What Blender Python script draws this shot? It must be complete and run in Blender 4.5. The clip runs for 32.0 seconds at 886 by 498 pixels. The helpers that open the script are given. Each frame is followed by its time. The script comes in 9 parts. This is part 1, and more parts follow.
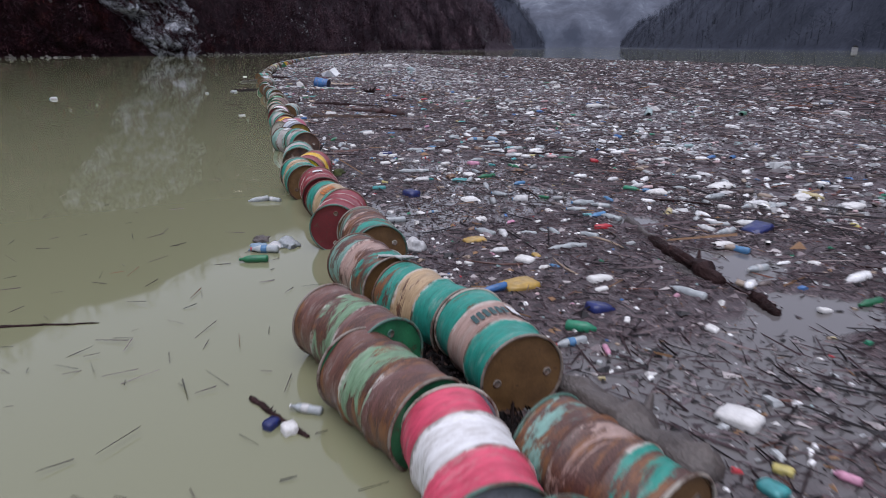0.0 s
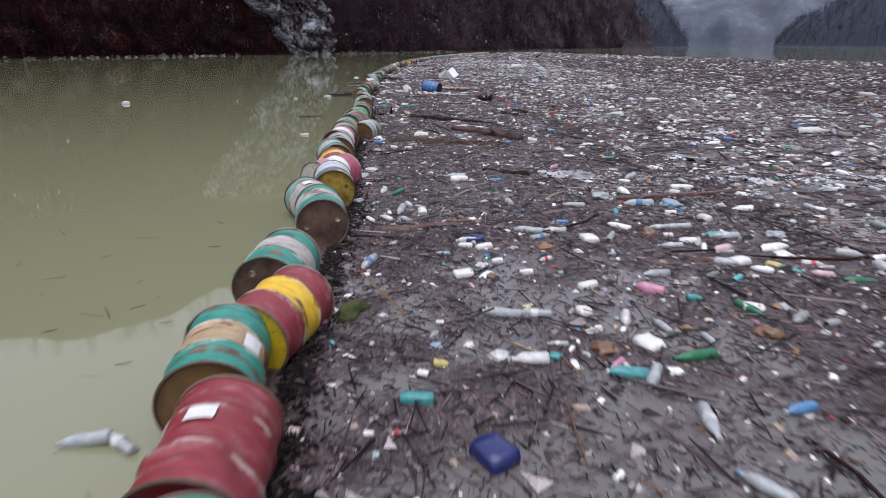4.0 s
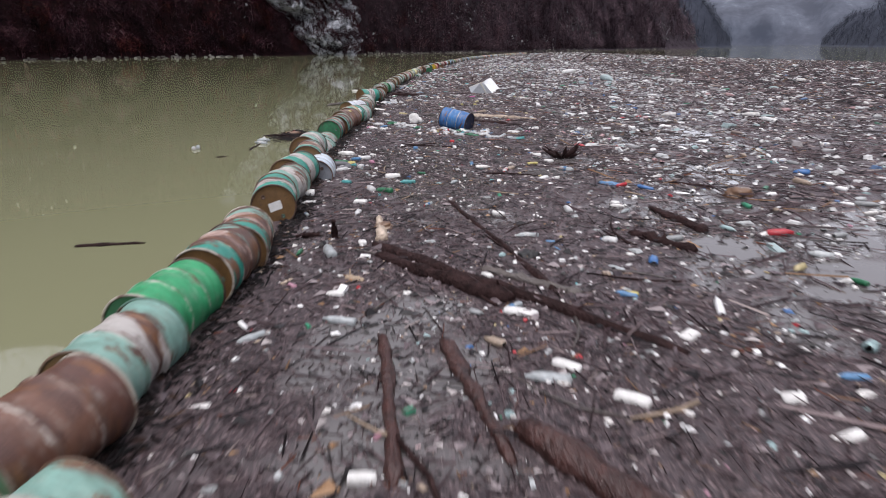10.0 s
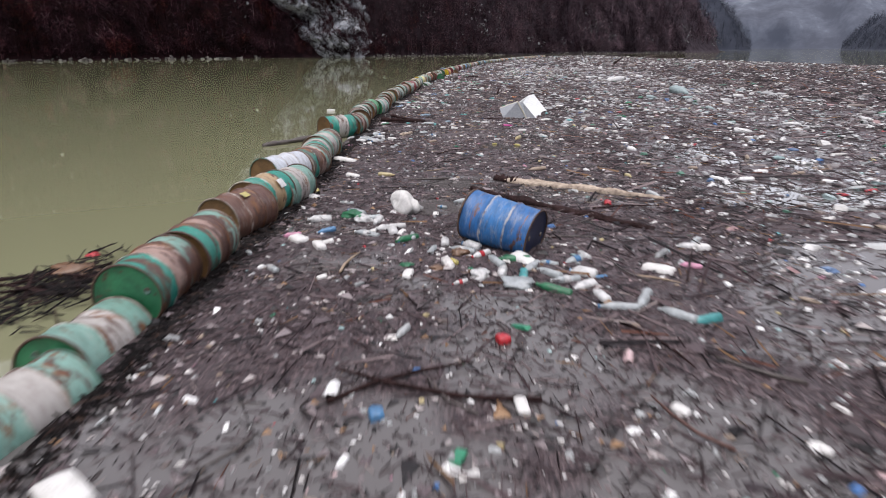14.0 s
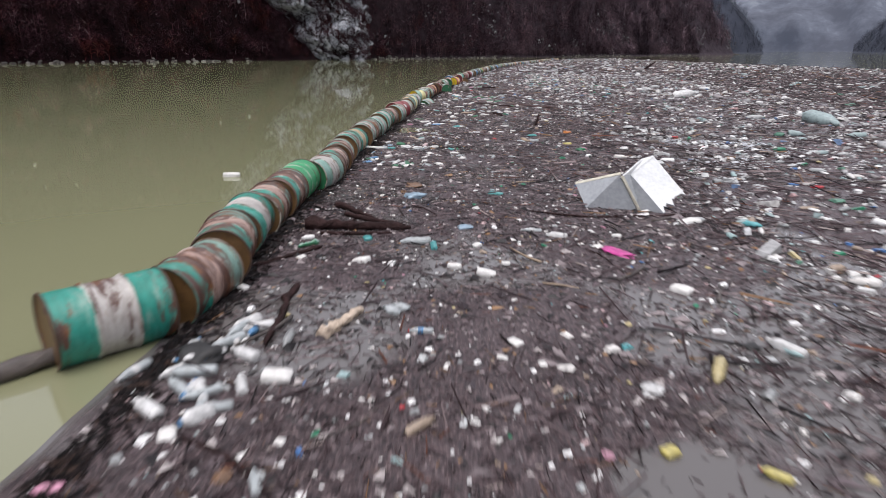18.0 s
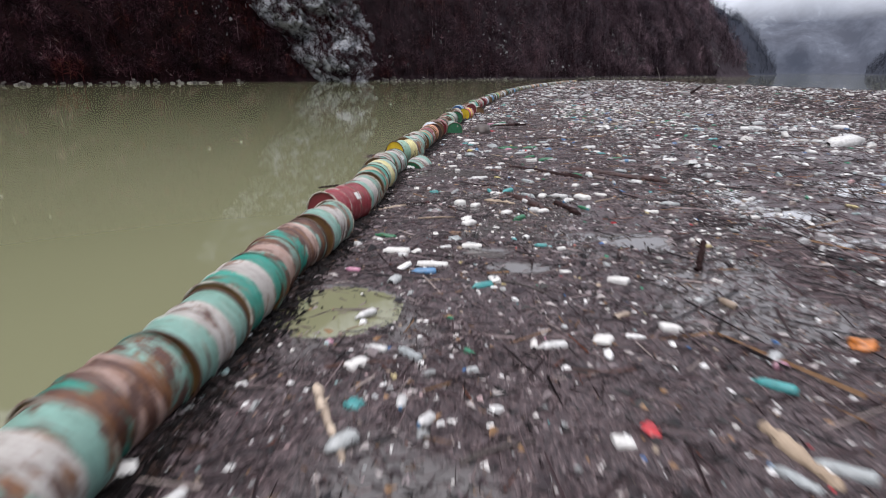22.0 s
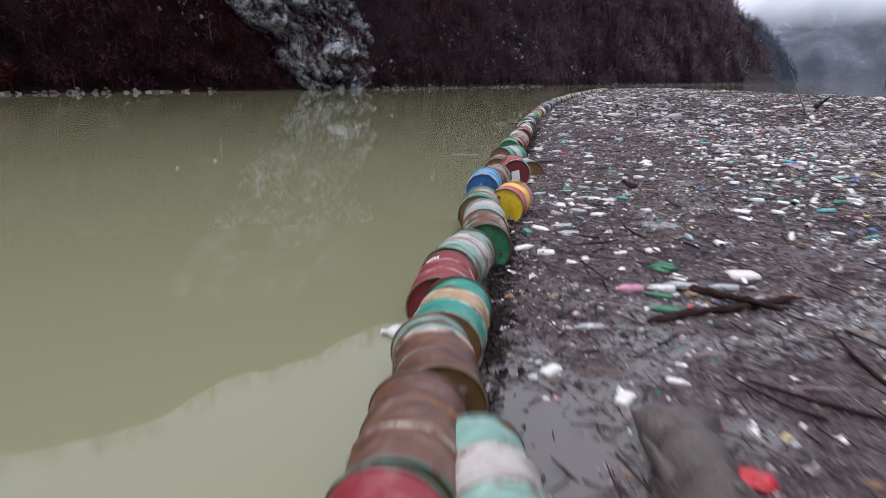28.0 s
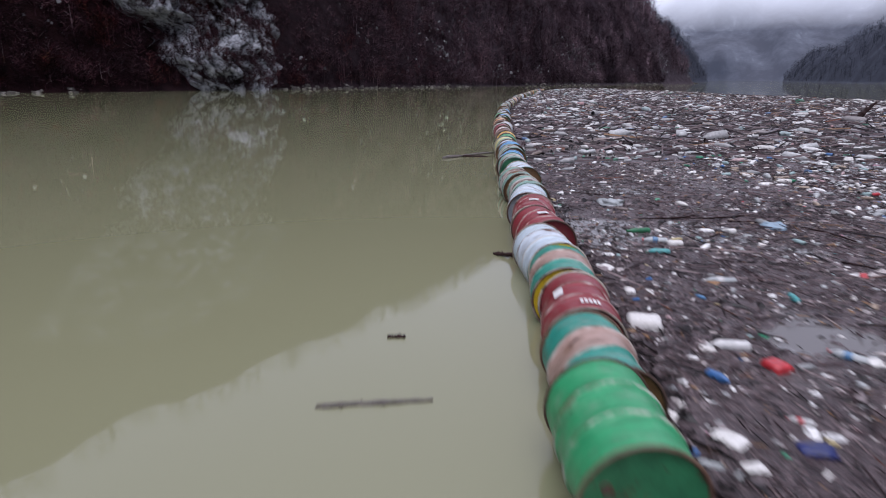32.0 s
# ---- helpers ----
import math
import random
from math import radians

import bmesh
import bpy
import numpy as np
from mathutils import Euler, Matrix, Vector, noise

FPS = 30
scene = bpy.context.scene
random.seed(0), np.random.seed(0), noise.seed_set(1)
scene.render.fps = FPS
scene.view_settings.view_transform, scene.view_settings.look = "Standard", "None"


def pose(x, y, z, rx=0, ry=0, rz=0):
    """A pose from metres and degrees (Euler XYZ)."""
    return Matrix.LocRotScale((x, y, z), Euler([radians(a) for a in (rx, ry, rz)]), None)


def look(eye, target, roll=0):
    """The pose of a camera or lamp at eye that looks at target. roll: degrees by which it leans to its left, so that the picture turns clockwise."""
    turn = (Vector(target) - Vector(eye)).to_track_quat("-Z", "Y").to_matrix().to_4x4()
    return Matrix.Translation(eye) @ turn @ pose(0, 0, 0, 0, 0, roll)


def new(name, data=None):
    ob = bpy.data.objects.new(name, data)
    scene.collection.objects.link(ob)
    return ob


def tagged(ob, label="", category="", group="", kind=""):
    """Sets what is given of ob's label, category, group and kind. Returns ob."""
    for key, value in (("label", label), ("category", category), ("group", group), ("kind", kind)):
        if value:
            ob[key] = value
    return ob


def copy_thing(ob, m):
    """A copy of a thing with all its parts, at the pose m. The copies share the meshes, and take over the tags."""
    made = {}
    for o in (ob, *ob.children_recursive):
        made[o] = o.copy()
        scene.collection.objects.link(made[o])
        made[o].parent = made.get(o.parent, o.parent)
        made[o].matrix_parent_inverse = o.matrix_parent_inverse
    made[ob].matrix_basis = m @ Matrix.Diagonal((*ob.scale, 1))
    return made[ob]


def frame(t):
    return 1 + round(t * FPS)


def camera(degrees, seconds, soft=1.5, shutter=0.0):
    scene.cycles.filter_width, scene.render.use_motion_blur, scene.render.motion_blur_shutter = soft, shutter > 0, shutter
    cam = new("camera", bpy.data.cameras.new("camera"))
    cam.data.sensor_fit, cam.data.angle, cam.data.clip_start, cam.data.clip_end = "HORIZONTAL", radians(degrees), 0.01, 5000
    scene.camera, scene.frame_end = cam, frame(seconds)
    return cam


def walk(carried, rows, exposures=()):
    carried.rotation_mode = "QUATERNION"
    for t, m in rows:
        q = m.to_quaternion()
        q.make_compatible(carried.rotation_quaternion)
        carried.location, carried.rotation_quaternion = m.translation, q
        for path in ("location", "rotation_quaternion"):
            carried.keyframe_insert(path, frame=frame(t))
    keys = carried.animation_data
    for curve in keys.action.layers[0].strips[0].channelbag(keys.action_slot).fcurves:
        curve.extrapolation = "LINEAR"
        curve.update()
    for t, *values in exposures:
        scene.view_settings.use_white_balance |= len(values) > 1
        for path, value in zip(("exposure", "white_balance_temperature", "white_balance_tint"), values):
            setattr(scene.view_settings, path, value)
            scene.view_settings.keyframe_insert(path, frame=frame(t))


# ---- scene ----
cam = camera(71.42, 32.0, soft=0.6, shutter=0.62)
PATH = [
    (0, (0.000, -0.000, 2.271), (2.302, 9.220, -0.843), -0.10),
    (0.5, (0.217, 0.690, 2.245), (2.287, 9.963, -0.874), -0.16),
    (1, (0.414, 1.419, 2.226), (2.263, 10.738, -0.895), -0.20),
    (1.5, (0.609, 2.165, 2.211), (2.223, 11.530, -0.902), -0.09),
    (2, (0.795, 2.949, 2.207), (2.170, 12.349, -0.914), -0.20),
    (2.5, (0.972, 3.796, 2.213), (2.099, 13.221, -0.933), -0.31),
    (4.5, (1.574, 7.628, 2.188), (1.793, 17.127, -0.932), -0.13),
    (5, (1.680, 8.681, 2.185), (1.790, 18.182, -0.934), -0.11),
    (5.5, (1.776, 9.732, 2.200), (1.793, 19.233, -0.920), -0.11),
    (6, (1.851, 10.799, 2.224), (1.851, 20.298, -0.900), -0.12),
    (6.5, (1.906, 11.912, 2.244), (1.898, 21.411, -0.881), -0.16),
    (7, (1.944, 13.046, 2.267), (1.922, 22.540, -0.873), -0.28),
    (7.5, (1.976, 14.172, 2.274), (1.935, 23.669, -0.858), -0.26),
    (8, (2.001, 15.335, 2.274), (1.939, 24.837, -0.839), -0.34),
    (8.5, (2.016, 16.553, 2.296), (1.944, 26.048, -0.840), -0.44),
    (9, (1.991, 17.805, 2.301), (1.927, 27.299, -0.840), -0.42),
    (9.5, (2.016, 19.154, 2.291), (1.924, 28.647, -0.852), -0.68),
    (10, (1.994, 20.486, 2.244), (1.892, 29.984, -0.883), -0.24),
    (10.5, (1.949, 21.817, 2.244), (1.842, 31.310, -0.898), -0.26),
    (11, (1.944, 23.141, 2.243), (1.817, 32.633, -0.901), -0.41),
    (11.5, (1.958, 24.501, 2.227), (1.801, 33.996, -0.906), -0.42),
    (12, (1.939, 25.870, 2.197), (1.759, 35.370, -0.918), -0.28),
    (12.5, (1.904, 27.218, 2.200), (1.658, 36.717, -0.916), -0.31),
    (13, (1.846, 28.612, 2.178), (1.574, 38.114, -0.927), -0.15),
    (13.5, (1.788, 30.004, 2.154), (1.504, 39.510, -0.937), -0.20),
    (14, (1.725, 31.394, 2.152), (1.446, 40.900, -0.940), -0.03),
    (14.5, (1.681, 32.825, 2.163), (1.389, 42.328, -0.940), 0.07),
    (15, (1.615, 34.265, 2.169), (1.336, 43.770, -0.928), 0.18),
    (15.5, (1.583, 35.729, 2.169), (1.278, 45.235, -0.920), 0.10),
    (17.5, (1.383, 41.455, 2.189), (1.032, 50.971, -0.864), 0.20),
    (18, (1.321, 42.937, 2.206), (0.962, 52.449, -0.857), 0.08),
    (18.5, (1.264, 44.462, 2.215), (0.888, 53.973, -0.849), 0.13),
    (19, (1.213, 45.997, 2.225), (0.832, 55.505, -0.850), 0.05),
    (19.5, (1.155, 47.524, 2.239), (0.784, 57.033, -0.833), 0.23),
    (20, (1.117, 49.052, 2.256), (0.719, 58.559, -0.820), 0.14),
    (20.5, (1.052, 50.629, 2.235), (0.655, 60.140, -0.828), 0.14),
    (21, (1.062, 52.321, 2.220), (0.617, 61.844, -0.801), 0.14),
    (21.5, (0.977, 54.012, 2.204), (0.529, 63.569, -0.705), 0.21),
    (22, (0.915, 55.660, 2.167), (0.428, 65.259, -0.595), 0.17),
    (22.5, (0.836, 57.291, 2.130), (0.320, 66.915, -0.537), 0.39),
    (23, (0.756, 58.945, 2.121), (0.223, 68.569, -0.542), 0.33),
    (23.5, (0.675, 60.615, 2.103), (0.128, 70.239, -0.555), 0.37),
    (24, (0.573, 62.289, 2.119), (0.019, 71.913, -0.540), 0.20),
    (24.5, (0.521, 64.033, 2.119), (-0.062, 73.652, -0.552), 0.41),
    (25, (0.445, 65.781, 2.109), (-0.147, 75.403, -0.549), 0.24),
    (25.5, (0.386, 67.514, 2.102), (-0.231, 77.141, -0.532), -0.03),
    (26, (0.309, 69.300, 2.121), (-0.302, 78.921, -0.538), 0.06),
    (26.5, (0.231, 71.080, 2.143), (-0.366, 80.692, -0.553), -0.09),
    (28.5, (-0.047, 77.927, 2.117), (-0.684, 87.548, -0.536), 0.17),
    (29, (-0.123, 79.733, 2.097), (-0.730, 89.356, -0.554), 0.17),
    (29.5, (-0.192, 81.577, 2.076), (-0.742, 91.205, -0.569), 0.02),
    (30, (-0.257, 83.449, 2.055), (-0.607, 93.085, -0.596), 0.11),
    (30.5, (-0.272, 85.225, 2.015), (-0.425, 94.869, -0.625), 0.12),
    (31, (-0.293, 87.073, 2.003), (-0.209, 96.715, -0.649), 0.21),
    (31.5, (-0.277, 88.929, 2.013), (0.043, 98.557, -0.670), 0.27),
    (32, (-0.295, 90.691, 2.022), (0.257, 100.316, -0.637), 0.24),
]
walk(cam, [(t, look(eye, target, roll)) for t, eye, target, roll in PATH], [(0, 0.54, 5950, 18), (2.5, 0.74, 6000, 17), (6, 0.88, 6250, 16), (15, 0.92, 6500, 15), (22, 0.96, 6450, 13), (25, 0.93, 6300, 16), (28.5, 0.84, 6150, 17), (30, 0.77, 6050, 19), (32, 0.64, 6000, 21)])

# ---- world and light ----
world = bpy.data.worlds.new("overcast_sky")
scene.world = world
world.use_nodes = True
wn, wl = world.node_tree.nodes, world.node_tree.links
sky = wn.new("ShaderNodeTexSky")
sky.sky_type, sky.sun_disc = "NISHITA", False
sky.sun_elevation, sky.sun_rotation = radians(74), radians(192)
sky.air_density, sky.dust_density, sky.ozone_density = 1.0, 4.0, 1.0
cloud = wn.new("ShaderNodeMix")
cloud.data_type = "RGBA"
cloud.inputs[0].default_value = 0.8
cloud.inputs[7].default_value = (8.3, 8.5, 9.3, 1)
wl.new(sky.outputs[0], cloud.inputs[6])
wl.new(cloud.outputs[2], wn["Background"].inputs[0])
wn["Background"].inputs[1].default_value = 0.064

sun = new("sun", bpy.data.lights.new("sun", "SUN"))
sun.data.energy, sun.data.angle, sun.data.color = 1.5, radians(60), (1.0, 0.98, 0.95)
sun.matrix_world = look((0, 0, 50), (3, 14, 0))


# ---- materials ----
def nodes_of(name):
    m = bpy.data.materials.new(name)
    m.use_nodes = True
    t = m.node_tree
    return m, t.nodes, t.links, t.nodes["Principled BSDF"]


def ramp(n, l, source, stops, constant=False):
    r = n.new("ShaderNodeValToRGB")
    e = r.color_ramp.elements
    while len(e) < len(stops):
        e.new(0.5)
    for k, (p, c) in enumerate(stops):
        e[k].position, e[k].color = p, (*c, 1)
    if constant:
        r.color_ramp.interpolation = "CONSTANT"
    l.new(source, r.inputs[0])
    return r.outputs[0]


def noise_of(n, l, coord, scale, detail=5, rough=0.6, dist=0.0):
    t = n.new("ShaderNodeTexNoise")
    t.inputs["Scale"].default_value, t.inputs["Detail"].default_value = scale, detail
    t.inputs["Roughness"].default_value, t.inputs["Distortion"].default_value = rough, dist
    l.new(coord, t.inputs["Vector"])
    return t.outputs[0]


def mixed(n, l, fac, a, b, how="MIX"):
    x = n.new("ShaderNodeMix")
    x.data_type, x.blend_type = "RGBA", how
    for k, v in ((0, fac), (6, a), (7, b)):
        if isinstance(v, (int, float)):
            x.inputs[k].default_value = v
        elif isinstance(v, tuple):
            x.inputs[k].default_value = (*v, 1)
        else:
            l.new(v, x.inputs[k])
    return x.outputs[2]


def bump(n, l, p, height, strength, distance=0.01):
    b = n.new("ShaderNodeBump")
    b.inputs["Strength"].default_value, b.inputs["Distance"].default_value = strength, distance
    l.new(height, b.inputs["Height"])
    l.new(b.outputs[0], p.inputs["Normal"])


def surface(name, dark, light, scale=4.0, rough=0.6, relief=0.3, fine=60.0, metal=0.0, gap=0.01, spec=0.5):
    """A plain material: two tones mixed by a coarse and a fine noise, with relief."""
    m, n, l, p = nodes_of(name)
    co = n.new("ShaderNodeTexCoord").outputs["Object"]
    a, b = noise_of(n, l, co, scale), noise_of(n, l, co, fine, 3)
    c = ramp(n, l, a, [(0.3, dark), (0.7, light)])
    c = mixed(n, l, 0.35, c, ramp(n, l, b, [(0.25, tuple(0.45 * v for v in dark)), (0.75, light)]))
    l.new(c, p.inputs["Base Color"])
    r = n.new("ShaderNodeMapRange")
    r.inputs[3].default_value, r.inputs[4].default_value = max(rough - 0.15, 0.03), min(rough + 0.15, 1)
    l.new(a, r.inputs[0])
    l.new(r.outputs[0], p.inputs["Roughness"])
    p.inputs["Metallic"].default_value = metal
    p.inputs["Specular IOR Level"].default_value = spec
    bump(n, l, p, b, relief, gap)
    return m


def islands(name, stops, rough=0.55, relief=0.2, fine=50.0, transmit=0.0, dirt=0.35):
    """A material for heaps of small pieces: every piece takes its own tone."""
    m, n, l, p = nodes_of(name)
    g = n.new("ShaderNodeNewGeometry").outputs["Random Per Island"]
    co = n.new("ShaderNodeTexCoord").outputs["Object"]
    c = ramp(n, l, g, stops, True)
    f = noise_of(n, l, co, fine, 3)
    c = mixed(n, l, dirt, c, ramp(n, l, f, [(0.35, (0.07, 0.055, 0.045)), (0.62, (1, 1, 1))]), "MULTIPLY")
    l.new(c, p.inputs["Base Color"])
    p.inputs["Roughness"].default_value = rough
    p.inputs["Transmission Weight"].default_value = transmit
    bump(n, l, p, f, relief, 0.005)
    return m


RUST = (0.075, 0.036, 0.027)
L_DRUM = 0.855


def drum_paint(name, bands, rust, chips=RUST):
    """Painted steel: up to three bands along the drum, worn to rust in patches that differ from drum to drum."""
    m, n, l, p = nodes_of(name)
    tc, oi, sep, add = (n.new("ShaderNode" + s) for s in ("TexCoord", "ObjectInfo", "SeparateXYZ", "VectorMath"))
    l.new(tc.outputs["Object"], sep.inputs[0])
    sh = n.new("ShaderNodeMapRange")
    sh.inputs[1].default_value, sh.inputs[2].default_value = -0.44, 0.44
    l.new(sep.outputs[1], sh.inputs[0])
    add.operation = "MULTIPLY_ADD"
    add.inputs[1].default_value = (1, 1, 1)
    k = n.new("ShaderNodeVectorMath")
    k.operation = "SCALE"
    k.inputs[0].default_value = (31, 17, 23)
    l.new(oi.outputs["Random"], k.inputs["Scale"])
    l.new(tc.outputs["Object"], add.inputs[0])
    l.new(k.outputs[0], add.inputs[2])
    co = add.outputs[0]
    wob = noise_of(n, l, co, 9, 4)
    w2 = n.new("ShaderNodeMath")
    w2.operation = "MULTIPLY_ADD"
    w2.inputs[1].default_value = 0.05
    l.new(wob, w2.inputs[0])
    l.new(sh.outputs[0], w2.inputs[2])
    col = ramp(n, l, w2.outputs[0], [(q / len(bands) + (0.025 if q else 0), c) for q, c in enumerate(bands)], True)
    st = n.new("ShaderNodeMapping")
    st.inputs["Scale"].default_value = (0.55, 1.9, 0.55)
    l.new(co, st.inputs[0])
    big, mid, fine = noise_of(n, l, st.outputs[0], 3.0, 7, 0.68, 0.5), noise_of(n, l, st.outputs[0], 12, 5, 0.72), noise_of(n, l, co, 90, 3)
    hoop = n.new("ShaderNodeMath")
    hoop.operation = "PINGPONG"
    hoop.inputs[1].default_value = L_DRUM / 6
    l.new(sep.outputs[1], hoop.inputs[0])
    third = n.new("ShaderNodeMath")
    third.operation = "MULTIPLY_ADD"
    third.inputs[1].default_value = 9.0
    third.inputs[2].default_value = -0.8
    l.new(hoop.outputs[0], third.inputs[0])
    worn = n.new("ShaderNodeMath")
    worn.operation = "ADD"
    l.new(third.outputs[0], worn.inputs[0])
    l.new(mid, worn.inputs[1])
    scuff = ramp(n, l, worn.outputs[0], [(0.84, (0, 0, 0)), (0.96, (0.75, 0.75, 0.75))])
    col = mixed(n, l, 0.75, col, ramp(n, l, mid, [(0.3, (0.42, 0.38, 0.34)), (0.6, (1, 1, 1))]), "MULTIPLY")
    col = mixed(n, l, ramp(n, l, noise_of(n, l, st.outputs[0], 8, 6, 0.75), [(0.52, (0, 0, 0)), (0.7, (0.4, 0.4, 0.4))]), col, (0.4, 0.38, 0.34))
    col = mixed(n, l, scuff, col, ramp(n, l, noise_of(n, l, co, 5, 3), [(0.42, (0.1, 0.055, 0.035)), (0.5, (0.42, 0.39, 0.35))]))
    rc = ramp(n, l, fine, [(0.3, tuple(0.5 * v for v in chips)), (0.7, tuple(1.6 * v for v in chips))])
    rc = mixed(n, l, ramp(n, l, noise_of(n, l, st.outputs[0], 6, 5, 0.7), [(0.5, (0, 0, 0)), (0.62, (0.8, 0.8, 0.8))]), rc, (0.2, 0.085, 0.03))
    e = 0.66 - 0.32 * rust
    mask = ramp(n, l, big, [(e, (0, 0, 0)), (e + 0.05, (1, 1, 1))])
    mk2 = ramp(n, l, mid, [(0.72 - 0.15 * rust, (0, 0, 0)), (0.77 - 0.15 * rust, (0.8, 0.8, 0.8))])
    col = mixed(n, l, mask, col, rc)
    col = mixed(n, l, mk2, col, rc)
    l.new(col, p.inputs["Base Color"])
    p.inputs["Roughness"].default_value = 0.42
    bump(n, l, p, mid, 0.4, 0.01)
    return m


TEAL, PALE, TAN, ROSE = (0.02, 0.245, 0.19), (0.42, 0.4, 0.38), (0.42, 0.3, 0.17), (0.38, 0.26, 0.22)
SKYT, WHITE, GREEN, RED = (0.19, 0.35, 0.3), (0.72, 0.72, 0.72), (0.025, 0.3, 0.12), (0.23, 0.025, 0.035)
PINK, YELLOW, BLUE, ORANGE = (0.6, 0.07, 0.13), (0.72, 0.46, 0.02), (0.02, 0.16, 0.42), (0.6, 0.2, 0.1)
PAINT = {
    "teal_white": (drum_paint("teal_and_white_paint", (TEAL, PALE, TEAL), 0.36), "teal and whitish banded steel oil drum with rust streaks"),
    "teal_tan": (drum_paint("teal_and_tan_paint", (TEAL, TAN, TEAL), 0.33), "teal steel oil drum with a tan band round its waist"),
    "teal_rose": (drum_paint("teal_and_rose_paint", (TEAL, ROSE, TEAL), 0.3), "teal steel oil drum with a faded rose band"),
    "worn_teal": (drum_paint("worn_teal_paint", (TEAL, ROSE, SKYT), 0.64), "badly rusted steel drum with scraps of teal paint"),
    "pale_teal": (drum_paint("pale_teal_paint", (SKYT, PALE, SKYT), 0.4), "faded pale teal steel drum with worn bands"),
    "rust_green": (drum_paint("rusted_green_paint", ((0.13, 0.06, 0.05), (0.16, 0.27, 0.16), (0.14, 0.065, 0.05)), 0.55), "rust-brown steel drum with scraps of green paint"),
    "rust": (drum_paint("rusted_steel", ((0.13, 0.06, 0.04), (0.16, 0.08, 0.055), (0.12, 0.055, 0.04)), 0.5), "rust-brown steel drum with hardly any paint"),
    "pink_white": (drum_paint("pink_and_white_paint", (PINK, WHITE, PINK), 0.15), "pink steel oil drum with a broad white band"),
    "dusty_pink": (drum_paint("dusty_pink_paint", ((0.42, 0.2, 0.26), (0.72, 0.71, 0.71), (0.36, 0.07, 0.12)), 0.2), "dusty pink steel drum with a worn whitish band"),
    "red": (drum_paint("dark_red_paint", (RED, RED, RED), 0.12), "dark red painted steel oil drum"),
    "red_yellow": (drum_paint("red_and_yellow_paint", (RED, YELLOW, RED), 0.2), "red steel oil drum with a yellow band round its waist"),
    "grey": (drum_paint("grey_white_paint", ((0.5, 0.54, 0.6), (0.55, 0.58, 0.63), (0.5, 0.53, 0.58)), 0.1), "grey-white painted steel drum, lightly stained"),
    "slate": (drum_paint("white_and_slate_paint", ((0.09, 0.11, 0.14), (0.5, 0.55, 0.62), (0.55, 0.6, 0.66)), 0.1), "bluish white steel drum with a slate grey end band"),
    "green": (drum_paint("bright_green_paint", (GREEN, GREEN, GREEN), 0.15), "bright green painted steel drum"),
    "blue": (drum_paint("sky_blue_paint", ((0.06, 0.3, 0.6), (0.1, 0.34, 0.62), (0.06, 0.28, 0.58)), 0.22), "sky blue painted steel drum"),
    "white": (drum_paint("bluish_white_paint", ((0.5, 0.6, 0.68), (0.56, 0.64, 0.72), (0.5, 0.6, 0.67)), 0.14), "bluish white painted steel drum"),
    "orange": (drum_paint("orange_paint", (ORANGE, (0.65, 0.33, 0.16), ORANGE), 0.2), "orange-red steel drum with a paler band"),
    "coral_yellow": (drum_paint("coral_and_yellow_paint", ((0.5, 0.06, 0.07), (0.75, 0.5, 0.06), (0.55, 0.1, 0.1)), 0.2), "coral red steel drum with a broad yellow band"),
    "cream": (drum_paint("cream_and_grey_paint", ((0.24, 0.4, 0.3), (0.62, 0.58, 0.28), (0.24, 0.38, 0.32)), 0.3), "cream and green steel drum with worn paint"),
    "plastic_blue": (drum_paint("scuffed_blue_paint", ((0.02, 0.12, 0.33), (0.025, 0.15, 0.38), (0.02, 0.12, 0.33)), 0.4), "blue steel drum lying on the drifting debris"),
}


def head_paint(name, a, b):
    """Painted drum head: two tones, with rust spots and a rusted edge that differ from drum to drum."""
    m, n, l, p = nodes_of(name)
    tc, oi, k, add = (n.new("ShaderNode" + s) for s in ("TexCoord", "ObjectInfo", "VectorMath", "VectorMath"))
    k.operation = "SCALE"
    k.inputs[0].default_value = (19, 13, 29)
    l.new(oi.outputs["Random"], k.inputs["Scale"])
    l.new(tc.outputs["Object"], add.inputs[0])
    l.new(k.outputs[0], add.inputs[1])
    co = add.outputs[0]
    f1, f2, f3 = noise_of(n, l, co, 5, 5, 0.65), noise_of(n, l, co, 11, 6, 0.7, 0.5), noise_of(n, l, co, 70, 3)
    c = ramp(n, l, f1, [(0.3, a), (0.7, b)])
    c = mixed(n, l, 0.4, c, ramp(n, l, f3, [(0.3, (0.5, 0.5, 0.5)), (0.65, (1, 1, 1))]), "MULTIPLY")
    c = mixed(n, l, ramp(n, l, f2, [(0.6, (0, 0, 0)), (0.66, (0.85, 0.85, 0.85))]), c, ramp(n, l, f3, [(0.3, (0.02, 0.011, 0.009)), (0.7, (0.12, 0.055, 0.035))]))
    l.new(c, p.inputs["Base Color"])
    p.inputs["Roughness"].default_value = 0.45
    bump(n, l, p, f2, 0.25, 0.006)
    return m


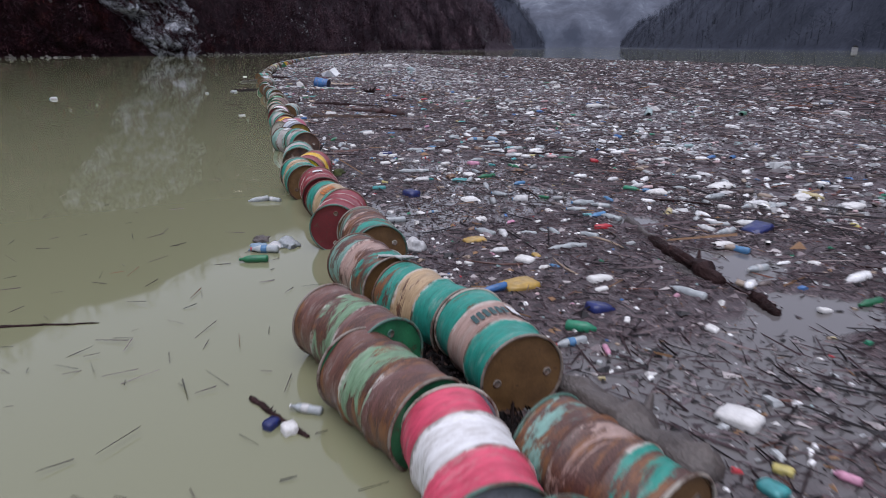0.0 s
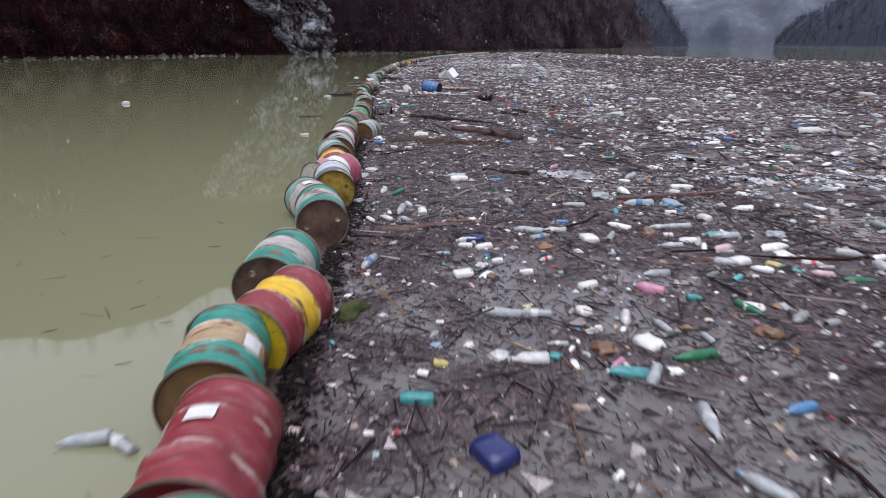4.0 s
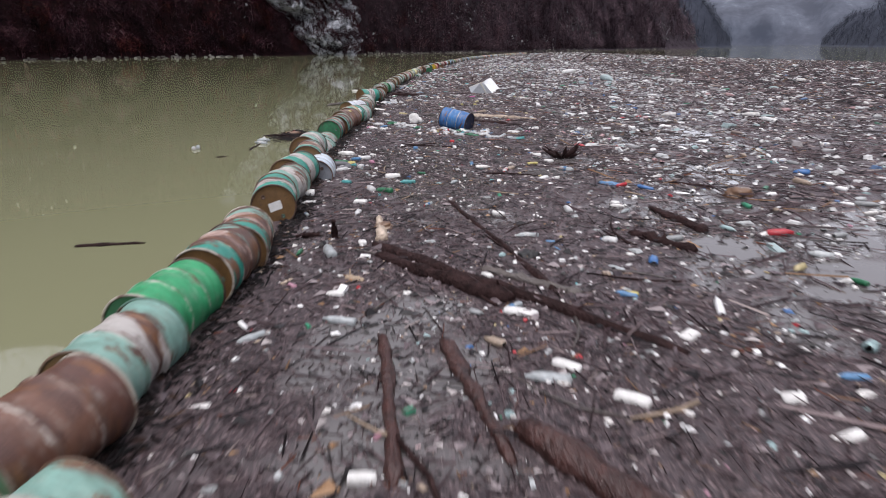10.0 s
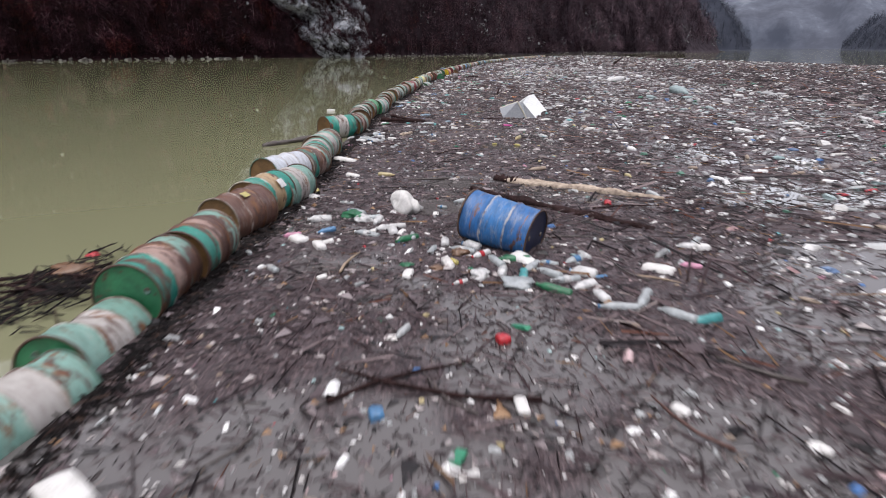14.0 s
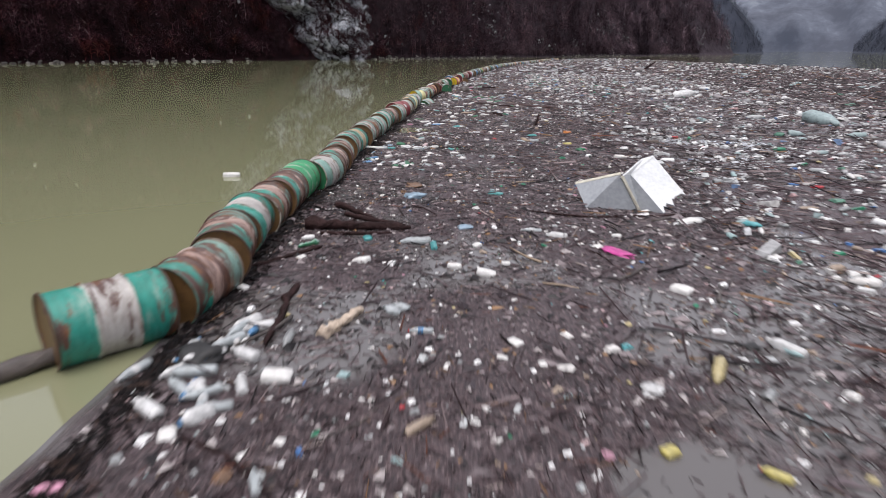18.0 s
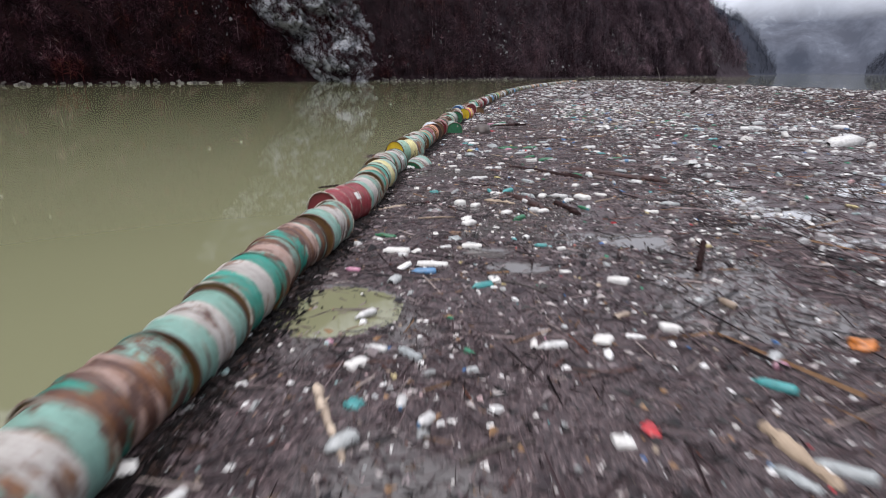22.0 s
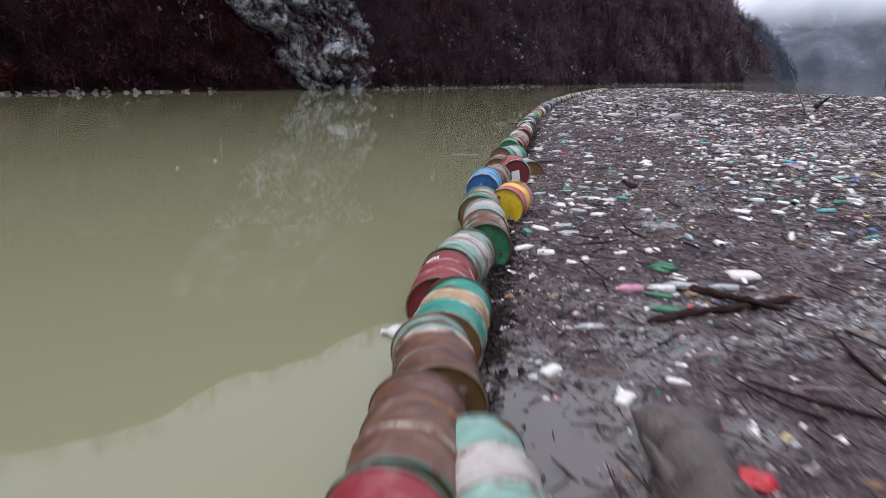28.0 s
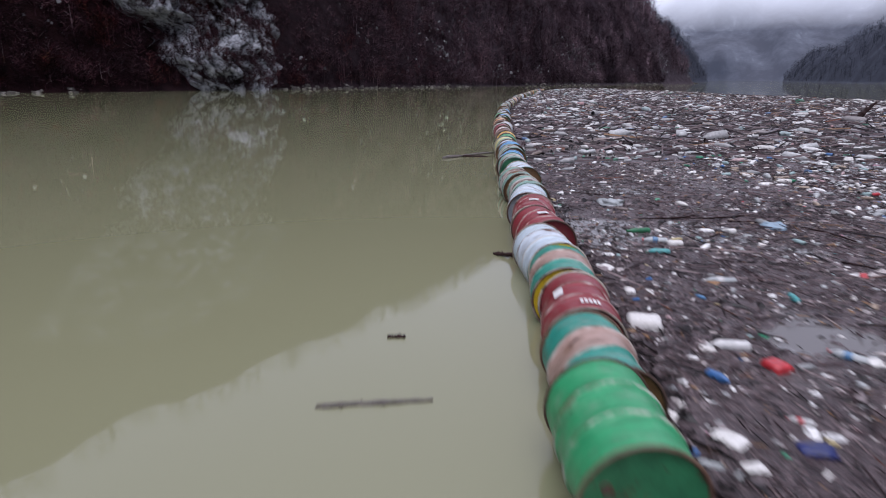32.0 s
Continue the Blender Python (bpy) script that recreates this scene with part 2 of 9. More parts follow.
HEAD = {
    "ochre": head_paint("ochre_rusted_head", (0.09, 0.048, 0.018), (0.19, 0.105, 0.04)),
    "red": head_paint("dark_red_head", (0.1, 0.006, 0.01), (0.15, 0.012, 0.016)),
    "green": head_paint("dark_green_head", (0.012, 0.075, 0.035), (0.03, 0.2, 0.085)),
    "blue": head_paint("blue_head", (0.008, 0.06, 0.2), (0.012, 0.1, 0.3)),
    "yellow": head_paint("yellow_head", (0.45, 0.3, 0.01), (0.7, 0.5, 0.02)),
    "grey": head_paint("grey_head", (0.12, 0.13, 0.15), (0.28, 0.3, 0.33)),
    "dark": head_paint("sooty_rusted_head", (0.008, 0.005, 0.005), (0.15, 0.085, 0.055)),
    "navy": head_paint("navy_head", (0.006, 0.01, 0.03), (0.015, 0.03, 0.08)),
    "mottled": head_paint("yellow_and_black_head", (0.012, 0.011, 0.01), (0.42, 0.28, 0.03)),
    "cream": head_paint("cream_head", (0.4, 0.38, 0.33), (0.55, 0.52, 0.45)),
}
M_rim, n, l, p = nodes_of("worn_steel_rim")
co = n.new("ShaderNodeTexCoord").outputs["Object"]
f1, f2 = noise_of(n, l, co, 7, 5, 0.65), noise_of(n, l, co, 60, 3)
c = ramp(n, l, n.new("ShaderNodeObjectInfo").outputs["Random"], [(0, (0.06, 0.035, 0.025)), (0.3, (0.2, 0.17, 0.14)), (0.5, (0.12, 0.075, 0.05)), (0.68, (0.36, 0.33, 0.28)), (0.85, (0.07, 0.14, 0.11))], True)
c = mixed(n, l, ramp(n, l, f1, [(0.48, (0, 0, 0)), (0.58, (0.9, 0.9, 0.9))]), c, ramp(n, l, f2, [(0.3, (0.03, 0.016, 0.012)), (0.7, (0.13, 0.065, 0.04))]))
l.new(c, p.inputs["Base Color"])
p.inputs["Roughness"].default_value = 0.5
bump(n, l, p, f2, 0.3, 0.006)
M_black = surface("black_rubber", (0.008, 0.008, 0.009), (0.025, 0.024, 0.024), 6, 0.6)
M_label = surface("white_paper_label", (0.55, 0.55, 0.55), (0.75, 0.75, 0.74), 9, 0.6, 0.1)
M_ink = surface("dark_print", (0.02, 0.06, 0.06), (0.05, 0.1, 0.1), 9, 0.6, 0.1)
M_wood_dark = surface("wet_dark_bark", (0.004, 0.003, 0.003), (0.05, 0.028, 0.027), 7, 0.4, 1.0, 26, 0, 0.03)
M_wood_grey = surface("grey_wet_wood", (0.035, 0.028, 0.026), (0.12, 0.1, 0.09), 5, 0.45, 0.9, 40, 0, 0.015)
M_wood_pale = surface("stripped_pale_wood", (0.14, 0.09, 0.055), (0.46, 0.36, 0.26), 3, 0.6, 0.6, 30, 0, 0.01)
M_wood_torn = surface("torn_orange_wood", (0.07, 0.035, 0.018), (0.68, 0.56, 0.44), 9, 0.6, 0.9, 22, 0, 0.02)
M_wood_rot = surface("rotten_mossy_wood", (0.008, 0.005, 0.004), (0.11, 0.058, 0.032), 16, 0.8, 1.0, 40, 0, 0.04)
M_wood_bark = surface("dark_red_bark", (0.004, 0.003, 0.003), (0.075, 0.026, 0.02), 7, 0.4, 1.0, 20, 0, 0.04)
M_wood_red = surface("red_brown_wood", (0.035, 0.015, 0.012), (0.14, 0.062, 0.045), 4, 0.5, 0.8, 30, 0, 0.012)
M_foam = surface("white_foam", (0.5, 0.49, 0.46), (0.8, 0.79, 0.77), 7, 0.7, 0.3, 70)
M_fridge = surface("white_enamel_panel", (0.55, 0.57, 0.58), (0.74, 0.76, 0.76), 1.5, 0.4, 0.1, 20)
M_rope = surface("grey_rope", (0.3, 0.3, 0.29), (0.55, 0.55, 0.53), 20, 0.8, 0.5, 120)
M_plastic = {}
for tone, c in (("clear", (0.62, 0.67, 0.68)), ("white", (0.66, 0.66, 0.65)), ("green", (0.025, 0.24, 0.1)), ("blue", (0.09, 0.24, 0.44)), ("teal", (0.1, 0.5, 0.5)),
                ("pink", (0.62, 0.28, 0.4)), ("yellow", (0.58, 0.5, 0.16)), ("red", (0.55, 0.03, 0.04)), ("navy", (0.015, 0.025, 0.14)), ("sponge", (0.5, 0.32, 0.07)),
                ("pale_blue", (0.3, 0.42, 0.52)), ("pale_pink", (0.55, 0.38, 0.4)), ("magenta", (0.6, 0.05, 0.3)), ("grey", (0.2, 0.21, 0.22)), ("orange", (0.6, 0.2, 0.04)), ("brown", (0.2, 0.11, 0.06))):
    M_plastic[tone] = surface(tone + "_plastic", tuple(0.5 * v + 0.01 for v in c), c, 11, 0.32, 0.3, 30)
    if tone in ("clear", "green", "teal"):
        M_plastic[tone].node_tree.nodes["Principled BSDF"].inputs["Transmission Weight"].default_value = 0.35

# muddy river water: a mirror to the hill and the sky over an olive body
M_water, n, l, p = nodes_of("muddy_olive_river_water")
co = n.new("ShaderNodeTexCoord").outputs["Object"]
c = ramp(n, l, noise_of(n, l, co, 0.05, 3), [(0.3, (0.176, 0.179, 0.104)), (0.7, (0.2, 0.202, 0.12))])
l.new(c, p.inputs["Base Color"])
p.inputs["Roughness"].default_value, p.inputs["IOR"].default_value = 0.03, 1.6
mp = n.new("ShaderNodeMapping")
mp.inputs["Scale"].default_value = (1.0, 0.45, 1.0)
l.new(co, mp.inputs[0])
bump(n, l, p, noise_of(n, l, mp.outputs[0], 0.55, 2, 0.4, 0.8), 0.02, 0.06)

# the wet crust of silt, fibres and crumbs between the floating things
M_mat, n, l, p = nodes_of("wet_debris_crust")
co = n.new("ShaderNodeTexCoord").outputs["Object"]
mp = n.new("ShaderNodeMapping")
mp.inputs["Scale"].default_value = (1.0, 0.35, 1.0)
mp.inputs["Rotation"].default_value = (0, 0, 0.5)
l.new(co, mp.inputs[0])
f1, f2, f3 = noise_of(n, l, co, 1.1, 4), noise_of(n, l, mp.outputs[0], 42, 4, 0.7, 0.4), noise_of(n, l, co, 160, 2)
c = ramp(n, l, f2, [(0.38, (0.006, 0.004, 0.0045)), (0.55, (0.067, 0.045, 0.046)), (0.7, (0.25, 0.19, 0.19))])
c = mixed(n, l, 0.28, c, ramp(n, l, f1, [(0.3, (0.03, 0.02, 0.023)), (0.7, (0.12, 0.09, 0.1))]))
pz = n.new("ShaderNodeSeparateXYZ")
l.new(n.new("ShaderNodeNewGeometry").outputs["Position"], pz.inputs[0])
wet = n.new("ShaderNodeMapRange")
wet.inputs[1].default_value, wet.inputs[2].default_value = 0.010, 0.0034
l.new(pz.outputs[2], wet.inputs[0])
c = mixed(n, l, wet.outputs[0], c, (0.104, 0.096, 0.094))
l.new(c, p.inputs["Base Color"])
r = n.new("ShaderNodeMapRange")
r.inputs[1].default_value, r.inputs[2].default_value = 0.35, 0.65
r.inputs[3].default_value, r.inputs[4].default_value = 0.25, 0.6
l.new(f1, r.inputs[0])
r2 = n.new("ShaderNodeMix")
r2.inputs[3].default_value = 0.06
l.new(wet.outputs[0], r2.inputs[0])
l.new(r.outputs[0], r2.inputs[2])
l.new(r2.outputs[0], p.inputs["Roughness"])
hb = n.new("ShaderNodeMath")
hb.operation = "MULTIPLY"
hs = n.new("ShaderNodeMath")
hs.operation = "SUBTRACT"
hs.inputs[0].default_value = 1.0
l.new(wet.outputs[0], hs.inputs[1])
l.new(f2, hb.inputs[0])
l.new(hs.outputs[0], hb.inputs[1])
bump(n, l, p, hb.outputs[0], 0.9, 0.025)

M_twigs = islands("drift_twigs", [(0, (0.01, 0.0065, 0.0075)), (0.24, (0.032, 0.02, 0.022)), (0.5, (0.075, 0.05, 0.054)), (0.74, (0.14, 0.103, 0.108)), (0.88, (0.24, 0.185, 0.185)), (0.95, (0.36, 0.3, 0.28)), (0.965, (0.22, 0.125, 0.065)), (0.985, (0.14, 0.05, 0.03))], 0.4, 0.3, 60)
M_twigs.node_tree.nodes["Principled BSDF"].inputs["Specular IOR Level"].default_value = 0.3
LITTER = [(0, (0.8, 0.8, 0.79)), (0.28, (0.42, 0.44, 0.44)), (0.42, (0.68, 0.66, 0.63)), (0.55, (0.27, 0.28, 0.28)), (0.7, (0.32, 0.25, 0.19)), (0.78, (0.14, 0.11, 0.1)), (0.83, (0.3, 0.42, 0.42)), (0.87, (0.55, 0.4, 0.4)), (0.9, (0.03, 0.22, 0.12)), (0.925, (0.05, 0.15, 0.36)),
          (0.948, (0.42, 0.03, 0.04)), (0.962, (0.45, 0.38, 0.2)), (0.982, (0.42, 0.22, 0.28)), (0.99, (0.1, 0.36, 0.38))]
M_bits = islands("plastic_crumbs", LITTER, 0.5, 0.15, 40)
M_flotsam = islands("floating_bottles_and_foam", LITTER, 0.35, 0.15, 25)
M_flotsam_far = islands("muted_far_litter", [(0, (0.66, 0.66, 0.65)), (0.2, (0.46, 0.47, 0.47)), (0.42, (0.34, 0.34, 0.34)), (0.6, (0.25, 0.23, 0.23)), (0.74, (0.55, 0.54, 0.52)), (0.84, (0.2, 0.16, 0.14)), (0.91, (0.3, 0.38, 0.38)), (0.95, (0.38, 0.24, 0.24)), (0.972, (0.08, 0.2, 0.14)), (0.985, (0.1, 0.17, 0.3))], 0.5, 0.15, 12)
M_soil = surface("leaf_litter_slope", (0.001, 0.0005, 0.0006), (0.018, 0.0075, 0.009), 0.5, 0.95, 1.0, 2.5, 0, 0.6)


def haze_eastward(m, c, tone):
    """Paints haze into a colour: paler, in uneven patches, towards the hillside's east end."""
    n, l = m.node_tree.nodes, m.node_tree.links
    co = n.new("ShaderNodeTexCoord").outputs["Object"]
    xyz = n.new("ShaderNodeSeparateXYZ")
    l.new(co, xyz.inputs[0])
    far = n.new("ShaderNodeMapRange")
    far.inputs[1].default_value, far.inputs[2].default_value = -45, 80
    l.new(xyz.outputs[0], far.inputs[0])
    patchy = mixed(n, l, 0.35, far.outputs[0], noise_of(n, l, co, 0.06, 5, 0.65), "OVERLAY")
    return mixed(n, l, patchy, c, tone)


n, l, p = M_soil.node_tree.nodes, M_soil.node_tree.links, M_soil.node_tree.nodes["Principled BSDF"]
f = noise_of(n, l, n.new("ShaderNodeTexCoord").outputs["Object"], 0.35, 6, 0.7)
# The slope takes on a paler tone, painted haze, towards its far end.
l.new(haze_eastward(M_soil, p.inputs["Base Color"].links[0].from_socket, ramp(n, l, f, [(0.35, (0.02, 0.015, 0.019)), (0.65, (0.075, 0.06, 0.072))])), p.inputs["Base Color"])
M_rock, n, l, p = nodes_of("grey_limestone")
co = n.new("ShaderNodeTexCoord").outputs["Object"]
f1, f2, f3 = noise_of(n, l, co, 0.22, 7, 0.7, 0.4), noise_of(n, l, co, 0.9, 7, 0.75, 0.6), noise_of(n, l, co, 3.0, 4, 0.7)
c = ramp(n, l, f2, [(0.3, (0.06, 0.058, 0.066)), (0.46, (0.3, 0.315, 0.34)), (0.62, (0.56, 0.58, 0.62))])
c = mixed(n, l, ramp(n, l, f1, [(0.56, (0, 0, 0)), (0.62, (1, 1, 1))]), c, ramp(n, l, f3, [(0.35, (0.006, 0.003, 0.004)), (0.7, (0.045, 0.026, 0.028))]))
c = mixed(n, l, ramp(n, l, f2, [(0.42, (0.1, 0.1, 0.1)), (0.47, (0.95, 0.95, 0.95))]), ramp(n, l, f3, [(0.35, (0.012, 0.008, 0.01)), (0.7, (0.06, 0.045, 0.048))]), c)
c = mixed(n, l, ramp(n, l, f1, [(0.4, (0.75, 0.75, 0.75)), (0.5, (0, 0, 0))]), c, ramp(n, l, f3, [(0.3, (0.06, 0.06, 0.07)), (0.65, (0.38, 0.4, 0.435))]))
l.new(c, p.inputs["Base Color"])
p.inputs["Roughness"].default_value = 0.9
bump(n, l, p, f2, 1.0, 0.8)
M_bank = islands("bank_stones", [(0, (0.06, 0.052, 0.048)), (0.5, (0.03, 0.025, 0.024)), (0.75, (0.14, 0.13, 0.12))], 0.85, 0.5, 4)
M_woods, n, l, p = nodes_of("bare_winter_twigs")
g = n.new("ShaderNodeNewGeometry").outputs["Random Per Island"]
co = n.new("ShaderNodeTexCoord").outputs["Object"]
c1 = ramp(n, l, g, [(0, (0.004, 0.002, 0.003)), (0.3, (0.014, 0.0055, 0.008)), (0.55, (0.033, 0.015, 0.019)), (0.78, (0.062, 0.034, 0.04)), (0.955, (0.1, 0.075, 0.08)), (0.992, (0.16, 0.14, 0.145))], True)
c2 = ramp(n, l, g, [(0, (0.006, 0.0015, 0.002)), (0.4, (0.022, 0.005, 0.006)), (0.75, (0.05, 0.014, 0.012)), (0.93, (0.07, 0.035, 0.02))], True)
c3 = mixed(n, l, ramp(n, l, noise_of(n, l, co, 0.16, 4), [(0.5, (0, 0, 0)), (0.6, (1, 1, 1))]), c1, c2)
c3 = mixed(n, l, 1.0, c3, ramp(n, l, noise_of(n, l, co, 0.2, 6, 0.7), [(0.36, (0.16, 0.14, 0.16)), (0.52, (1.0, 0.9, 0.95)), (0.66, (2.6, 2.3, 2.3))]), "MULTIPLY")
# Twig tones with distance haze painted in, for the east end.
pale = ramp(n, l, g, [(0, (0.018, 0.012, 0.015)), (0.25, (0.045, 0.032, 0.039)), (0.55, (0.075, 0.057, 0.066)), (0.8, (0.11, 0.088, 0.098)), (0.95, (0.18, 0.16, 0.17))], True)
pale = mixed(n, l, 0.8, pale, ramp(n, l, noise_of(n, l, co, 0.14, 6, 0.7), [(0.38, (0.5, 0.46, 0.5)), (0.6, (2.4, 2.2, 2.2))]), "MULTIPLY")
# Dark diagonal bands put the shade of gullies into the twig tone.
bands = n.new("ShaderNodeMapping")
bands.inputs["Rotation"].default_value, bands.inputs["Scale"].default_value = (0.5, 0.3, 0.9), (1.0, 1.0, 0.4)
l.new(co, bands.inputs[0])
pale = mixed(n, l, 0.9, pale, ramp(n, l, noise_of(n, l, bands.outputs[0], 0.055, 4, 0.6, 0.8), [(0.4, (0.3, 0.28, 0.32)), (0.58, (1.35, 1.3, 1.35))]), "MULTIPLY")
l.new(haze_eastward(M_woods, c3, pale), p.inputs["Base Color"])
p.inputs["Roughness"].default_value = 0.9
# Distance haze is painted into these bluish, low-contrast tones.
M_woods_far = islands("bare_twigs_painted_haze", [(0, (0.026, 0.03, 0.042)), (0.4, (0.04, 0.045, 0.06)), (0.7, (0.06, 0.066, 0.086)), (0.9, (0.08, 0.086, 0.108))], 0.9, 0.0, 1.0, 0.0, 0.1)
M_soil_far = surface("slope_far_painted_haze", (0.024, 0.028, 0.04), (0.066, 0.073, 0.096), 0.035, 0.9, 0.4, 0.5, 0, 0.4)

for m in (M_wood_dark, M_woods, M_soil, M_woods_far, M_soil_far, M_rock):
    m.node_tree.nodes["Principled BSDF"].inputs["Specular IOR Level"].default_value = 0.04
M_chips = islands("wood_chips_and_husks", [(0, (0.008, 0.006, 0.007)), (0.3, (0.035, 0.024, 0.028)), (0.52, (0.11, 0.083, 0.09)), (0.74, (0.24, 0.2, 0.205)), (0.88, (0.42, 0.38, 0.37)), (0.95, (0.66, 0.65, 0.63)), (0.965, (0.28, 0.16, 0.08))], 0.55, 0.2, 60, 0.0, 0.25)
M_bank_wall = surface("weathered_white_render", (0.24, 0.24, 0.25), (0.42, 0.42, 0.43), 1.5, 0.8, 0.3, 12)


# ---- helpers for building ----
def mesh_of(name, verts, faces, material=None, smooth=False):
    me = bpy.data.meshes.new(name)
    me.from_pydata(verts, [], faces)
    if material:
        me.materials.append(material)
    if smooth:
        me.polygons.foreach_set("use_smooth", [True] * len(me.polygons))
    me.update()
    return me


def part(name, me, material, parent, label="", m=None):
    """Links a mesh as one object under a thing; the material sits on the object, so that alike parts share a mesh."""
    ob = new(name, me)
    if not me.materials:
        me.materials.append(material)
    ob.material_slots[0].link = "OBJECT"
    ob.material_slots[0].material = material
    ob.parent = parent
    if m is not None:
        ob.matrix_basis = m
    return tagged(ob, label)


def thing(name, m, label, category, group=""):
    ob = new(name)
    ob.empty_display_size = 0.1
    ob.matrix_basis = m
    return tagged(ob, label, category, group)


def lathe(profile, sides=40, dent=0.0, seed=0, cap=False):
    """Rings of (radius, y) turned about the y axis."""
    rng = np.random.default_rng(seed)
    dents = [(rng.uniform(0, 2 * math.pi), rng.uniform(-0.4, 0.4), rng.uniform(0.5, 1.0) * dent) for _ in range(5)]
    vs, fs = [], []
    for r, y in profile:
        for k in range(sides):
            a = 2 * math.pi * k / sides
            q = r
            if dent:
                for da, dy, dd in dents:
                    d = (math.atan2(math.sin(a - da), math.cos(a - da)) / 0.45) ** 2 + ((y - dy) / 0.14) ** 2
                    q -= dd * math.exp(-d)
            vs.append((q * math.cos(a), y, q * math.sin(a)))
    for i in range(len(profile) - 1):
        for k in range(sides):
            j = (k + 1) % sides
            fs.append((i * sides + k, (i + 1) * sides + k, (i + 1) * sides + j, i * sides + j))
    if cap:
        fs.append(tuple(range(sides)))
        fs.append(tuple(range((len(profile) - 1) * sides, len(profile) * sides))[::-1])
    return vs, fs


def ring(radius, tube, y, sides=40, turns=6):
    prof = [(radius + tube * math.cos(2 * math.pi * k / turns), y + tube * math.sin(2 * math.pi * k / turns)) for k in range(turns + 1)]
    return lathe(prof, sides)


def limb(points, radii, sides=8, rough=0.12, seed=0):
    """A crooked, tapered stem along points, with closed ends."""
    rng = np.random.default_rng(seed)
    vs, fs = [], []
    pts = [Vector(q) for q in points]
    for i, q in enumerate(pts):
        d = (pts[min(i + 1, len(pts) - 1)] - pts[max(i - 1, 0)]).normalized()
        u = d.cross(Vector((0, 0, 1))).normalized()
        v = u.cross(d)
        for k in range(sides):
            a = 2 * math.pi * k / sides
            rr = radii[i] * (1 + rng.uniform(-rough, rough))
            vs.append(tuple(q + u * (rr * math.cos(a)) + v * (rr * math.sin(a))))
    for i in range(len(pts) - 1):
        for k in range(sides):
            j = (k + 1) % sides
            fs.append((i * sides + k, i * sides + j, (i + 1) * sides + j, (i + 1) * sides + k))
    fs.append(tuple(range(sides))[::-1])
    fs.append(tuple(range((len(pts) - 1) * sides, len(pts) * sides)))
    return vs, fs


def merged(*pieces):
    vs, fs = [], []
    for v, f in pieces:
        o = len(vs)
        vs += v
        fs += [tuple(i + o for i in q) for q in f]
    return vs, fs


def value_noise(x, y, cell, seed):
    """Smooth random values between 0 and 1 over the plan."""
    g = np.random.default_rng(seed).random((128, 128))
    u, v = np.asarray(x, float) / cell, np.asarray(y, float) / cell
    i, j = np.floor(u).astype(int), np.floor(v).astype(int)
    a, b = u - i, v - j
    a, b = a * a * (3 - 2 * a), b * b * (3 - 2 * b)
    w = lambda p, q: g[(i + p) % 128, (j + q) % 128]
    return (w(0, 0) * (1 - a) + w(1, 0) * a) * (1 - b) + (w(0, 1) * (1 - a) + w(1, 1) * a) * b


# ---- the plan: barrier line, edge of the drift, open pools ----
LINE_Y = (-8, 1, 5, 8, 11, 15, 18, 22, 26, 29, 33, 37, 42, 45, 47.5, 52, 60, 64, 69, 73, 76, 80, 84, 88, 91, 95, 99.6, 105, 110, 116, 133, 155, 190, 225, 235)
LINE_X = (2.6, 1.25, 0.72, 0.52, 0.25, 0.22, -0.08, -0.22, -0.27, -0.46, -0.85, -0.98, -0.97, -1.14, -1.2, -1.33, -1.17, -1.07, -0.97, -0.7, -0.5, -0.25, 0, 0.25, 0.65, 1.0, 1.48, 2.1, 2.75, 3.5, 6.3, 11.1, 20, 31.4, 35)
EDGE_Y = (-60, 60, 80, 100, 140, 170, 200, 237)
EDGE_X = (62, 61, 61, 57, 50, 47, 46, 44)


def line_x(y):
    return np.interp(y, LINE_Y, LINE_X)


def pools(x, y):
    """How far a place lies inside a pool of open water (0 or less: outside)."""
    d = np.full(np.shape(x), -1.0)
    for px, py, rx, ry in ((-0.35, 61.03, 0.64, 0.64), (0.42, 69.3, 1.0, 0.62), (3.1, 63.7, 0.5, 0.45), (1.5, 62.4, 0.4, 0.25), (1.5, 41.5, 0.55, 0.35), (0.3, 79.4, 0.5, 0.8), (4.5, 5.4, 0.7, 0.6), (5.25, 27.4, 0.55, 0.5), (6.3, 26.5, 0.6, 0.45), (5.7, 25.9, 0.35, 0.25),
                           (4.6, 33.0, 0.6, 0.5), (2.6, 45.6, 0.5, 0.5), (3.0, 95.1, 0.5, 0.35), (4.2, 17.4, 0.7, 0.5), (3.3, 33.1, 0.4, 0.4), (1.0, 88.4, 0.35, 0.8), (2.7, 85.5, 0.4, 0.3), (1.35, 39.9, 0.55, 0.5), (4.4, 4.1, 0.7, 0.5), (4.05, 21.4, 0.35, 0.6), (3.84, 31.8, 0.5, 0.5), (1.13, 63.0, 0.35, 0.25), (0.8, 72.3, 0.35, 0.25), (4.5, 7.2, 0.35, 0.3)):
        d = np.maximum(d, 1 - ((x - px) / rx) ** 2 - ((y - py) / ry) ** 2)
    return d


def crust(x, y):
    """Height of the crust over the water."""
    h = 0.034 * (value_noise(x, y, 1.7, 3) - 0.56) + 0.018 * (value_noise(x, y, 0.45, 5) - 0.4) + 0.012
    olive = ((np.abs(x - -0.35) < 0.91) & (np.abs(y - 61.03) < 0.91))
    p = pools(x, y) + np.where(olive, 0.55, 0.7) * value_noise(x, y, 0.55, 9) - 0.35
    return np.clip(h - 0.09 * np.clip(p + 0.1, 0, 1), np.where(olive & (p > 0.15), -0.03, 0.003), 0.04)


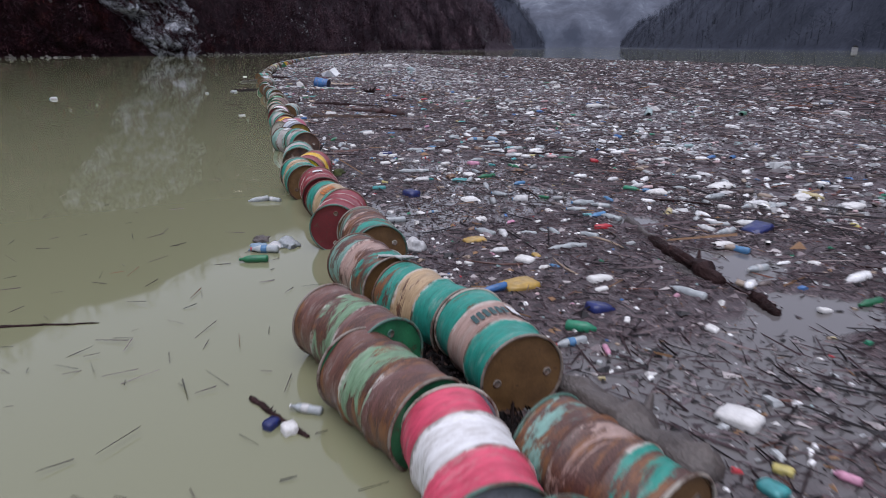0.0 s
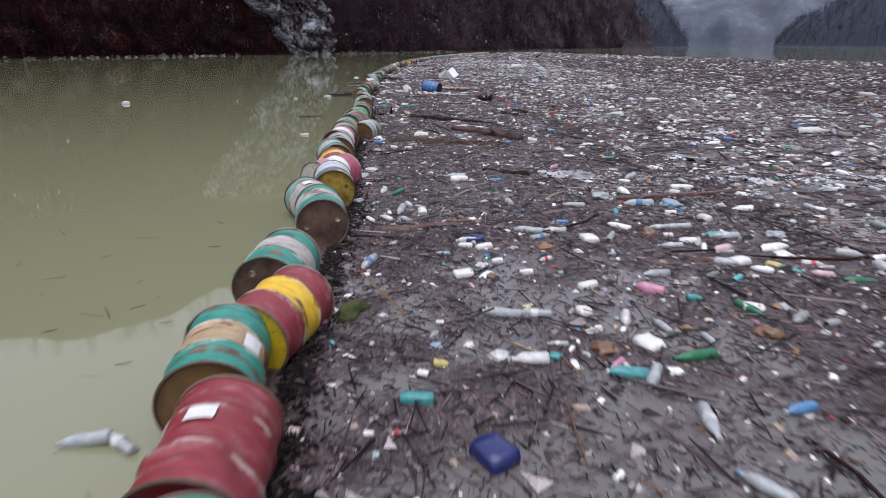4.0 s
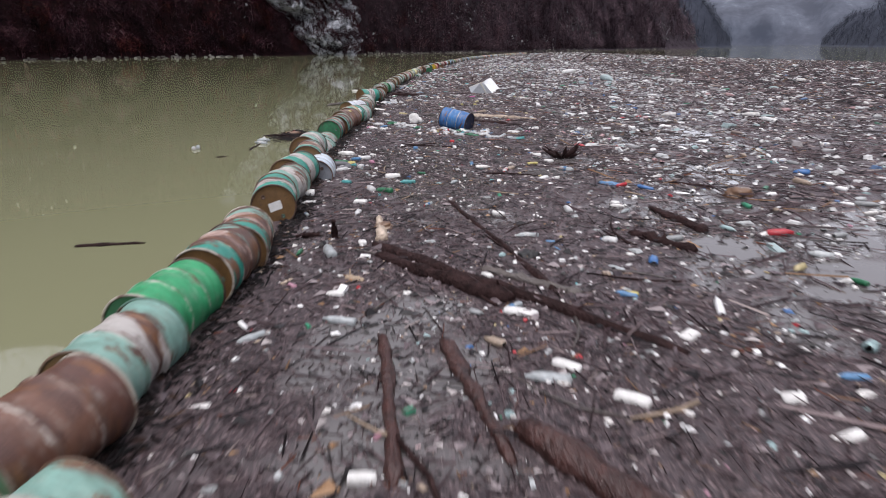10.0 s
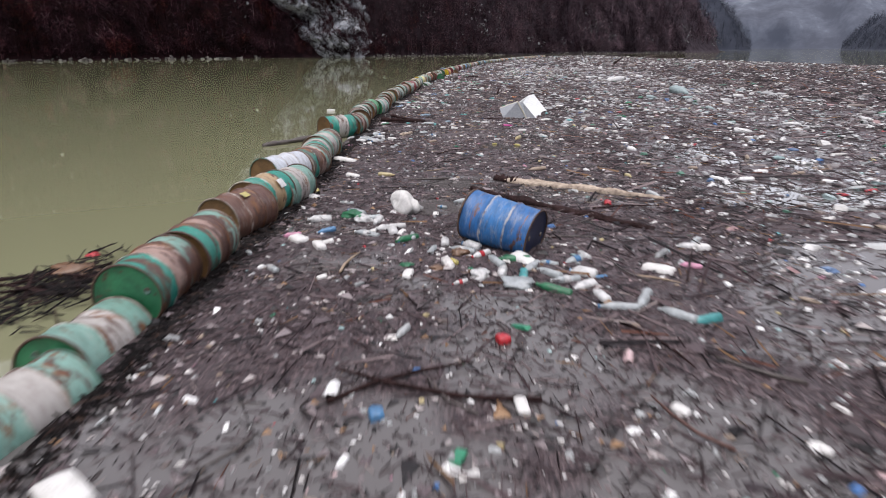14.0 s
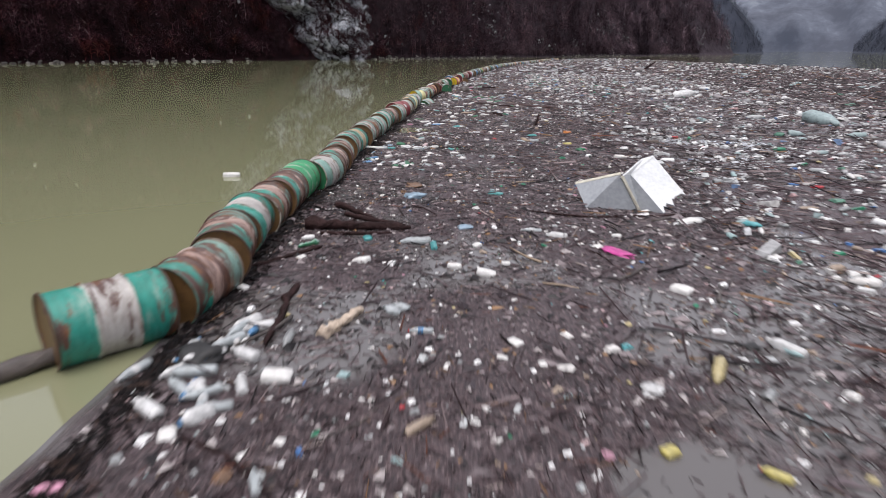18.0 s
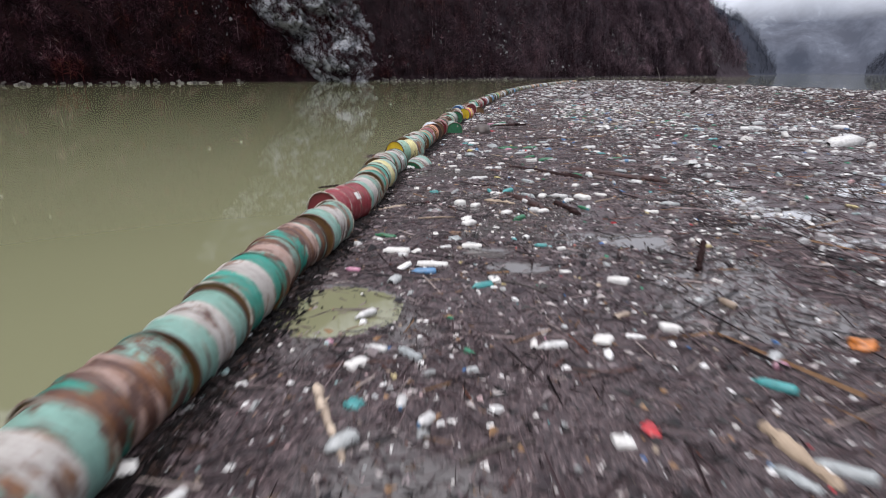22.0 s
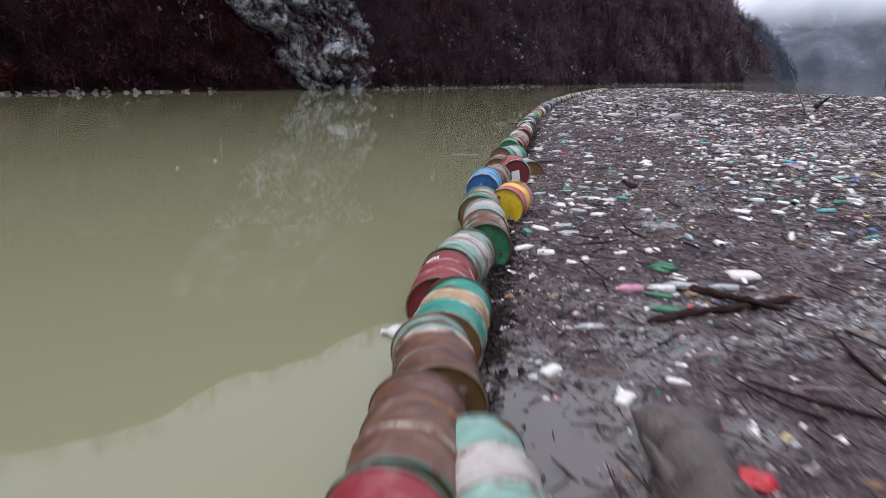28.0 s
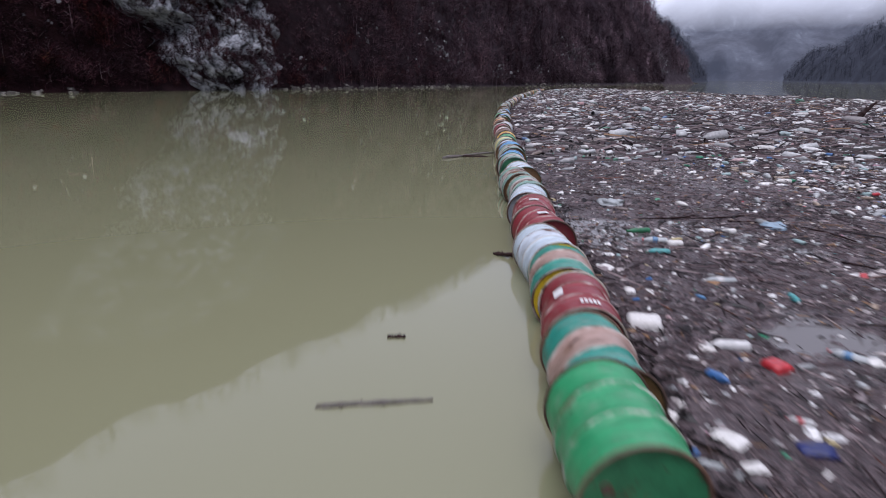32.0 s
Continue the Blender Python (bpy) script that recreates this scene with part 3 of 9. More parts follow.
# ---- water, drift, banks ----
def sheet(name, xs, ys, height, material, smooth=True):
    gx, gy = np.meshgrid(xs, ys)
    z = height(gx, gy)
    w = len(xs)
    vs = np.stack([gx.ravel(), gy.ravel(), z.ravel()], 1)
    i = (np.arange(len(ys) - 1)[:, None] * w + np.arange(w - 1)[None, :]).ravel()
    fs = np.stack([i, i + 1, i + w + 1, i + w], 1)
    return vs, fs


vs, fs = sheet("water", np.linspace(-3000, 3000, 13), np.linspace(-1500, 4500, 13), lambda x, y: 0 * x, M_water)
tagged(new("water", mesh_of("water", vs.tolist(), fs.tolist(), M_water)), "calm muddy olive-green river water", "water", kind="structure")


def drift(name, across, along):
    """A strip of crust that follows the barrier line: across is measured from it."""
    gx, gy = np.meshgrid(across, along)
    x = line_x(gy) + gx
    z = crust(x, gy) - 0.1 * np.clip(0.12 - gx, 0, 0.3)
    w = len(across)
    i = (np.arange(len(along) - 1)[:, None] * w + np.arange(w - 1)[None, :]).ravel()
    return np.stack([x.ravel(), gy.ravel(), z.ravel()], 1).tolist(), np.stack([i, i + 1, i + w + 1, i + w], 1).tolist()


near = drift("near", np.arange(0, 10.01, 0.1), np.arange(-6, 112.01, 0.1))
tagged(new("debris_crust", mesh_of("debris_crust", *near, M_mat, True)), "wet brown crust of silt and plant fibres on the river", "debris", kind="stuff")
along = np.arange(112, 236, 1.0)
frac = np.linspace(0, 1, 40)
x = line_x(along)[:, None] * (1 - frac) + np.maximum(np.interp(along, EDGE_Y, EDGE_X), line_x(along) + 0.5)[:, None] * frac
yy = np.repeat(along[:, None], 40, 1)
i = (np.arange(len(along) - 1)[:, None] * 40 + np.arange(39)[None, :]).ravel()
far_a = (np.stack([x.ravel(), yy.ravel(), 0.012 + 0 * x.ravel()], 1).tolist(), np.stack([i, i + 1, i + 41, i + 40], 1).tolist())
along = np.arange(-40, 112.5, 1.0)
x = (line_x(along) + 10)[:, None] * (1 - frac) + np.interp(along, EDGE_Y, EDGE_X)[:, None] * frac
yy = np.repeat(along[:, None], 40, 1)
i = (np.arange(len(along) - 1)[:, None] * 40 + np.arange(39)[None, :]).ravel()
far_b = (np.stack([x.ravel(), yy.ravel(), crust(x, yy).ravel() + 0.004], 1).tolist(), np.stack([i, i + 1, i + 41, i + 40], 1).tolist())
tagged(new("debris_crust_far", mesh_of("debris_crust_far", *merged(far_a, far_b), M_mat, True)), "wide field of wet brown drifting debris", "debris", kind="stuff")

# the wooded hill across the water: a shore line, and slopes rising from it
SHORE = [(-330, -160), (-200, 10), (-110, 100), (-75, 146), (-33, 197), (0, 245), (38, 295), (95, 365), (146, 430), (180, 478), (186, 506), (150, 590), (90, 690)]
RIDGE = [90, 95, 98, 102, 112, 118, 124, 122, 104, 62, 56, 70, 90]


def along_shore(shore, count):
    p = np.array(shore, float)
    s = np.r_[0, np.cumsum(np.hypot(*np.diff(p, axis=0).T))]
    q = np.linspace(0, s[-1], count)
    x, y = np.interp(q, s, p[:, 0]), np.interp(q, s, p[:, 1])
    k = np.ones(9) / 9
    pad = lambda v: np.convolve(np.pad(v, 4, mode="edge"), k, "valid")
    x, y = pad(x), pad(y)
    dx, dy = np.gradient(x), np.gradient(y)
    ln = np.hypot(dx, dy)
    return x, y, -dy / ln, dx / ln, q / s[-1], s


def slope(d, top):
    return top * (1 - np.exp(-(d / top) * 1.5)) / (1 - math.exp(-1.5)) * np.minimum(1, d / (d + 1.0))


def hill(name, shore, ridge, count, reach, label, seed, material):
    x, y, nx, ny, q, s = along_shore(shore, count)
    top = np.interp(q, s / s[-1], ridge)
    d = np.r_[np.linspace(-2, 0, 2), np.geomspace(1.2, reach, 46)]
    px, py = x[:, None] + nx[:, None] * d, y[:, None] + ny[:, None] * d
    dd = np.clip(d, 0, None)[None, :] * np.ones((count, 1))
    z = slope(np.minimum(dd, top[:, None]), top[:, None]) - 0.35 * np.clip(dd - top[:, None], 0, None)
    z = z + np.clip(dd / 12, 0, 1) * (12 * (value_noise(px, py, 26, seed) - 0.5) + 3 * (value_noise(px, py, 9, seed + 1) - 0.5)) + np.where(d[None, :] < 0, -0.6, 0)
    w = len(d)
    i = (np.arange(count - 1)[:, None] * w + np.arange(w - 1)[None, :]).ravel()
    me = mesh_of(name, np.stack([px.ravel(), py.ravel(), z.ravel()], 1).tolist(), np.stack([i, i + w, i + w + 1, i + 1], 1).tolist(), material, True)
    tagged(new(name, me), label, "hillside", kind="structure")
    return x, y, nx, ny, q, top, px, py, z, d


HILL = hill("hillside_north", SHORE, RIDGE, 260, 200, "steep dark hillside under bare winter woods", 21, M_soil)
EAST = hill("hillside_east", [(700, 1250), (560, 985), (530, 910), (430, 690), (330, 450), (262, 200), (220, 0), (200, -200)], [55, 40, 52, 95, 150, 180, 170, 140], 160, 420, "steep wooded hillside over the river, blue haze painted in", 41, M_soil_far)

BEND = hill("hillside_bend", [(90, 650), (180, 695), (270, 735), (322, 752), (334, 775), (310, 850), (250, 1000)], [150, 130, 100, 55, 50, 70, 110], 90, 260, "wooded spur at the river's bend, mist painted in", 61, M_soil_far)


def brooms(name, base, rng, tall, twigs, label, material, spread=1.0):
    """Bare trees or shrubs: each a thin trunk with a broom of fine twigs, all in one mesh."""
    n = len(base)
    H = rng.uniform(*tall, n) * (0.6 + 0.6 * rng.random(n))
    T = twigs + 1
    org = np.repeat(base[:, None, :], T, 1)
    hh = np.repeat(H[:, None], T, 1)
    t0 = rng.uniform(0.1, 0.8, (n, T))
    az = rng.uniform(0, 2 * np.pi, (n, T))
    up = rng.uniform(0.1, 1.2, (n, T))
    ln = hh * rng.uniform(0.14, 0.4, (n, T)) * (1.15 - 0.6 * t0) * spread
    t0[:, 0], up[:, 0], ln[:, 0] = -0.08, 50, hh[:, 0] * 0.95
    nrm = np.sqrt(1 + up ** 2)
    dirv = np.stack([np.cos(az) / nrm, np.sin(az) / nrm, up / nrm], 2)
    start = org + np.stack([0 * hh, 0 * hh, t0 * hh], 2) + dirv * (0.08 * hh)[..., None] * rng.random((n, T, 1))
    tip = start + dirv * ln[..., None]
    side = rng.normal(size=(n, T, 3))
    side -= dirv * (side * dirv).sum(2, keepdims=True)
    side /= np.linalg.norm(side, axis=2, keepdims=True)
    wdt = (0.014 + 0.007 * hh * rng.random((n, T)))[..., None]
    wdt[:, 0] = 0.011 * H[:, None]
    V = np.stack([start - side * wdt, start + side * wdt * 1.6, tip], 2).reshape(-1, 3)
    o = np.arange(n * T) * 3
    F = np.stack([o, o + 1, o + 2], 1)
    tagged(new(name, mesh_of(name, V.tolist(), F.tolist(), material)), label, "trees", kind="stuff")


def woods(name, field, count, low, high, seed, label, tall=(3.5, 8.0), twigs=46, span=(0, 1), material=None):
    """Bare trees strewn over a slope between two distances from the shore."""
    x, y, nx, ny, q, top, px, py, z, d = field
    rng = np.random.default_rng(seed)
    a = rng.uniform(span[0] * (len(x) - 1), span[1] * (len(x) - 1.01), count)
    e = low + (high - low) * rng.random(count) ** 1.3
    i, f = a.astype(int), (a % 1)[:, None]
    j = np.clip(np.searchsorted(d, e) - 1, 0, len(d) - 2)
    g = ((e - d[j]) / (d[j + 1] - d[j]))[:, None]
    P = np.stack([px, py, z], 2)
    base = (P[i, j] * (1 - f) + P[i + 1, j] * f) * (1 - g) + (P[i, j + 1] * (1 - f) + P[i + 1, j + 1] * f) * g
    base = base[~CLIFF(base[:, 0], base[:, 1], base[:, 2], rng.random(count))]
    brooms(name, base, rng, tall, twigs, label, material or M_woods)


def CLIFF(x, y, z, r):
    """Where bare rock stands instead of woods."""
    w = 5 + 0.55 * np.clip(z, 0, 22)
    a = np.abs(x + 30 + 0.35 * z + 0.57 * (np.hypot(x + 30, y - 200) * 0)) / w + 0.7 * (value_noise(x, z * 1.5, 5, 71) - 0.5) + np.where((y < 180) | (y > 245), 9, 0)
    b = (value_noise(x * 0.8, z * 1.6 + y * 0.4, 7, 77) > 0.83) & (z > 2.5)
    return ((a < 1) & (r < 0.78)) | (b & (r < 0.7))


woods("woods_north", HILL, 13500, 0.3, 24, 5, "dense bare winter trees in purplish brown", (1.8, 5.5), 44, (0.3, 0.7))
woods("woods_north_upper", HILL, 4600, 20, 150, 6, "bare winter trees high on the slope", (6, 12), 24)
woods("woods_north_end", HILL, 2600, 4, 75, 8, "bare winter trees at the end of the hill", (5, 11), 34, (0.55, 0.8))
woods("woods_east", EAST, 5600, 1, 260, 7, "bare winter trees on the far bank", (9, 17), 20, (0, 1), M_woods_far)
woods("woods_bend", BEND, 3600, 1, 180, 10, "bare trees on the spur at the bend, mist painted in", (8, 15), 20, (0.2, 0.9), M_woods_far)


def crag(name, cx, cy, wide, high, lean, seed, label):
    """A broken limestone face that stands out of the slope, with shrubs on its ledges."""
    rng = np.random.default_rng(seed)
    nu, nv = 110, 110
    u, v = np.meshgrid(np.linspace(-0.5, 0.5, nu), np.linspace(0, 1, nv))
    ex, ey = 0.57, 0.82
    hgt = high * v * (1 - 0.5 * np.abs(u) ** 2)
    back = lean * hgt + 6 * (value_noise(u * 60 + seed, v * 60, 6, seed) - 0.5) + 3.4 * (value_noise(u * 70, v * 70, 2.3, seed + 1) - 0.5) + 44 * np.abs(u) ** 3 + 1.8 * (value_noise(u * 90, v * 80, 1.0, seed + 2) - 0.5)
    along_face = u * wide * (0.62 + 1.45 * v) - 3 * v + 5 * (value_noise(u * 9, v * 40, 3, seed + 5) - 0.5)
    x = cx + ex * along_face - 0.82 * back
    y = cy + ey * along_face + 0.57 * back
    i = (np.arange(nv - 1)[:, None] * nu + np.arange(nu - 1)[None, :]).ravel()
    P = np.stack([x.ravel(), y.ravel(), hgt.ravel() - 0.4], 1)
    me = mesh_of(name, P.tolist(), np.stack([i, i + 1, i + nu + 1, i + nu], 1).tolist(), M_rock, True)
    tagged(new(name, me), label, "cliff", kind="structure")
    tuft = (value_noise(u * 60, v * 70, 3.2, seed + 8) + 0.5 * value_noise(u * 60, v * 70, 1.1, seed + 9) + 0.9 * np.abs(u) ** 1.5).ravel()
    pick = rng.choice(np.flatnonzero(tuft > 0.58), 11000)
    brooms("cliff_shrubs", P[pick] + rng.normal(0, 0.25, (11000, 3)), rng, (0.6, 2.4), 24, "dark bare shrubs on the ledges of the cliff", M_woods, 1.5)


crag("cliff_1", -27.5, 201, 27, 46, 0.42, 3, "pale grey limestone cliff between bare trees")


def blobs(name, pos, size, material, label, category, seed, flat=1.0, stretch=1.0, corners=8):
    """Many small angular pieces as one mesh; each is a squashed, twisted block."""
    rng = np.random.default_rng(seed)
    n = len(pos)
    cube = np.array([(sx, sy, sz) for sz in (-1, 1) for sx, sy in ((-1, -1), (1, -1), (1, 1), (-1, 1))], float) * 0.5
    cube[4:, :2] *= 0.72
    V = cube[None] * (1 + rng.uniform(-0.3, 0.3, (n, 8, 3)))
    V = V * np.stack([size * stretch * rng.uniform(0.6, 1.5, n), size * rng.uniform(0.6, 1.1, n), size * flat * rng.uniform(0.5, 1.1, n)], 1)[:, None, :]
    a, b = rng.uniform(0, 2 * np.pi, n), rng.normal(0, 0.25, n)
    x = V[..., 0] * np.cos(b)[:, None] + V[..., 2] * np.sin(b)[:, None]
    z = -V[..., 0] * np.sin(b)[:, None] + V[..., 2] * np.cos(b)[:, None]
    X = x * np.cos(a)[:, None] - V[..., 1] * np.sin(a)[:, None]
    Y = x * np.sin(a)[:, None] + V[..., 1] * np.cos(a)[:, None]
    W = (np.stack([X, Y, z], 2) + np.asarray(pos)[:, None, :]).reshape(-1, 3)
    o = np.arange(n)[:, None, None] * 8
    quad = np.array([(4, 5, 6, 7), (0, 1, 5, 4), (1, 2, 6, 5), (2, 3, 7, 6), (3, 0, 4, 7)])[None]
    me = mesh_of(name, W.tolist(), (o + quad).reshape(-1, 4).tolist(), material)
    return tagged(new(name, me), label, category, kind="stuff")


rng = np.random.default_rng(8)
x, y, nx, ny = HILL[:4]
k = rng.integers(20, 235, 2600)
k = k[value_noise(k, 0 * k, 7, 19) > 0.35]
off = rng.uniform(-1.0, 2.0, len(k))
pos = np.stack([x[k] + nx[k] * off + rng.uniform(-1.5, 1.5, len(k)), y[k] + ny[k] * off + rng.uniform(-1.5, 1.5, len(k)), 0.1 + 0.35 * np.clip(off, 0, 3)], 1)
blobs("bank_stones", pos, rng.uniform(0.2, 0.85, len(k)), M_bank, "pale broken stones along the water's edge", "stones", 9, 0.6)

# limestone outcrops that break through the woods
rng = np.random.default_rng(31)
px, py, pz, pd = HILL[6], HILL[7], HILL[8], HILL[9]
i, j = rng.integers(60, 215, 9000), rng.integers(6, 40, 9000)
keep = (value_noise(i * 2.2, j * 0.7, 6, 81) + 0.5 * value_noise(i * 2.2, j * 1.0, 2, 82) > 1.04) & (pd[j] > 2) & (rng.random(9000) < 0.7)
i, j = np.repeat(i[keep], 3), np.repeat(j[keep], 3)
pos = np.stack([px[i, j], py[i, j], pz[i, j] + 1.6], 1) + rng.normal(0, 1.5, (len(i), 3)) * (1, 1, 0.7)
blobs("rock_outcrops", pos, rng.uniform(0.12, 0.5, len(i)), islands("weathered_outcrop", [(0, (0.04, 0.036, 0.04)), (0.4, (0.09, 0.086, 0.09)), (0.7, (0.17, 0.17, 0.178)), (0.92, (0.26, 0.265, 0.275))], 0.9, 0.5, 3), "pale limestone outcrops among the bare trees", "rocks", 32, 1.6)

# distant mountains at the end of the valley: a plain backdrop, mist painted in
M_far, n, l, p = nodes_of("mountain_painted_mist")
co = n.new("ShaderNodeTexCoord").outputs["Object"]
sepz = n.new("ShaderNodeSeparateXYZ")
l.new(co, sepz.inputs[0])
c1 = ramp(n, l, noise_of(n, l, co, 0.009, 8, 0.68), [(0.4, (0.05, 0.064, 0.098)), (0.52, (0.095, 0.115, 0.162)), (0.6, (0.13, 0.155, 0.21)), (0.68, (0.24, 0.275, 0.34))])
# Haze painted by height into the colour, which also glows.
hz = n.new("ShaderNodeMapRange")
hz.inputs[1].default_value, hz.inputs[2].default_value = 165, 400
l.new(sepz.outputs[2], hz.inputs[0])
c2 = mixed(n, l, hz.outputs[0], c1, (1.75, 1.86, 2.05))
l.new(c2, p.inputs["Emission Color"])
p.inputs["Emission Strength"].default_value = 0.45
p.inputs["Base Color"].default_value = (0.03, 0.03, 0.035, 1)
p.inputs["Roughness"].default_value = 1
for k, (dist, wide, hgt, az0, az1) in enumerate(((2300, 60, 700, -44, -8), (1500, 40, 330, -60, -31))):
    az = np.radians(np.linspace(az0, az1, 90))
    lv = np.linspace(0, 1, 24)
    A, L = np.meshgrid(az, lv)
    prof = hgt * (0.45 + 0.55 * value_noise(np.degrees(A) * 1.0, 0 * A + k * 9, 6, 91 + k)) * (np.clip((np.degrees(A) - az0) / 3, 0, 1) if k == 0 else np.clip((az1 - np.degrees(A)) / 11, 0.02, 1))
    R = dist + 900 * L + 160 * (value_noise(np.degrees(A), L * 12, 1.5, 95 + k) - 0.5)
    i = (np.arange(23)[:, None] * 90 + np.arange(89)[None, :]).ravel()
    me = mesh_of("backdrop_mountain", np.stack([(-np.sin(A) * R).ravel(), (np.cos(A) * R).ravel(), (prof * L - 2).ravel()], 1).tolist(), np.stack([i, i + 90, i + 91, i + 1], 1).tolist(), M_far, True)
    tagged(new("backdrop_mountain", me), "blue-grey mountainside at the valley's end, mist painted in", "mountain", kind="structure")


# ---- the drums of the barrier ----
R, L = 0.29, 0.855


def drum_profile():
    prof = [(R - 0.004, -L / 2 + 0.012)]
    for s in (-1, 1):
        prof += [(R - 0.004, s * L / 6 - 0.03), (R + 0.004, s * L / 6 - 0.014), (R + 0.014, s * L / 6), (R + 0.004, s * L / 6 + 0.014), (R - 0.004, s * L / 6 + 0.03)]
        if s < 0:
            prof += [(R - 0.004, -0.05), (R - 0.004, 0.05)]
    return prof[:1] + [(R - 0.004, -L / 2 + 0.1), (R - 0.006, -L / 2 + 0.2)] + prof[1:] + [(R - 0.006, L / 2 - 0.2), (R - 0.004, L / 2 - 0.1), (R - 0.004, L / 2 - 0.012)]


SHELL_FAR = mesh_of("shell", *lathe(drum_profile()[::2] + drum_profile()[-1:], 18, 0.01, 9), None, True)
RIM_FAR = [mesh_of("rim", *ring(R - 0.001, 0.011, s * (L / 2 - 0.011), 18, 4), None, True) for s in (-1, 1)]
SHELL = [mesh_of("shell", *lathe(drum_profile(), 40, dn, sd), None, True) for dn, sd in ((0.01, 1), (0.02, 2), (0.032, 3), (0.045, 4), (0.024, 5))]
RIM = [mesh_of("rim", *ring(R - 0.001, 0.011, s * (L / 2 - 0.011)), None, True) for s in (-1, 1)]
disc = lambda s: lathe([(0.001, s * (L / 2 - 0.022)), (0.1, s * (L / 2 - 0.021)), (0.2, s * (L / 2 - 0.019)), (0.24, s * (L / 2 - 0.024)), (0.262, s * (L / 2 - 0.018)), (R - 0.008, s * (L / 2 - 0.016))][::s], 40)
FACE = [mesh_of("head", *disc(s), None, True) for s in (-1, 1)]
BUNG = mesh_of("bung", *lathe([(0.03, 0), (0.03, -0.007), (0.022, -0.008), (0.02, -0.003), (0.001, -0.003)], 16), None, True)


def patch(a0, a1, y0, y1, r=R + 0.001, cuts=10):
    """A label bent round the shell, between two angles in degrees."""
    vs = []
    for k in range(cuts + 1):
        a = radians(a0 + (a1 - a0) * k / cuts)
        vs += [(r * math.cos(a), y0, r * math.sin(a)), (r * math.cos(a), y1, r * math.sin(a))]
    return mesh_of("label", vs, [(2 * k, 2 * k + 2, 2 * k + 3, 2 * k + 1) for k in range(cuts)], None, True)


drums = 0


def barrel(x, y, yaw, paint, head="ochre", dz=0.0, tilt=0.0, dent=None, name="oil_drum", label="", group="drums of the floating barrier", flip=False):
    """A 200 litre steel drum lying on its side; its near head faces -y."""
    global drums
    drums += 1
    m, words = PAINT[paint]
    rnd = random.Random(drums * 7 + 1)
    if label == "":
        label = words + (", afloat in the barrier" if len(words.split()) < 9 else "")
    b = thing(name, Matrix(), label, "oil drum", group)
    b.matrix_basis = pose(x, y, 0.236 + dz, 0, 0, yaw) @ pose(0, 0, 0, tilt) @ pose(0, 0, 0, 0, rnd.uniform(-180, 180) if dent is None else dent, 0)
    part("shell", SHELL[drums % 5] if y < 105 else SHELL_FAR, m, b)
    for k in (0, 1):
        part("rim", RIM[k] if y < 105 else RIM_FAR[k], M_rim, b)
        h = part("head", FACE[k], HEAD[head], b, head + " coloured drum head")
        if k == 0:
            part("bung", BUNG, M_rim, h, m=pose(0.17, -L / 2 + 0.022, 0.06))
            part("bung", BUNG, M_rim, h, m=pose(-0.16, -L / 2 + 0.022, -0.08))
    return b


# first double row, by the camera's start
barrel(0.96, 1.45, 8, "teal_white", "green", 0.03)
b = barrel(1.44, 2.34, 21, "worn_teal", "ochre", -0.08)
barrel(0.76, 2.48, 0, "pink_white", "grey", -0.03)
barrel(0.50, 3.34, 24, "rust_green", "green", -0.02)
barrel(0.37, 4.12, 26, "rust_green", "green", 0.01)
b = barrel(1.29, 3.68, 7, "teal_rose", "ochre", 0.03, dent=20)
for q in range(6):
    part("lettering", patch(94 + q * 9, 100 + q * 9, -0.06, 0.05, R + 0.006, 3), M_ink, b, "dark stencilled lettering")
part("label", patch(66, 88, -0.05, 0.1, R + 0.006), M_label, b, "torn white paper label")
barrel(1.03, 4.62, 24, "teal_tan", "dark", -0.03)
barrel(0.68, 5.45, 17, "worn_teal", "ochre", -0.00)
barrel(0.80, 6.5, 6, "worn_teal", "ochre", 0.00)
barrel(0.55, 7.42, -14, "red", "red", 0.02)
b = barrel(0.57, 8.29, 16, "teal_tan", "green", -0.04, dent=0)
for q in range(5):
    part("lettering", patch(96 + q * 8, 102 + q * 8, -0.09, 0.06, R + 0.006, 3), M_plastic["orange"], b, "faded orange lettering")
b = barrel(0.41, 9.15, 2, "red", "red", 0.00, dent=0)
part("label", patch(80, 108, 0.02, 0.13, R + 0.008), M_label, b, "white rectangular paper label")
b = barrel(0.17, 10.14, 8, "teal_tan", "ochre", -0.00, dent=0)
part("label", patch(28, 52, -0.12, 0.06, R + 0.006), M_label, b, "white torn label")
barrel(0.35, 11.0, -15, "red_yellow", "yellow", -0.03)
barrel(0.18, 11.9, -2, "teal_white", "dark", 0.02)
# past the first break
barrel(0.28, 13.8, 11, "teal_white", "dark", 0.04)
b = barrel(0.06, 14.63, 24, "pale_teal", "ochre", -0.03, dent=0)
part("label", patch(88, 112, -0.02, 0.14, R + 0.008), M_label, b, "white paper label")
b = barrel(0.20, 15.6, 9, "slate", "mottled", 0.02, dent=0)
part("splash", patch(20, 78, -0.42, -0.27, R + 0.004), M_plastic["yellow"], b, "yellow paint splashed on the end band")
barrel(0.06, 16.46, -30, "dusty_pink", "cream", -0.01)
barrel(0.02, 17.27, 11, "red_yellow", "yellow", -0.04)
barrel(-0.11, 18.17, 14, "teal_white", "ochre", 0.00)
b = barrel(-0.12, 19.05, 6, "pale_teal", "ochre", -0.00, dent=0)
part("label", patch(84, 104, 0.0, 0.12, R + 0.008), M_label, b, "white paper label")
barrel(-0.21, 19.97, -5, "dusty_pink", "red", 0.02)
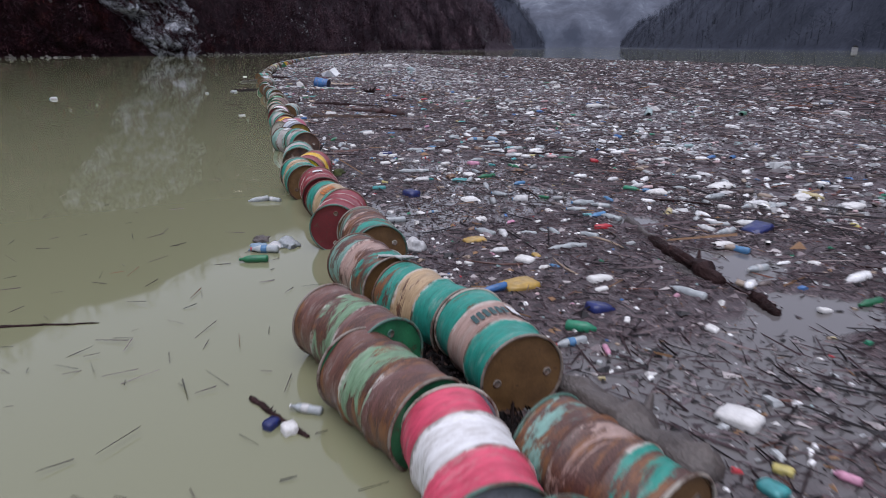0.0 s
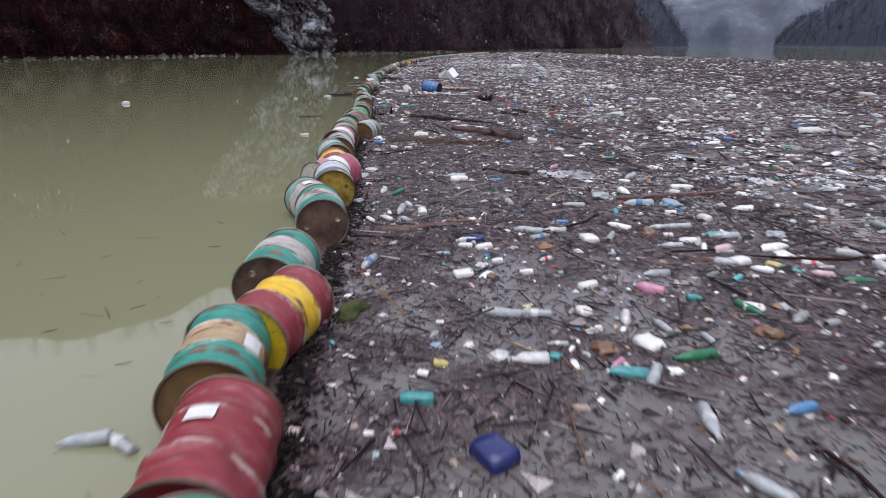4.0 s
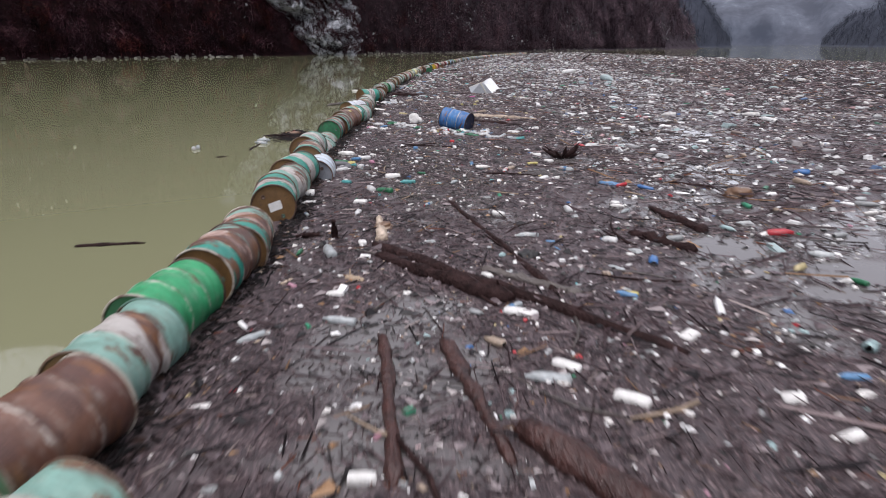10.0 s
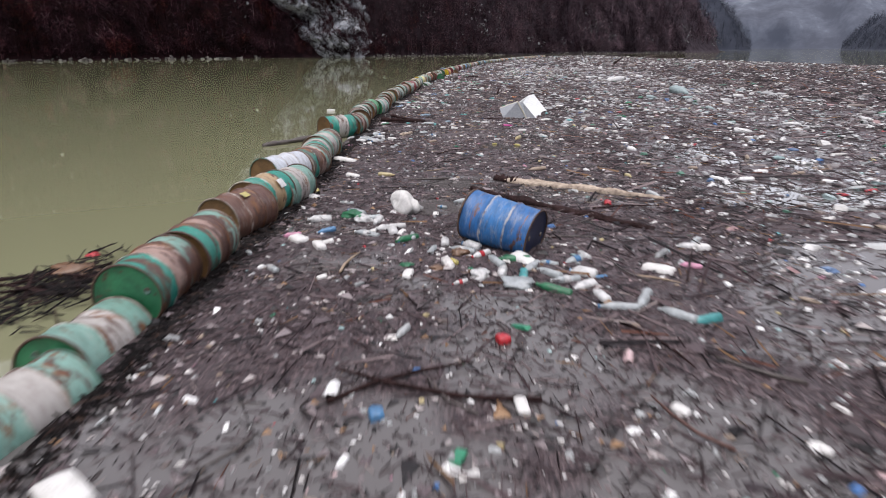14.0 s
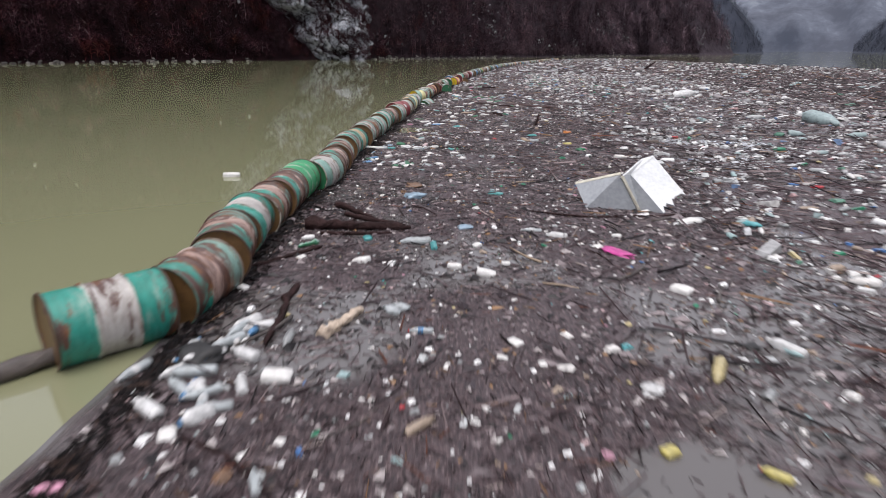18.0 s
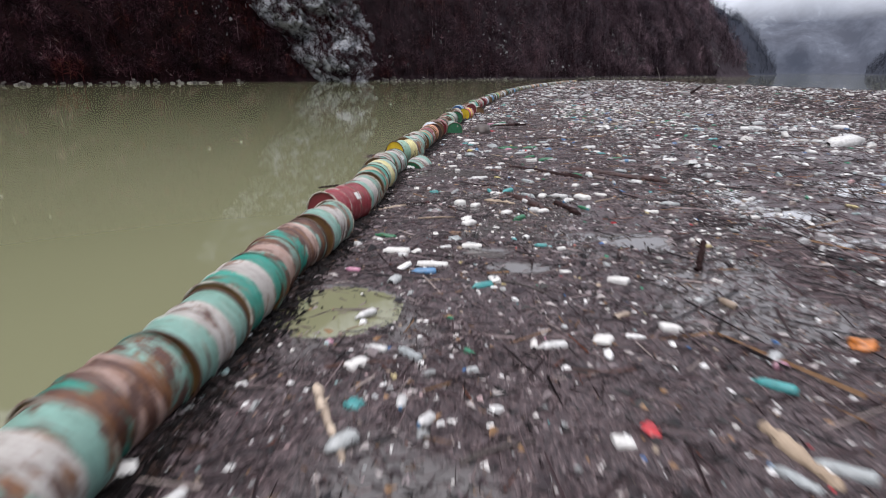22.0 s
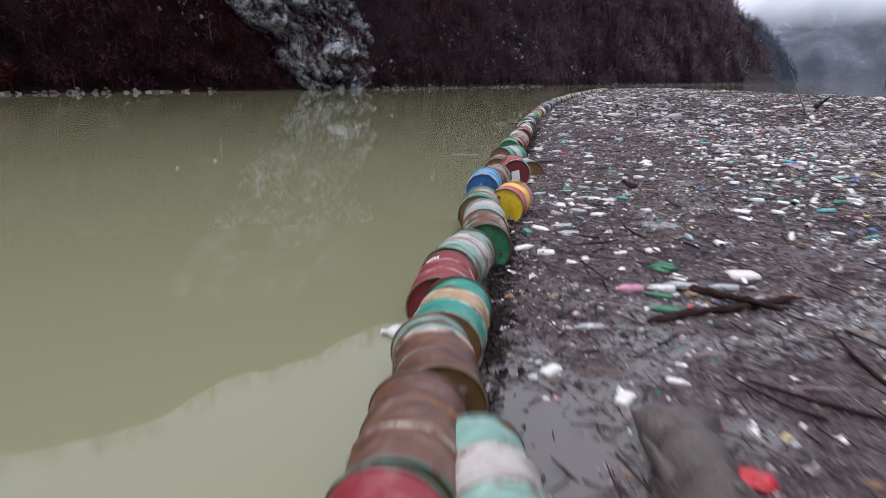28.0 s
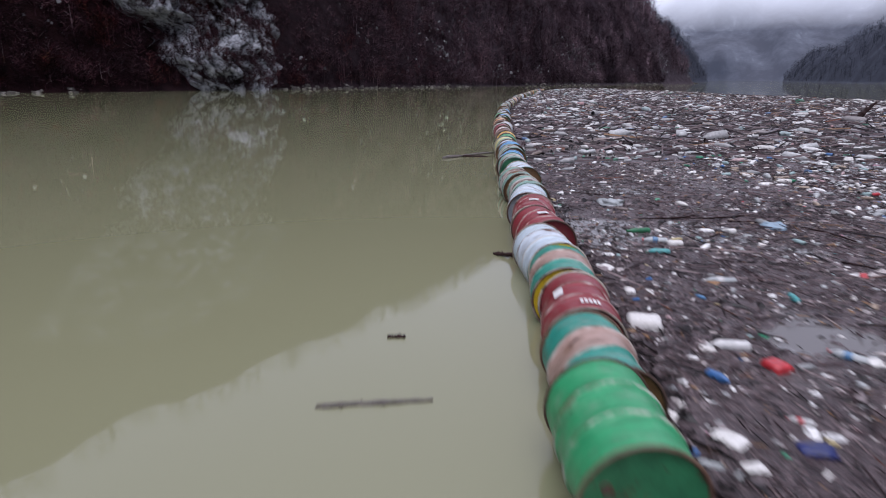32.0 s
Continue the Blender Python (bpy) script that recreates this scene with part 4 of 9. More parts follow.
barrel(-0.21, 20.93, 8, "teal_rose", "ochre", 0.00)
barrel(-0.30, 21.83, 1, "teal_tan", "ochre", 0.01)
barrel(0.15, 22.5, -12, "pale_teal", "ochre", -0.12)
barrel(-0.23, 23.3, -12, "rust", "green", 0.01)
barrel(-0.27, 24.25, -3, "pale_teal", "ochre", -0.04)
barrel(-0.33, 25.15, -7, "green", "green", -0.04)
barrel(-0.25, 26.1, 0, "worn_teal", "ochre", 0.01)
barrel(-0.29, 27.0, 11, "worn_teal", "ochre", -0.04)
# second break
b = barrel(-0.44, 28.85, 13, "teal_white", "ochre", -0.01)
part("label", mesh_of("label", [(-0.05, -L / 2 + 0.017, -0.06), (0.07, -L / 2 + 0.017, -0.07), (0.07, -L / 2 + 0.017, 0.1), (-0.05, -L / 2 + 0.017, 0.11)], [(0, 1, 2, 3)]), M_label, b, "white label on the drum head")
barrel(-0.53, 29.73, -5, "pale_teal", "ochre", -0.03)
barrel(-0.57, 30.62, -5, "teal_white", "ochre", 0.02)
barrel(-0.39, 31.58, 6, "white", "grey", -0.17)
barrel(-0.70, 32.24, 8, "worn_teal", "ochre", -0.02)
barrel(-0.89, 33.15, -1, "pale_teal", "ochre", 0.03)
barrel(-1.08, 35.53, -2, "pale_teal", "green", -0.27, -4)
barrel(-1.01, 34.6, -10, "pale_teal", "green", -0.27, -3)
barrel(-1.01, 36.42, 1, "worn_teal", "green", -0.03)
barrel(-0.97, 37.33, -0, "worn_teal", "ochre", -0.02)
b = barrel(-1.0, 38.66, -15, "rust", "ochre", -0.02, dent=0)
part("label", patch(55, 72, -0.08, 0.04, R + 0.007), M_plastic["yellow"], b, "yellow paint mark")
b = barrel(-0.97, 39.52, -11, "teal_tan", "ochre", -0.00, dent=0)
part("label", patch(25, 50, 0.05, 0.2, R + 0.007), M_label, b, "white label")
barrel(-0.83, 40.22, -10, "pale_teal", "ochre", -0.04)
barrel(-1.14, 41.1, -24, "grey", "ochre", 0.03)
barrel(-0.95, 41.98, -8, "worn_teal", "ochre", 0.01)
barrel(-1.00, 42.87, 9, "teal_white", "ochre", 0.00)
barrel(-1.10, 43.76, -0, "pale_teal", "ochre", 0.02)
barrel(-1.14, 44.63, 10, "worn_teal", "ochre", -0.04)
barrel(-1.42, 47.2, -43, "teal_white", "ochre", 0.02)
barrel(-1.14, 48.05, -6, "worn_teal", "ochre", -0.03)
barrel(-1.16, 48.93, 14, "worn_teal", "ochre", 0.04)
barrel(-1.28, 49.8, 8, "teal_white", "ochre", 0.03)
barrel(-1.31, 50.66, 6, "worn_teal", "ochre", -0.00)
barrel(-1.31, 51.52, 3, "worn_teal", "ochre", 0.01)
barrel(-1.35, 52.4, 0, "green", "green", -0.00)
barrel(-1.18, 53.28, -9, "pale_teal", "green", -0.03)
barrel(-1.17, 54.16, 5, "worn_teal", "ochre", -0.04)
barrel(-1.21, 55.03, 7, "worn_teal", "ochre", -0.02)
barrel(-1.27, 56.15, 4, "teal_white", "ochre", 0.00)
barrel(-1.30, 57.04, -4, "teal_tan", "ochre", -0.04)
barrel(-1.20, 57.95, 2, "pale_teal", "ochre", 0.02)
barrel(-1.26, 58.85, -7, "worn_teal", "ochre", -0.01)
barrel(-1.19, 59.78, -2, "pale_teal", "ochre", -0.03)
barrel(-1.14, 60.62, -1, "teal_white", "ochre", 0.03)
barrel(-1.16, 61.35, 5, "worn_teal", "ochre", -0.01)
barrel(-1.15, 62.22, -8, "worn_teal", "ochre", -0.02)
barrel(-0.99, 63.1, -5, "pale_teal", "ochre", 0.02)
b = barrel(-1.06, 64.52, -21, "red", "red", 0.01, dent=0)
part("label", patch(24, 46, 0.05, 0.17, R + 0.006), M_label, b, "white rectangular label")
barrel(-0.95, 65.4, -5, "pale_teal", "ochre", -0.02)
barrel(-0.90, 66.27, 2, "teal_tan", "ochre", 0.03)
barrel(-0.91, 67.18, -6, "cream", "ochre", 0.02)
barrel(-1.04, 68.36, -1, "teal_white", "ochre", -0.01)
b = barrel(-0.95, 69.24, -8, "pale_teal", "ochre", -0.04, dent=0)
part("label", patch(20, 40, -0.02, 0.18, R + 0.007), M_label, b, "white torn label")
b = barrel(-0.84, 71.28, -32, "cream", "yellow", -0.01, dent=0)
part("label", mesh_of("label", [(-0.04, -L / 2 + 0.016, -0.06), (0.1, -L / 2 + 0.016, -0.05), (0.12, -L / 2 + 0.016, 0.08), (-0.01, -L / 2 + 0.016, 0.1)], [(0, 1, 2, 3)]), M_label, b, "peeling white paper on the head")
barrel(-0.47, 70.25, -12, "pale_teal", "green", -0.33, 4, label="half-sunken pale teal steel drum beside the barrier", group="loose drums")
barrel(-0.81, 72.12, -16, "pale_teal", "ochre", 0.01)
barrel(-0.80, 72.98, -7, "pale_teal", "ochre", 0.01)
barrel(-0.65, 73.84, -4, "teal_tan", "ochre", -0.03)
b = barrel(-0.61, 74.74, -1, "red", "red", -0.02, dent=0)
part("label", patch(14, 34, -0.12, 0.08, R + 0.006), M_label, b, "white label")
for q in range(4):
    part("lettering", patch(112 + q * 6, 116 + q * 6, -0.28, -0.2, R + 0.006, 3), M_label, b, "white stencilled bars")
barrel(-0.56, 75.6, -2, "orange", "yellow", -0.00)
barrel(-0.52, 76.42, 11, "white", "dark", 0.02)
barrel(-0.46, 77.22, 5, "rust", "ochre", 0.03)
barrel(-0.37, 78.06, -0, "red", "red", 0.00)
barrel(0.09, 78.7, 13, "pale_teal", "green", -0.11, label="pale teal steel drum with a dark green head beside the barrier", group="loose drums")
barrel(-0.33, 78.95, -1, "rust", "ochre", -0.00)
barrel(-0.27, 79.9, 8, "worn_teal", "ochre", -0.02)
barrel(-0.21, 80.75, -5, "teal_tan", "ochre", -0.01)
b = barrel(-0.32, 81.63, -2, "red", "red", -0.04, dent=0)
for q in range(5):
    part("lettering", patch(104 + q * 6, 108 + q * 6, 0.16, 0.27, R + 0.006, 3), M_label, b, "white stencilled bars")
barrel(-0.20, 82.52, -13, "pale_teal", "ochre", -0.02)
barrel(0.06, 83.56, 2, "worn_teal", "green", -0.01)
barrel(0.06, 84.46, 2, "pale_teal", "ochre", -0.03)
barrel(-0.01, 85.28, -3, "teal_rose", "ochre", -0.00)
barrel(0.46, 85.98, -13, "coral_yellow", "yellow", -0.02, label="coral and yellow steel drum with a yellow head, beside the barrier", group="loose drums")
b = barrel(0.05, 87.05, -5, "blue", "blue", 0.05, dent=0)
for q in range(14):
    rnd = random.Random(q + 40)
    w, h, a = rnd.uniform(0.004, 0.014), rnd.uniform(0.015, 0.07), rnd.uniform(-0.35, 0.35)
    x0, z0 = rnd.gauss(-0.01, 0.045), rnd.gauss(-0.01, 0.04)
    cor = [(x0 + u * math.cos(a) - v * math.sin(a), -L / 2 + 0.016, z0 + u * math.sin(a) + v * math.cos(a)) for u, v in ((0, 0), (w, 0.2 * h), (w * 0.7, h), (0.1 * w, 0.8 * h))]
    part("scratch", mesh_of("scratch", cor, [(0, 1, 2, 3)]), M_label, b, "white scratch on blue paint")
barrel(0.20, 88.02, -13, "worn_teal", "ochre", -0.01)
b = barrel(0.66, 89.08, 3, "red", "red", 0.04, dent=0)
part("label", mesh_of("label", [(-0.08, -L / 2 + 0.016, -0.14), (0.09, -L / 2 + 0.016, -0.12), (0.06, -L / 2 + 0.016, 0.09), (-0.09, -L / 2 + 0.016, 0.05)], [(0, 1, 2, 3)]), M_label, b, "white paper on the head")
barrel(0.37, 89.85, -6, "worn_teal", "ochre", -0.03)
barrel(1.02, 90.7, 12, "teal_rose", "ochre", -0.2, label="teal and rose steel drum lying beside the barrier", group="loose drums")
barrel(0.64, 91.5, -28, "teal_white", "ochre", 0.01)
barrel(0.72, 93.3, -3, "green", "green", 0.03)
barrel(0.88, 94.15, -3, "teal_rose", "ochre", -0.03)
b = barrel(1.01, 95.05, -9, "red", "red", -0.03, dent=0)
part("label", patch(118, 134, -0.05, 0.1, R + 0.006), M_label, b, "white label")
for q in range(5):
    part("lettering", patch(70 + q * 6, 74 + q * 6, -0.32, -0.24, R + 0.006, 3), M_label, b, "white stencilled bars")
barrel(1.10, 95.95, -9, "teal_rose", "yellow", -0.02)
barrel(1.16, 96.85, 1, "white", "yellow", -0.04)
b = barrel(1.30, 97.75, 2, "red", "red", -0.02, dent=0)
part("label", patch(80, 104, -0.05, 0.05, R + 0.006), M_label, b, "white label")
b = barrel(1.37, 98.63, -11, "red", "red", -0.03, dent=0)
part("label", patch(80, 104, -0.05, 0.05, R + 0.006), M_label, b, "white label")
barrel(1.47, 99.52, -12, "white", "grey", -0.03)
# the far end, in a long curve
seq = ("pale_teal", "pale_teal", "white", "pale_teal", "blue", "pale_teal", "blue", "white", "cream", "green", "red_yellow", "rust", "pink_white", "red", "teal_white", "grey", "worn_teal", "orange", "teal_tan", "pale_teal")
yd, kd = 100.4, 0
while yd < 200:
    x0, x1 = float(line_x(yd - 0.4)), float(line_x(yd + 0.4))
    ang = math.degrees(math.atan2(-(x1 - x0), 0.8))
    rnd = random.Random(kd)
    barrel(float(line_x(yd)) + rnd.uniform(-0.08, 0.08), yd, ang + rnd.uniform(-7, 7), seq[kd % len(seq)] if kd < 20 else rnd.choice(seq), rnd.choice(("ochre", "ochre", "green", "dark")), rnd.uniform(-0.045, 0.03))
    yd += 0.9 * math.cos(radians(ang))
    kd += 1
barrel(2.2, 38.15, 61, "plastic_blue", "navy", 0.02, 10, 30, "blue_drum", "scuffed blue steel drum lying on the drifting debris", "loose drums")


# ---- trunks, branches, planks ----
def log(name, a, b, ra, rb, material, label, seed, bend=0.05, sides=11, steps=15, sink=0.38):
    rng = np.random.default_rng(seed)
    A, B = np.array(a, float), np.array(b, float)
    q = np.linspace(0, 1, steps)
    ln = np.hypot(*(B - A)[:2])
    side = np.array([-(B - A)[1], (B - A)[0]]) / ln
    w = np.cumsum(rng.normal(0, bend * ln / steps, steps))
    w -= np.linspace(w[0], w[-1], steps)
    r = ra + (rb - ra) * q
    c = A[:2] + (A + B)[:2] / 2 * 0
    pts = [(A[0] + (B - A)[0] * t + side[0] * s, A[1] + (B - A)[1] * t + side[1] * s, (A[2] + (B - A)[2] * t) + rr * (1 - 2 * sink)) for t, s, rr in zip(q, w, r)]
    o = Vector(pts[0])
    r = r * (1 + rng.normal(0, 0.15, steps))
    r[0], r[-1] = r[0] * rng.uniform(0.5, 0.9), r[-1] * rng.uniform(0.4, 0.8)
    vs, fs = limb([Vector(v) - o for v in pts], list(r), sides, 0.28, seed)
    ob = thing(name, Matrix.Translation(o), label, "log" if name != "branch" else "branch")
    part("stem", mesh_of("stem", vs, fs, None, True), material, ob)
    n = int(rng.integers(1, 4))
    for s in range(n):
        t = rng.uniform(0.25, 0.85)
        k = int(t * (steps - 1))
        p0 = Vector(pts[k]) - o
        d = Vector((rng.normal(), rng.normal(), rng.uniform(0.05, 0.35))).normalized()
        rl = r[k] * rng.uniform(1.6, 2.8)
        part("stub", mesh_of("stub", *limb([p0, p0 + d * rl * 0.5, p0 + d * rl + Vector((0, 0, 0.1 * rl))], [r[k] * 0.4, r[k] * 0.28, r[k] * 0.1], 6, 0.15, s), None, True), material, ob)
    return ob


log("log", (1.72, 3.5, 0.0), (2.1, 2.35, 0.0), 0.12, 0.135, M_wood_grey, "thick grey hollow trunk floating beside the drums", 1, 0.02, 14)
log("branch", (0.95, 13.95, 0), (2.0, 14.28, 0), 0.06, 0.035, M_wood_red, "red-brown branch with peeled bark", 5)
log("branch", (3.42, 17.3, 0), (2.65, 17.9, 0), 0.06, 0.045, M_wood_dark, "dark broken branch among twigs", 6)
log("log", (2.45, 23.7, 0), (4.0, 21.73, 0), 0.12, 0.17, M_wood_bark, "thick dark wet trunk with reddish broken bark", 7, 0.03)
log("log", (0.85, 21.9, 0), (3.4, 20.85, 0), 0.11, 0.1, M_wood_rot, "half-sunken rotten trunk with moss", 9, 0.1, steps=22, sink=0.7)
log("log", (1.3, 21.85, 0), (2.5, 21.3, 0), 0.08, 0.07, M_wood_rot, "rotten splinter of a mossy trunk", 67, 0.12, steps=14, sink=0.5)
log("log", (2.1, 21.2, 0), (3.6, 20.95, 0), 0.07, 0.06, M_wood_dark, "dark rotten splinter of a trunk", 68, 0.12, steps=14, sink=0.5)
log("log", (1.95, 24.9, 0), (2.35, 23.4, 0), 0.06, 0.05, M_wood_bark, "short red-brown split trunk piece", 11)
log("log", (1.45, 25.0, 0), (1.7, 23.2, 0), 0.04, 0.05, M_wood_bark, "reddish brown rotten trunk piece", 12)
log("log", (2.5, 41.75, 0), (4.75, 40.45, 0), 0.07, 0.06, M_wood_torn, "stripped pale trunk with torn orange wood", 13, 0.06)
log("log", (2.3, 41.9, 0), (2.7, 41.62, 0), 0.075, 0.08, M_wood_dark, "dark broken butt end of a trunk", 43, 0.02)
log("log", (1.9, 41.05, 0), (4.1, 38.75, 0), 0.06, 0.07, M_wood_dark, "dark slender trunk beside the blue drum", 14, 0.03)
log("pole", (-2.85, 45.55, 0), (-1.55, 47.05, 0.06), 0.06, 0.07, M_wood_grey, "round grey wooden pole jutting into clear water", 15, 0.0)
for k, (a, b, r) in enumerate((((-0.55, 51.5, 0.1), (0.1, 50.9, 0.05), 0.053), ((-0.75, 50.55, 0.06), (0.62, 50.55, 0.03), 0.075), ((-0.3, 50.95, 0.1), (0.55, 50.6, 0.05), 0.045), ((-0.5, 50.3, 0.02), (0.4, 50.35, 0.02), 0.03))):
    log("branch", a, b, r, r * 0.5, M_wood_dark, "black crooked branch caught by the barrier", 20 + k, 0.12)
log("branch", (-0.95, 49.0, 0.02), (-0.35, 49.75, 0.02), 0.022, 0.03, M_wood_dark, "thin black branch by the barrier", 30, 0.1)
log("log", (1.15, 78.3, -0.02), (1.22, 79.7, -0.02), 0.26, 0.2, M_wood_grey, "broad grey stump lying low in the water", 33, 0.01, 12)
log("log", (2.9, 80.0, 0), (4.3, 80.4, 0), 0.05, 0.04, M_wood_red, "reddish driftwood pole on the debris", 34)
log("branch", (17.0, 110.3, 0), (16.5, 112.0, 2.6), 0.06, 0.02, M_wood_grey, "bare grey tree stem standing out of the debris", 35, 0.12)
log("branch", (22.9, 122.0, 0.1), (24.3, 122.6, 0.95), 0.16, 0.06, M_wood_dark, "dark root stock rising from the debris", 36, 0.2)
log("branch", (-0.9, 94.25, 0), (-0.15, 94.3, 0), 0.02, 0.015, M_wood_grey, "grey stick floating in clear water", 37, 0.02)
log("branch", (0.72, 97.75, 0), (0.95, 97.5, 0.05), 0.03, 0.02, M_wood_dark, "black hooked root at the barrier", 38, 0.2)
log("branch", (-2.44, 27.39, 0), (-1.67, 27.53, 0), 0.03, 0.018, M_wood_dark, "short dark stick floating in clear water", 40, 0.05)
log("log", (4.24, 6.44, 0), (4.09, 4.91, 0), 0.07, 0.1, M_wood_dark, "short dark broken trunk lying in open water", 2, 0.04)
log("root", (4.45, 7.33, 0), (4.22, 5.98, 0), 0.06, 0.035, M_wood_grey, "grey crooked root beside a dark trunk", 3, 0.12)
log("root", (4.16, 4.51, 0), (4.08, 4.13, 0), 0.07, 0.04, M_wood_dark, "black root knot in open water", 4, 0.15)
log("branch", (-2.51, 5.57, 0), (-1.71, 5.46, 0), 0.013, 0.008, M_wood_dark, "thin dark twig floating on the river", 41, 0.08)
log("branch", (-0.38, 3.88, 0), (-0.02, 3.33, 0), 0.022, 0.015, M_wood_dark, "dark stick floating beside the drums", 42, 0.08)
log("log", (1.20, 27.02, 0), (2.56, 25.71, 0), 0.06, 0.12, M_wood_dark, "thick black waterlogged trunk with torn bark", 8, 0.06)
log("log", (1.99, 29.63, 0), (3.04, 25.84, 0), 0.035, 0.05, M_wood_dark, "slender dark smooth trunk across the drift", 10, 0.03)
log("log", (2.32, 26.59, 0), (3.24, 25.87, 0), 0.05, 0.06, M_wood_grey, "grey rotten trunk low in the water", 51, 0.05)
log("log", (4.25, 27.87, 0), (4.80, 27.15, 0), 0.06, 0.07, M_wood_dark, "dark broken trunk piece in the drift", 52, 0.05)
log("log", (4.88, 29.16, 0), (5.20, 27.92, 0), 0.05, 0.07, M_wood_dark, "dark crooked trunk beside grey water", 53, 0.06)
log("root", (0.59, 27.72, 0), (0.60, 27.62, 0.26), 0.05, 0.02, M_wood_dark, "dark root rising from the drift", 46, 0.2)
log("root", (0.39, 27.83, 0), (0.13, 27.62, 0.05), 0.04, 0.025, M_wood_dark, "black crooked root by the drums", 47, 0.2)
log("log", (1.19, 27.57, 0), (1.04, 28.64, 0), 0.07, 0.05, M_wood_torn, "orange-brown torn wood chunk", 48, 0.08)
log("log", (0.94, 26.33, 0), (1.14, 26.25, 0), 0.04, 0.03, M_wood_pale, "small pale peeled wood chunk", 49, 0.05)
log("log", (0.34, 26.14, 0), (0.40, 26.33, 0), 0.03, 0.02, M_wood_torn, "small orange-brown splinter of wood", 50, 0.05)
log("pole", (0.62, 106.94, 0), (2.09, 108.16, 0), 0.05, 0.04, M_wood_grey, "thin grey pole floating by the barrier", 39, 0.04)
log("branch", (0.94, 107.43, 0), (1.86, 107.21, 0), 0.04, 0.03, M_wood_dark, "dark branch floating beside a thin pole", 54, 0.08)
for k in range(9):
    a = k * 2.4
    log("root", (-2.18 + 0.5 * math.cos(a), 36.79 + 0.5 * math.sin(a), 0), (-2.18 - 0.5 * math.cos(a + 0.6), 36.79 - 0.5 * math.sin(a + 0.9), 0.05 + 0.02 * (k % 3)), 0.02, 0.01, M_wood_dark, "dark twig of a tangle snagged by the barrier", 200 + k, 0.12, 6, 5)
    log("root", (4.35 + 0.1 * math.cos(a), 33.45 + 0.1 * math.sin(a), 0), (4.35 + 0.42 * math.cos(a), 33.45 + 0.35 * math.sin(a), 0.1 + 0.1 * (k % 3)), 0.06, 0.015, M_wood_dark, "black prong of a tangled root stock", 220 + k, 0.2, 7, 5)
log("log", (3.09, 69.90, 0), (4.87, 68.35, 0), 0.07, 0.09, M_wood_bark, "long dark red waterlogged trunk on the debris", 31, 0.05)
log("log", (1.74, 70.22, 0), (3.18, 68.63, 0), 0.05, 0.07, M_wood_dark, "black crooked trunk among bottles", 32, 0.06)
log("log", (1.43, 67.06, 0), (2.06, 65.60, 0), 0.05, 0.06, M_wood_bark, "grey-red peeled trunk low in the drift", 56, 0.05)
log("log", (2.31, 66.12, 0), (2.57, 65.24, 0), 0.05, 0.06, M_wood_dark, "black wet trunk low in the drift", 57, 0.05)
log("plank", (1.10, 66.29, 0), (1.62, 66.02, 0), 0.035, 0.03, M_wood_pale, "tan broken board among twigs", 58, 0.02)
log("branch", (1.73, 65.67, 0), (1.92, 65.11, 0), 0.015, 0.012, M_wood_pale, "pale yellow reed stalk on the drift", 59, 0.02)
log("branch", (-2.09, 67.29, 0), (-1.75, 67.57, 0), 0.02, 0.025, M_wood_dark, "dark stick in clear water by the barrier", 62, 0.03)
log("branch", (-0.70, 65.25, 0), (-0.23, 65.79, 0), 0.03, 0.025, M_wood_torn, "orange-brown peeled branch in the drift", 63, 0.12)
log("log", (3.02, 89.56, 0), (3.05, 88.65, 0), 0.05, 0.07, M_wood_dark, "short dark trunk beside a blue scrap", 64, 0.05)
log("branch", (1.66, 86.90, 0), (2.02, 86.48, 0), 0.035, 0.03, M_wood_torn, "brown mottled branch low in the drift", 65, 0.06)
log("branch", (2.09, 87.21, 0), (2.32, 86.86, 0), 0.03, 0.025, M_wood_dark, "dark broken branch among bottles", 66, 0.06)
log("branch", (-2.56, 34.48, 0), (-2.63, 36.49, 0), 0.02, 0.012, M_wood_dark, "dark twig trailing from a snagged tangle", 69, 0.1)
log("branch", (-2.90, 36.79, 0), (-2.31, 37.16, 0), 0.025, 0.015, M_wood_dark, "black twig of a snagged tangle", 70, 0.1)
log("branch", (-2.97, 33.56, 0), (-2.77, 33.61, 0), 0.02, 0.015, M_wood_dark, "short dark stick afloat on the river", 71, 0.05)
log("branch", (-0.20, 59.59, 0), (0.19, 58.70, 0), 0.035, 0.025, M_wood_torn, "peeled orange-brown stick by a pool", 72, 0.05)
log("root", (3.46, 62.41, 0), (3.56, 62.66, 0.3), 0.045, 0.03, M_wood_dark, "black stump end rising from the drift", 73, 0.1)
log("log", (2.77, 59.20, 0), (2.91, 58.57, 0), 0.05, 0.045, M_wood_pale, "pale stripped trunk low in the drift", 74, 0.04)
log("log", (1.11, 27.37, 0), (3.81, 24.69, 0), 0.07, 0.06, M_wood_dark, "long black waterlogged trunk across the drift", 75, 0.04)
log("root", (1.55, 81.5, 0), (3.1, 82.1, 0.06), 0.05, 0.035, M_wood_dark, "black forked root lying in the drift", 44, 0.15)
log("root", (2.2, 82.5, 0), (2.75, 81.6, 0.12), 0.045, 0.03, M_wood_dark, "black crooked root beside a trunk", 45, 0.15)
log("root", (-0.32, 48.55, 0), (-0.22, 47.2, 0.03), 0.045, 0.02, M_wood_dark, "dark crooked root lying in the drift", 80, 0.16)
log("log", (0.17, 47.4, 0), (0.42, 47.95, 0.02), 0.06, 0.035, M_wood_torn, "orange-brown peeled wood piece", 81, 0.08)
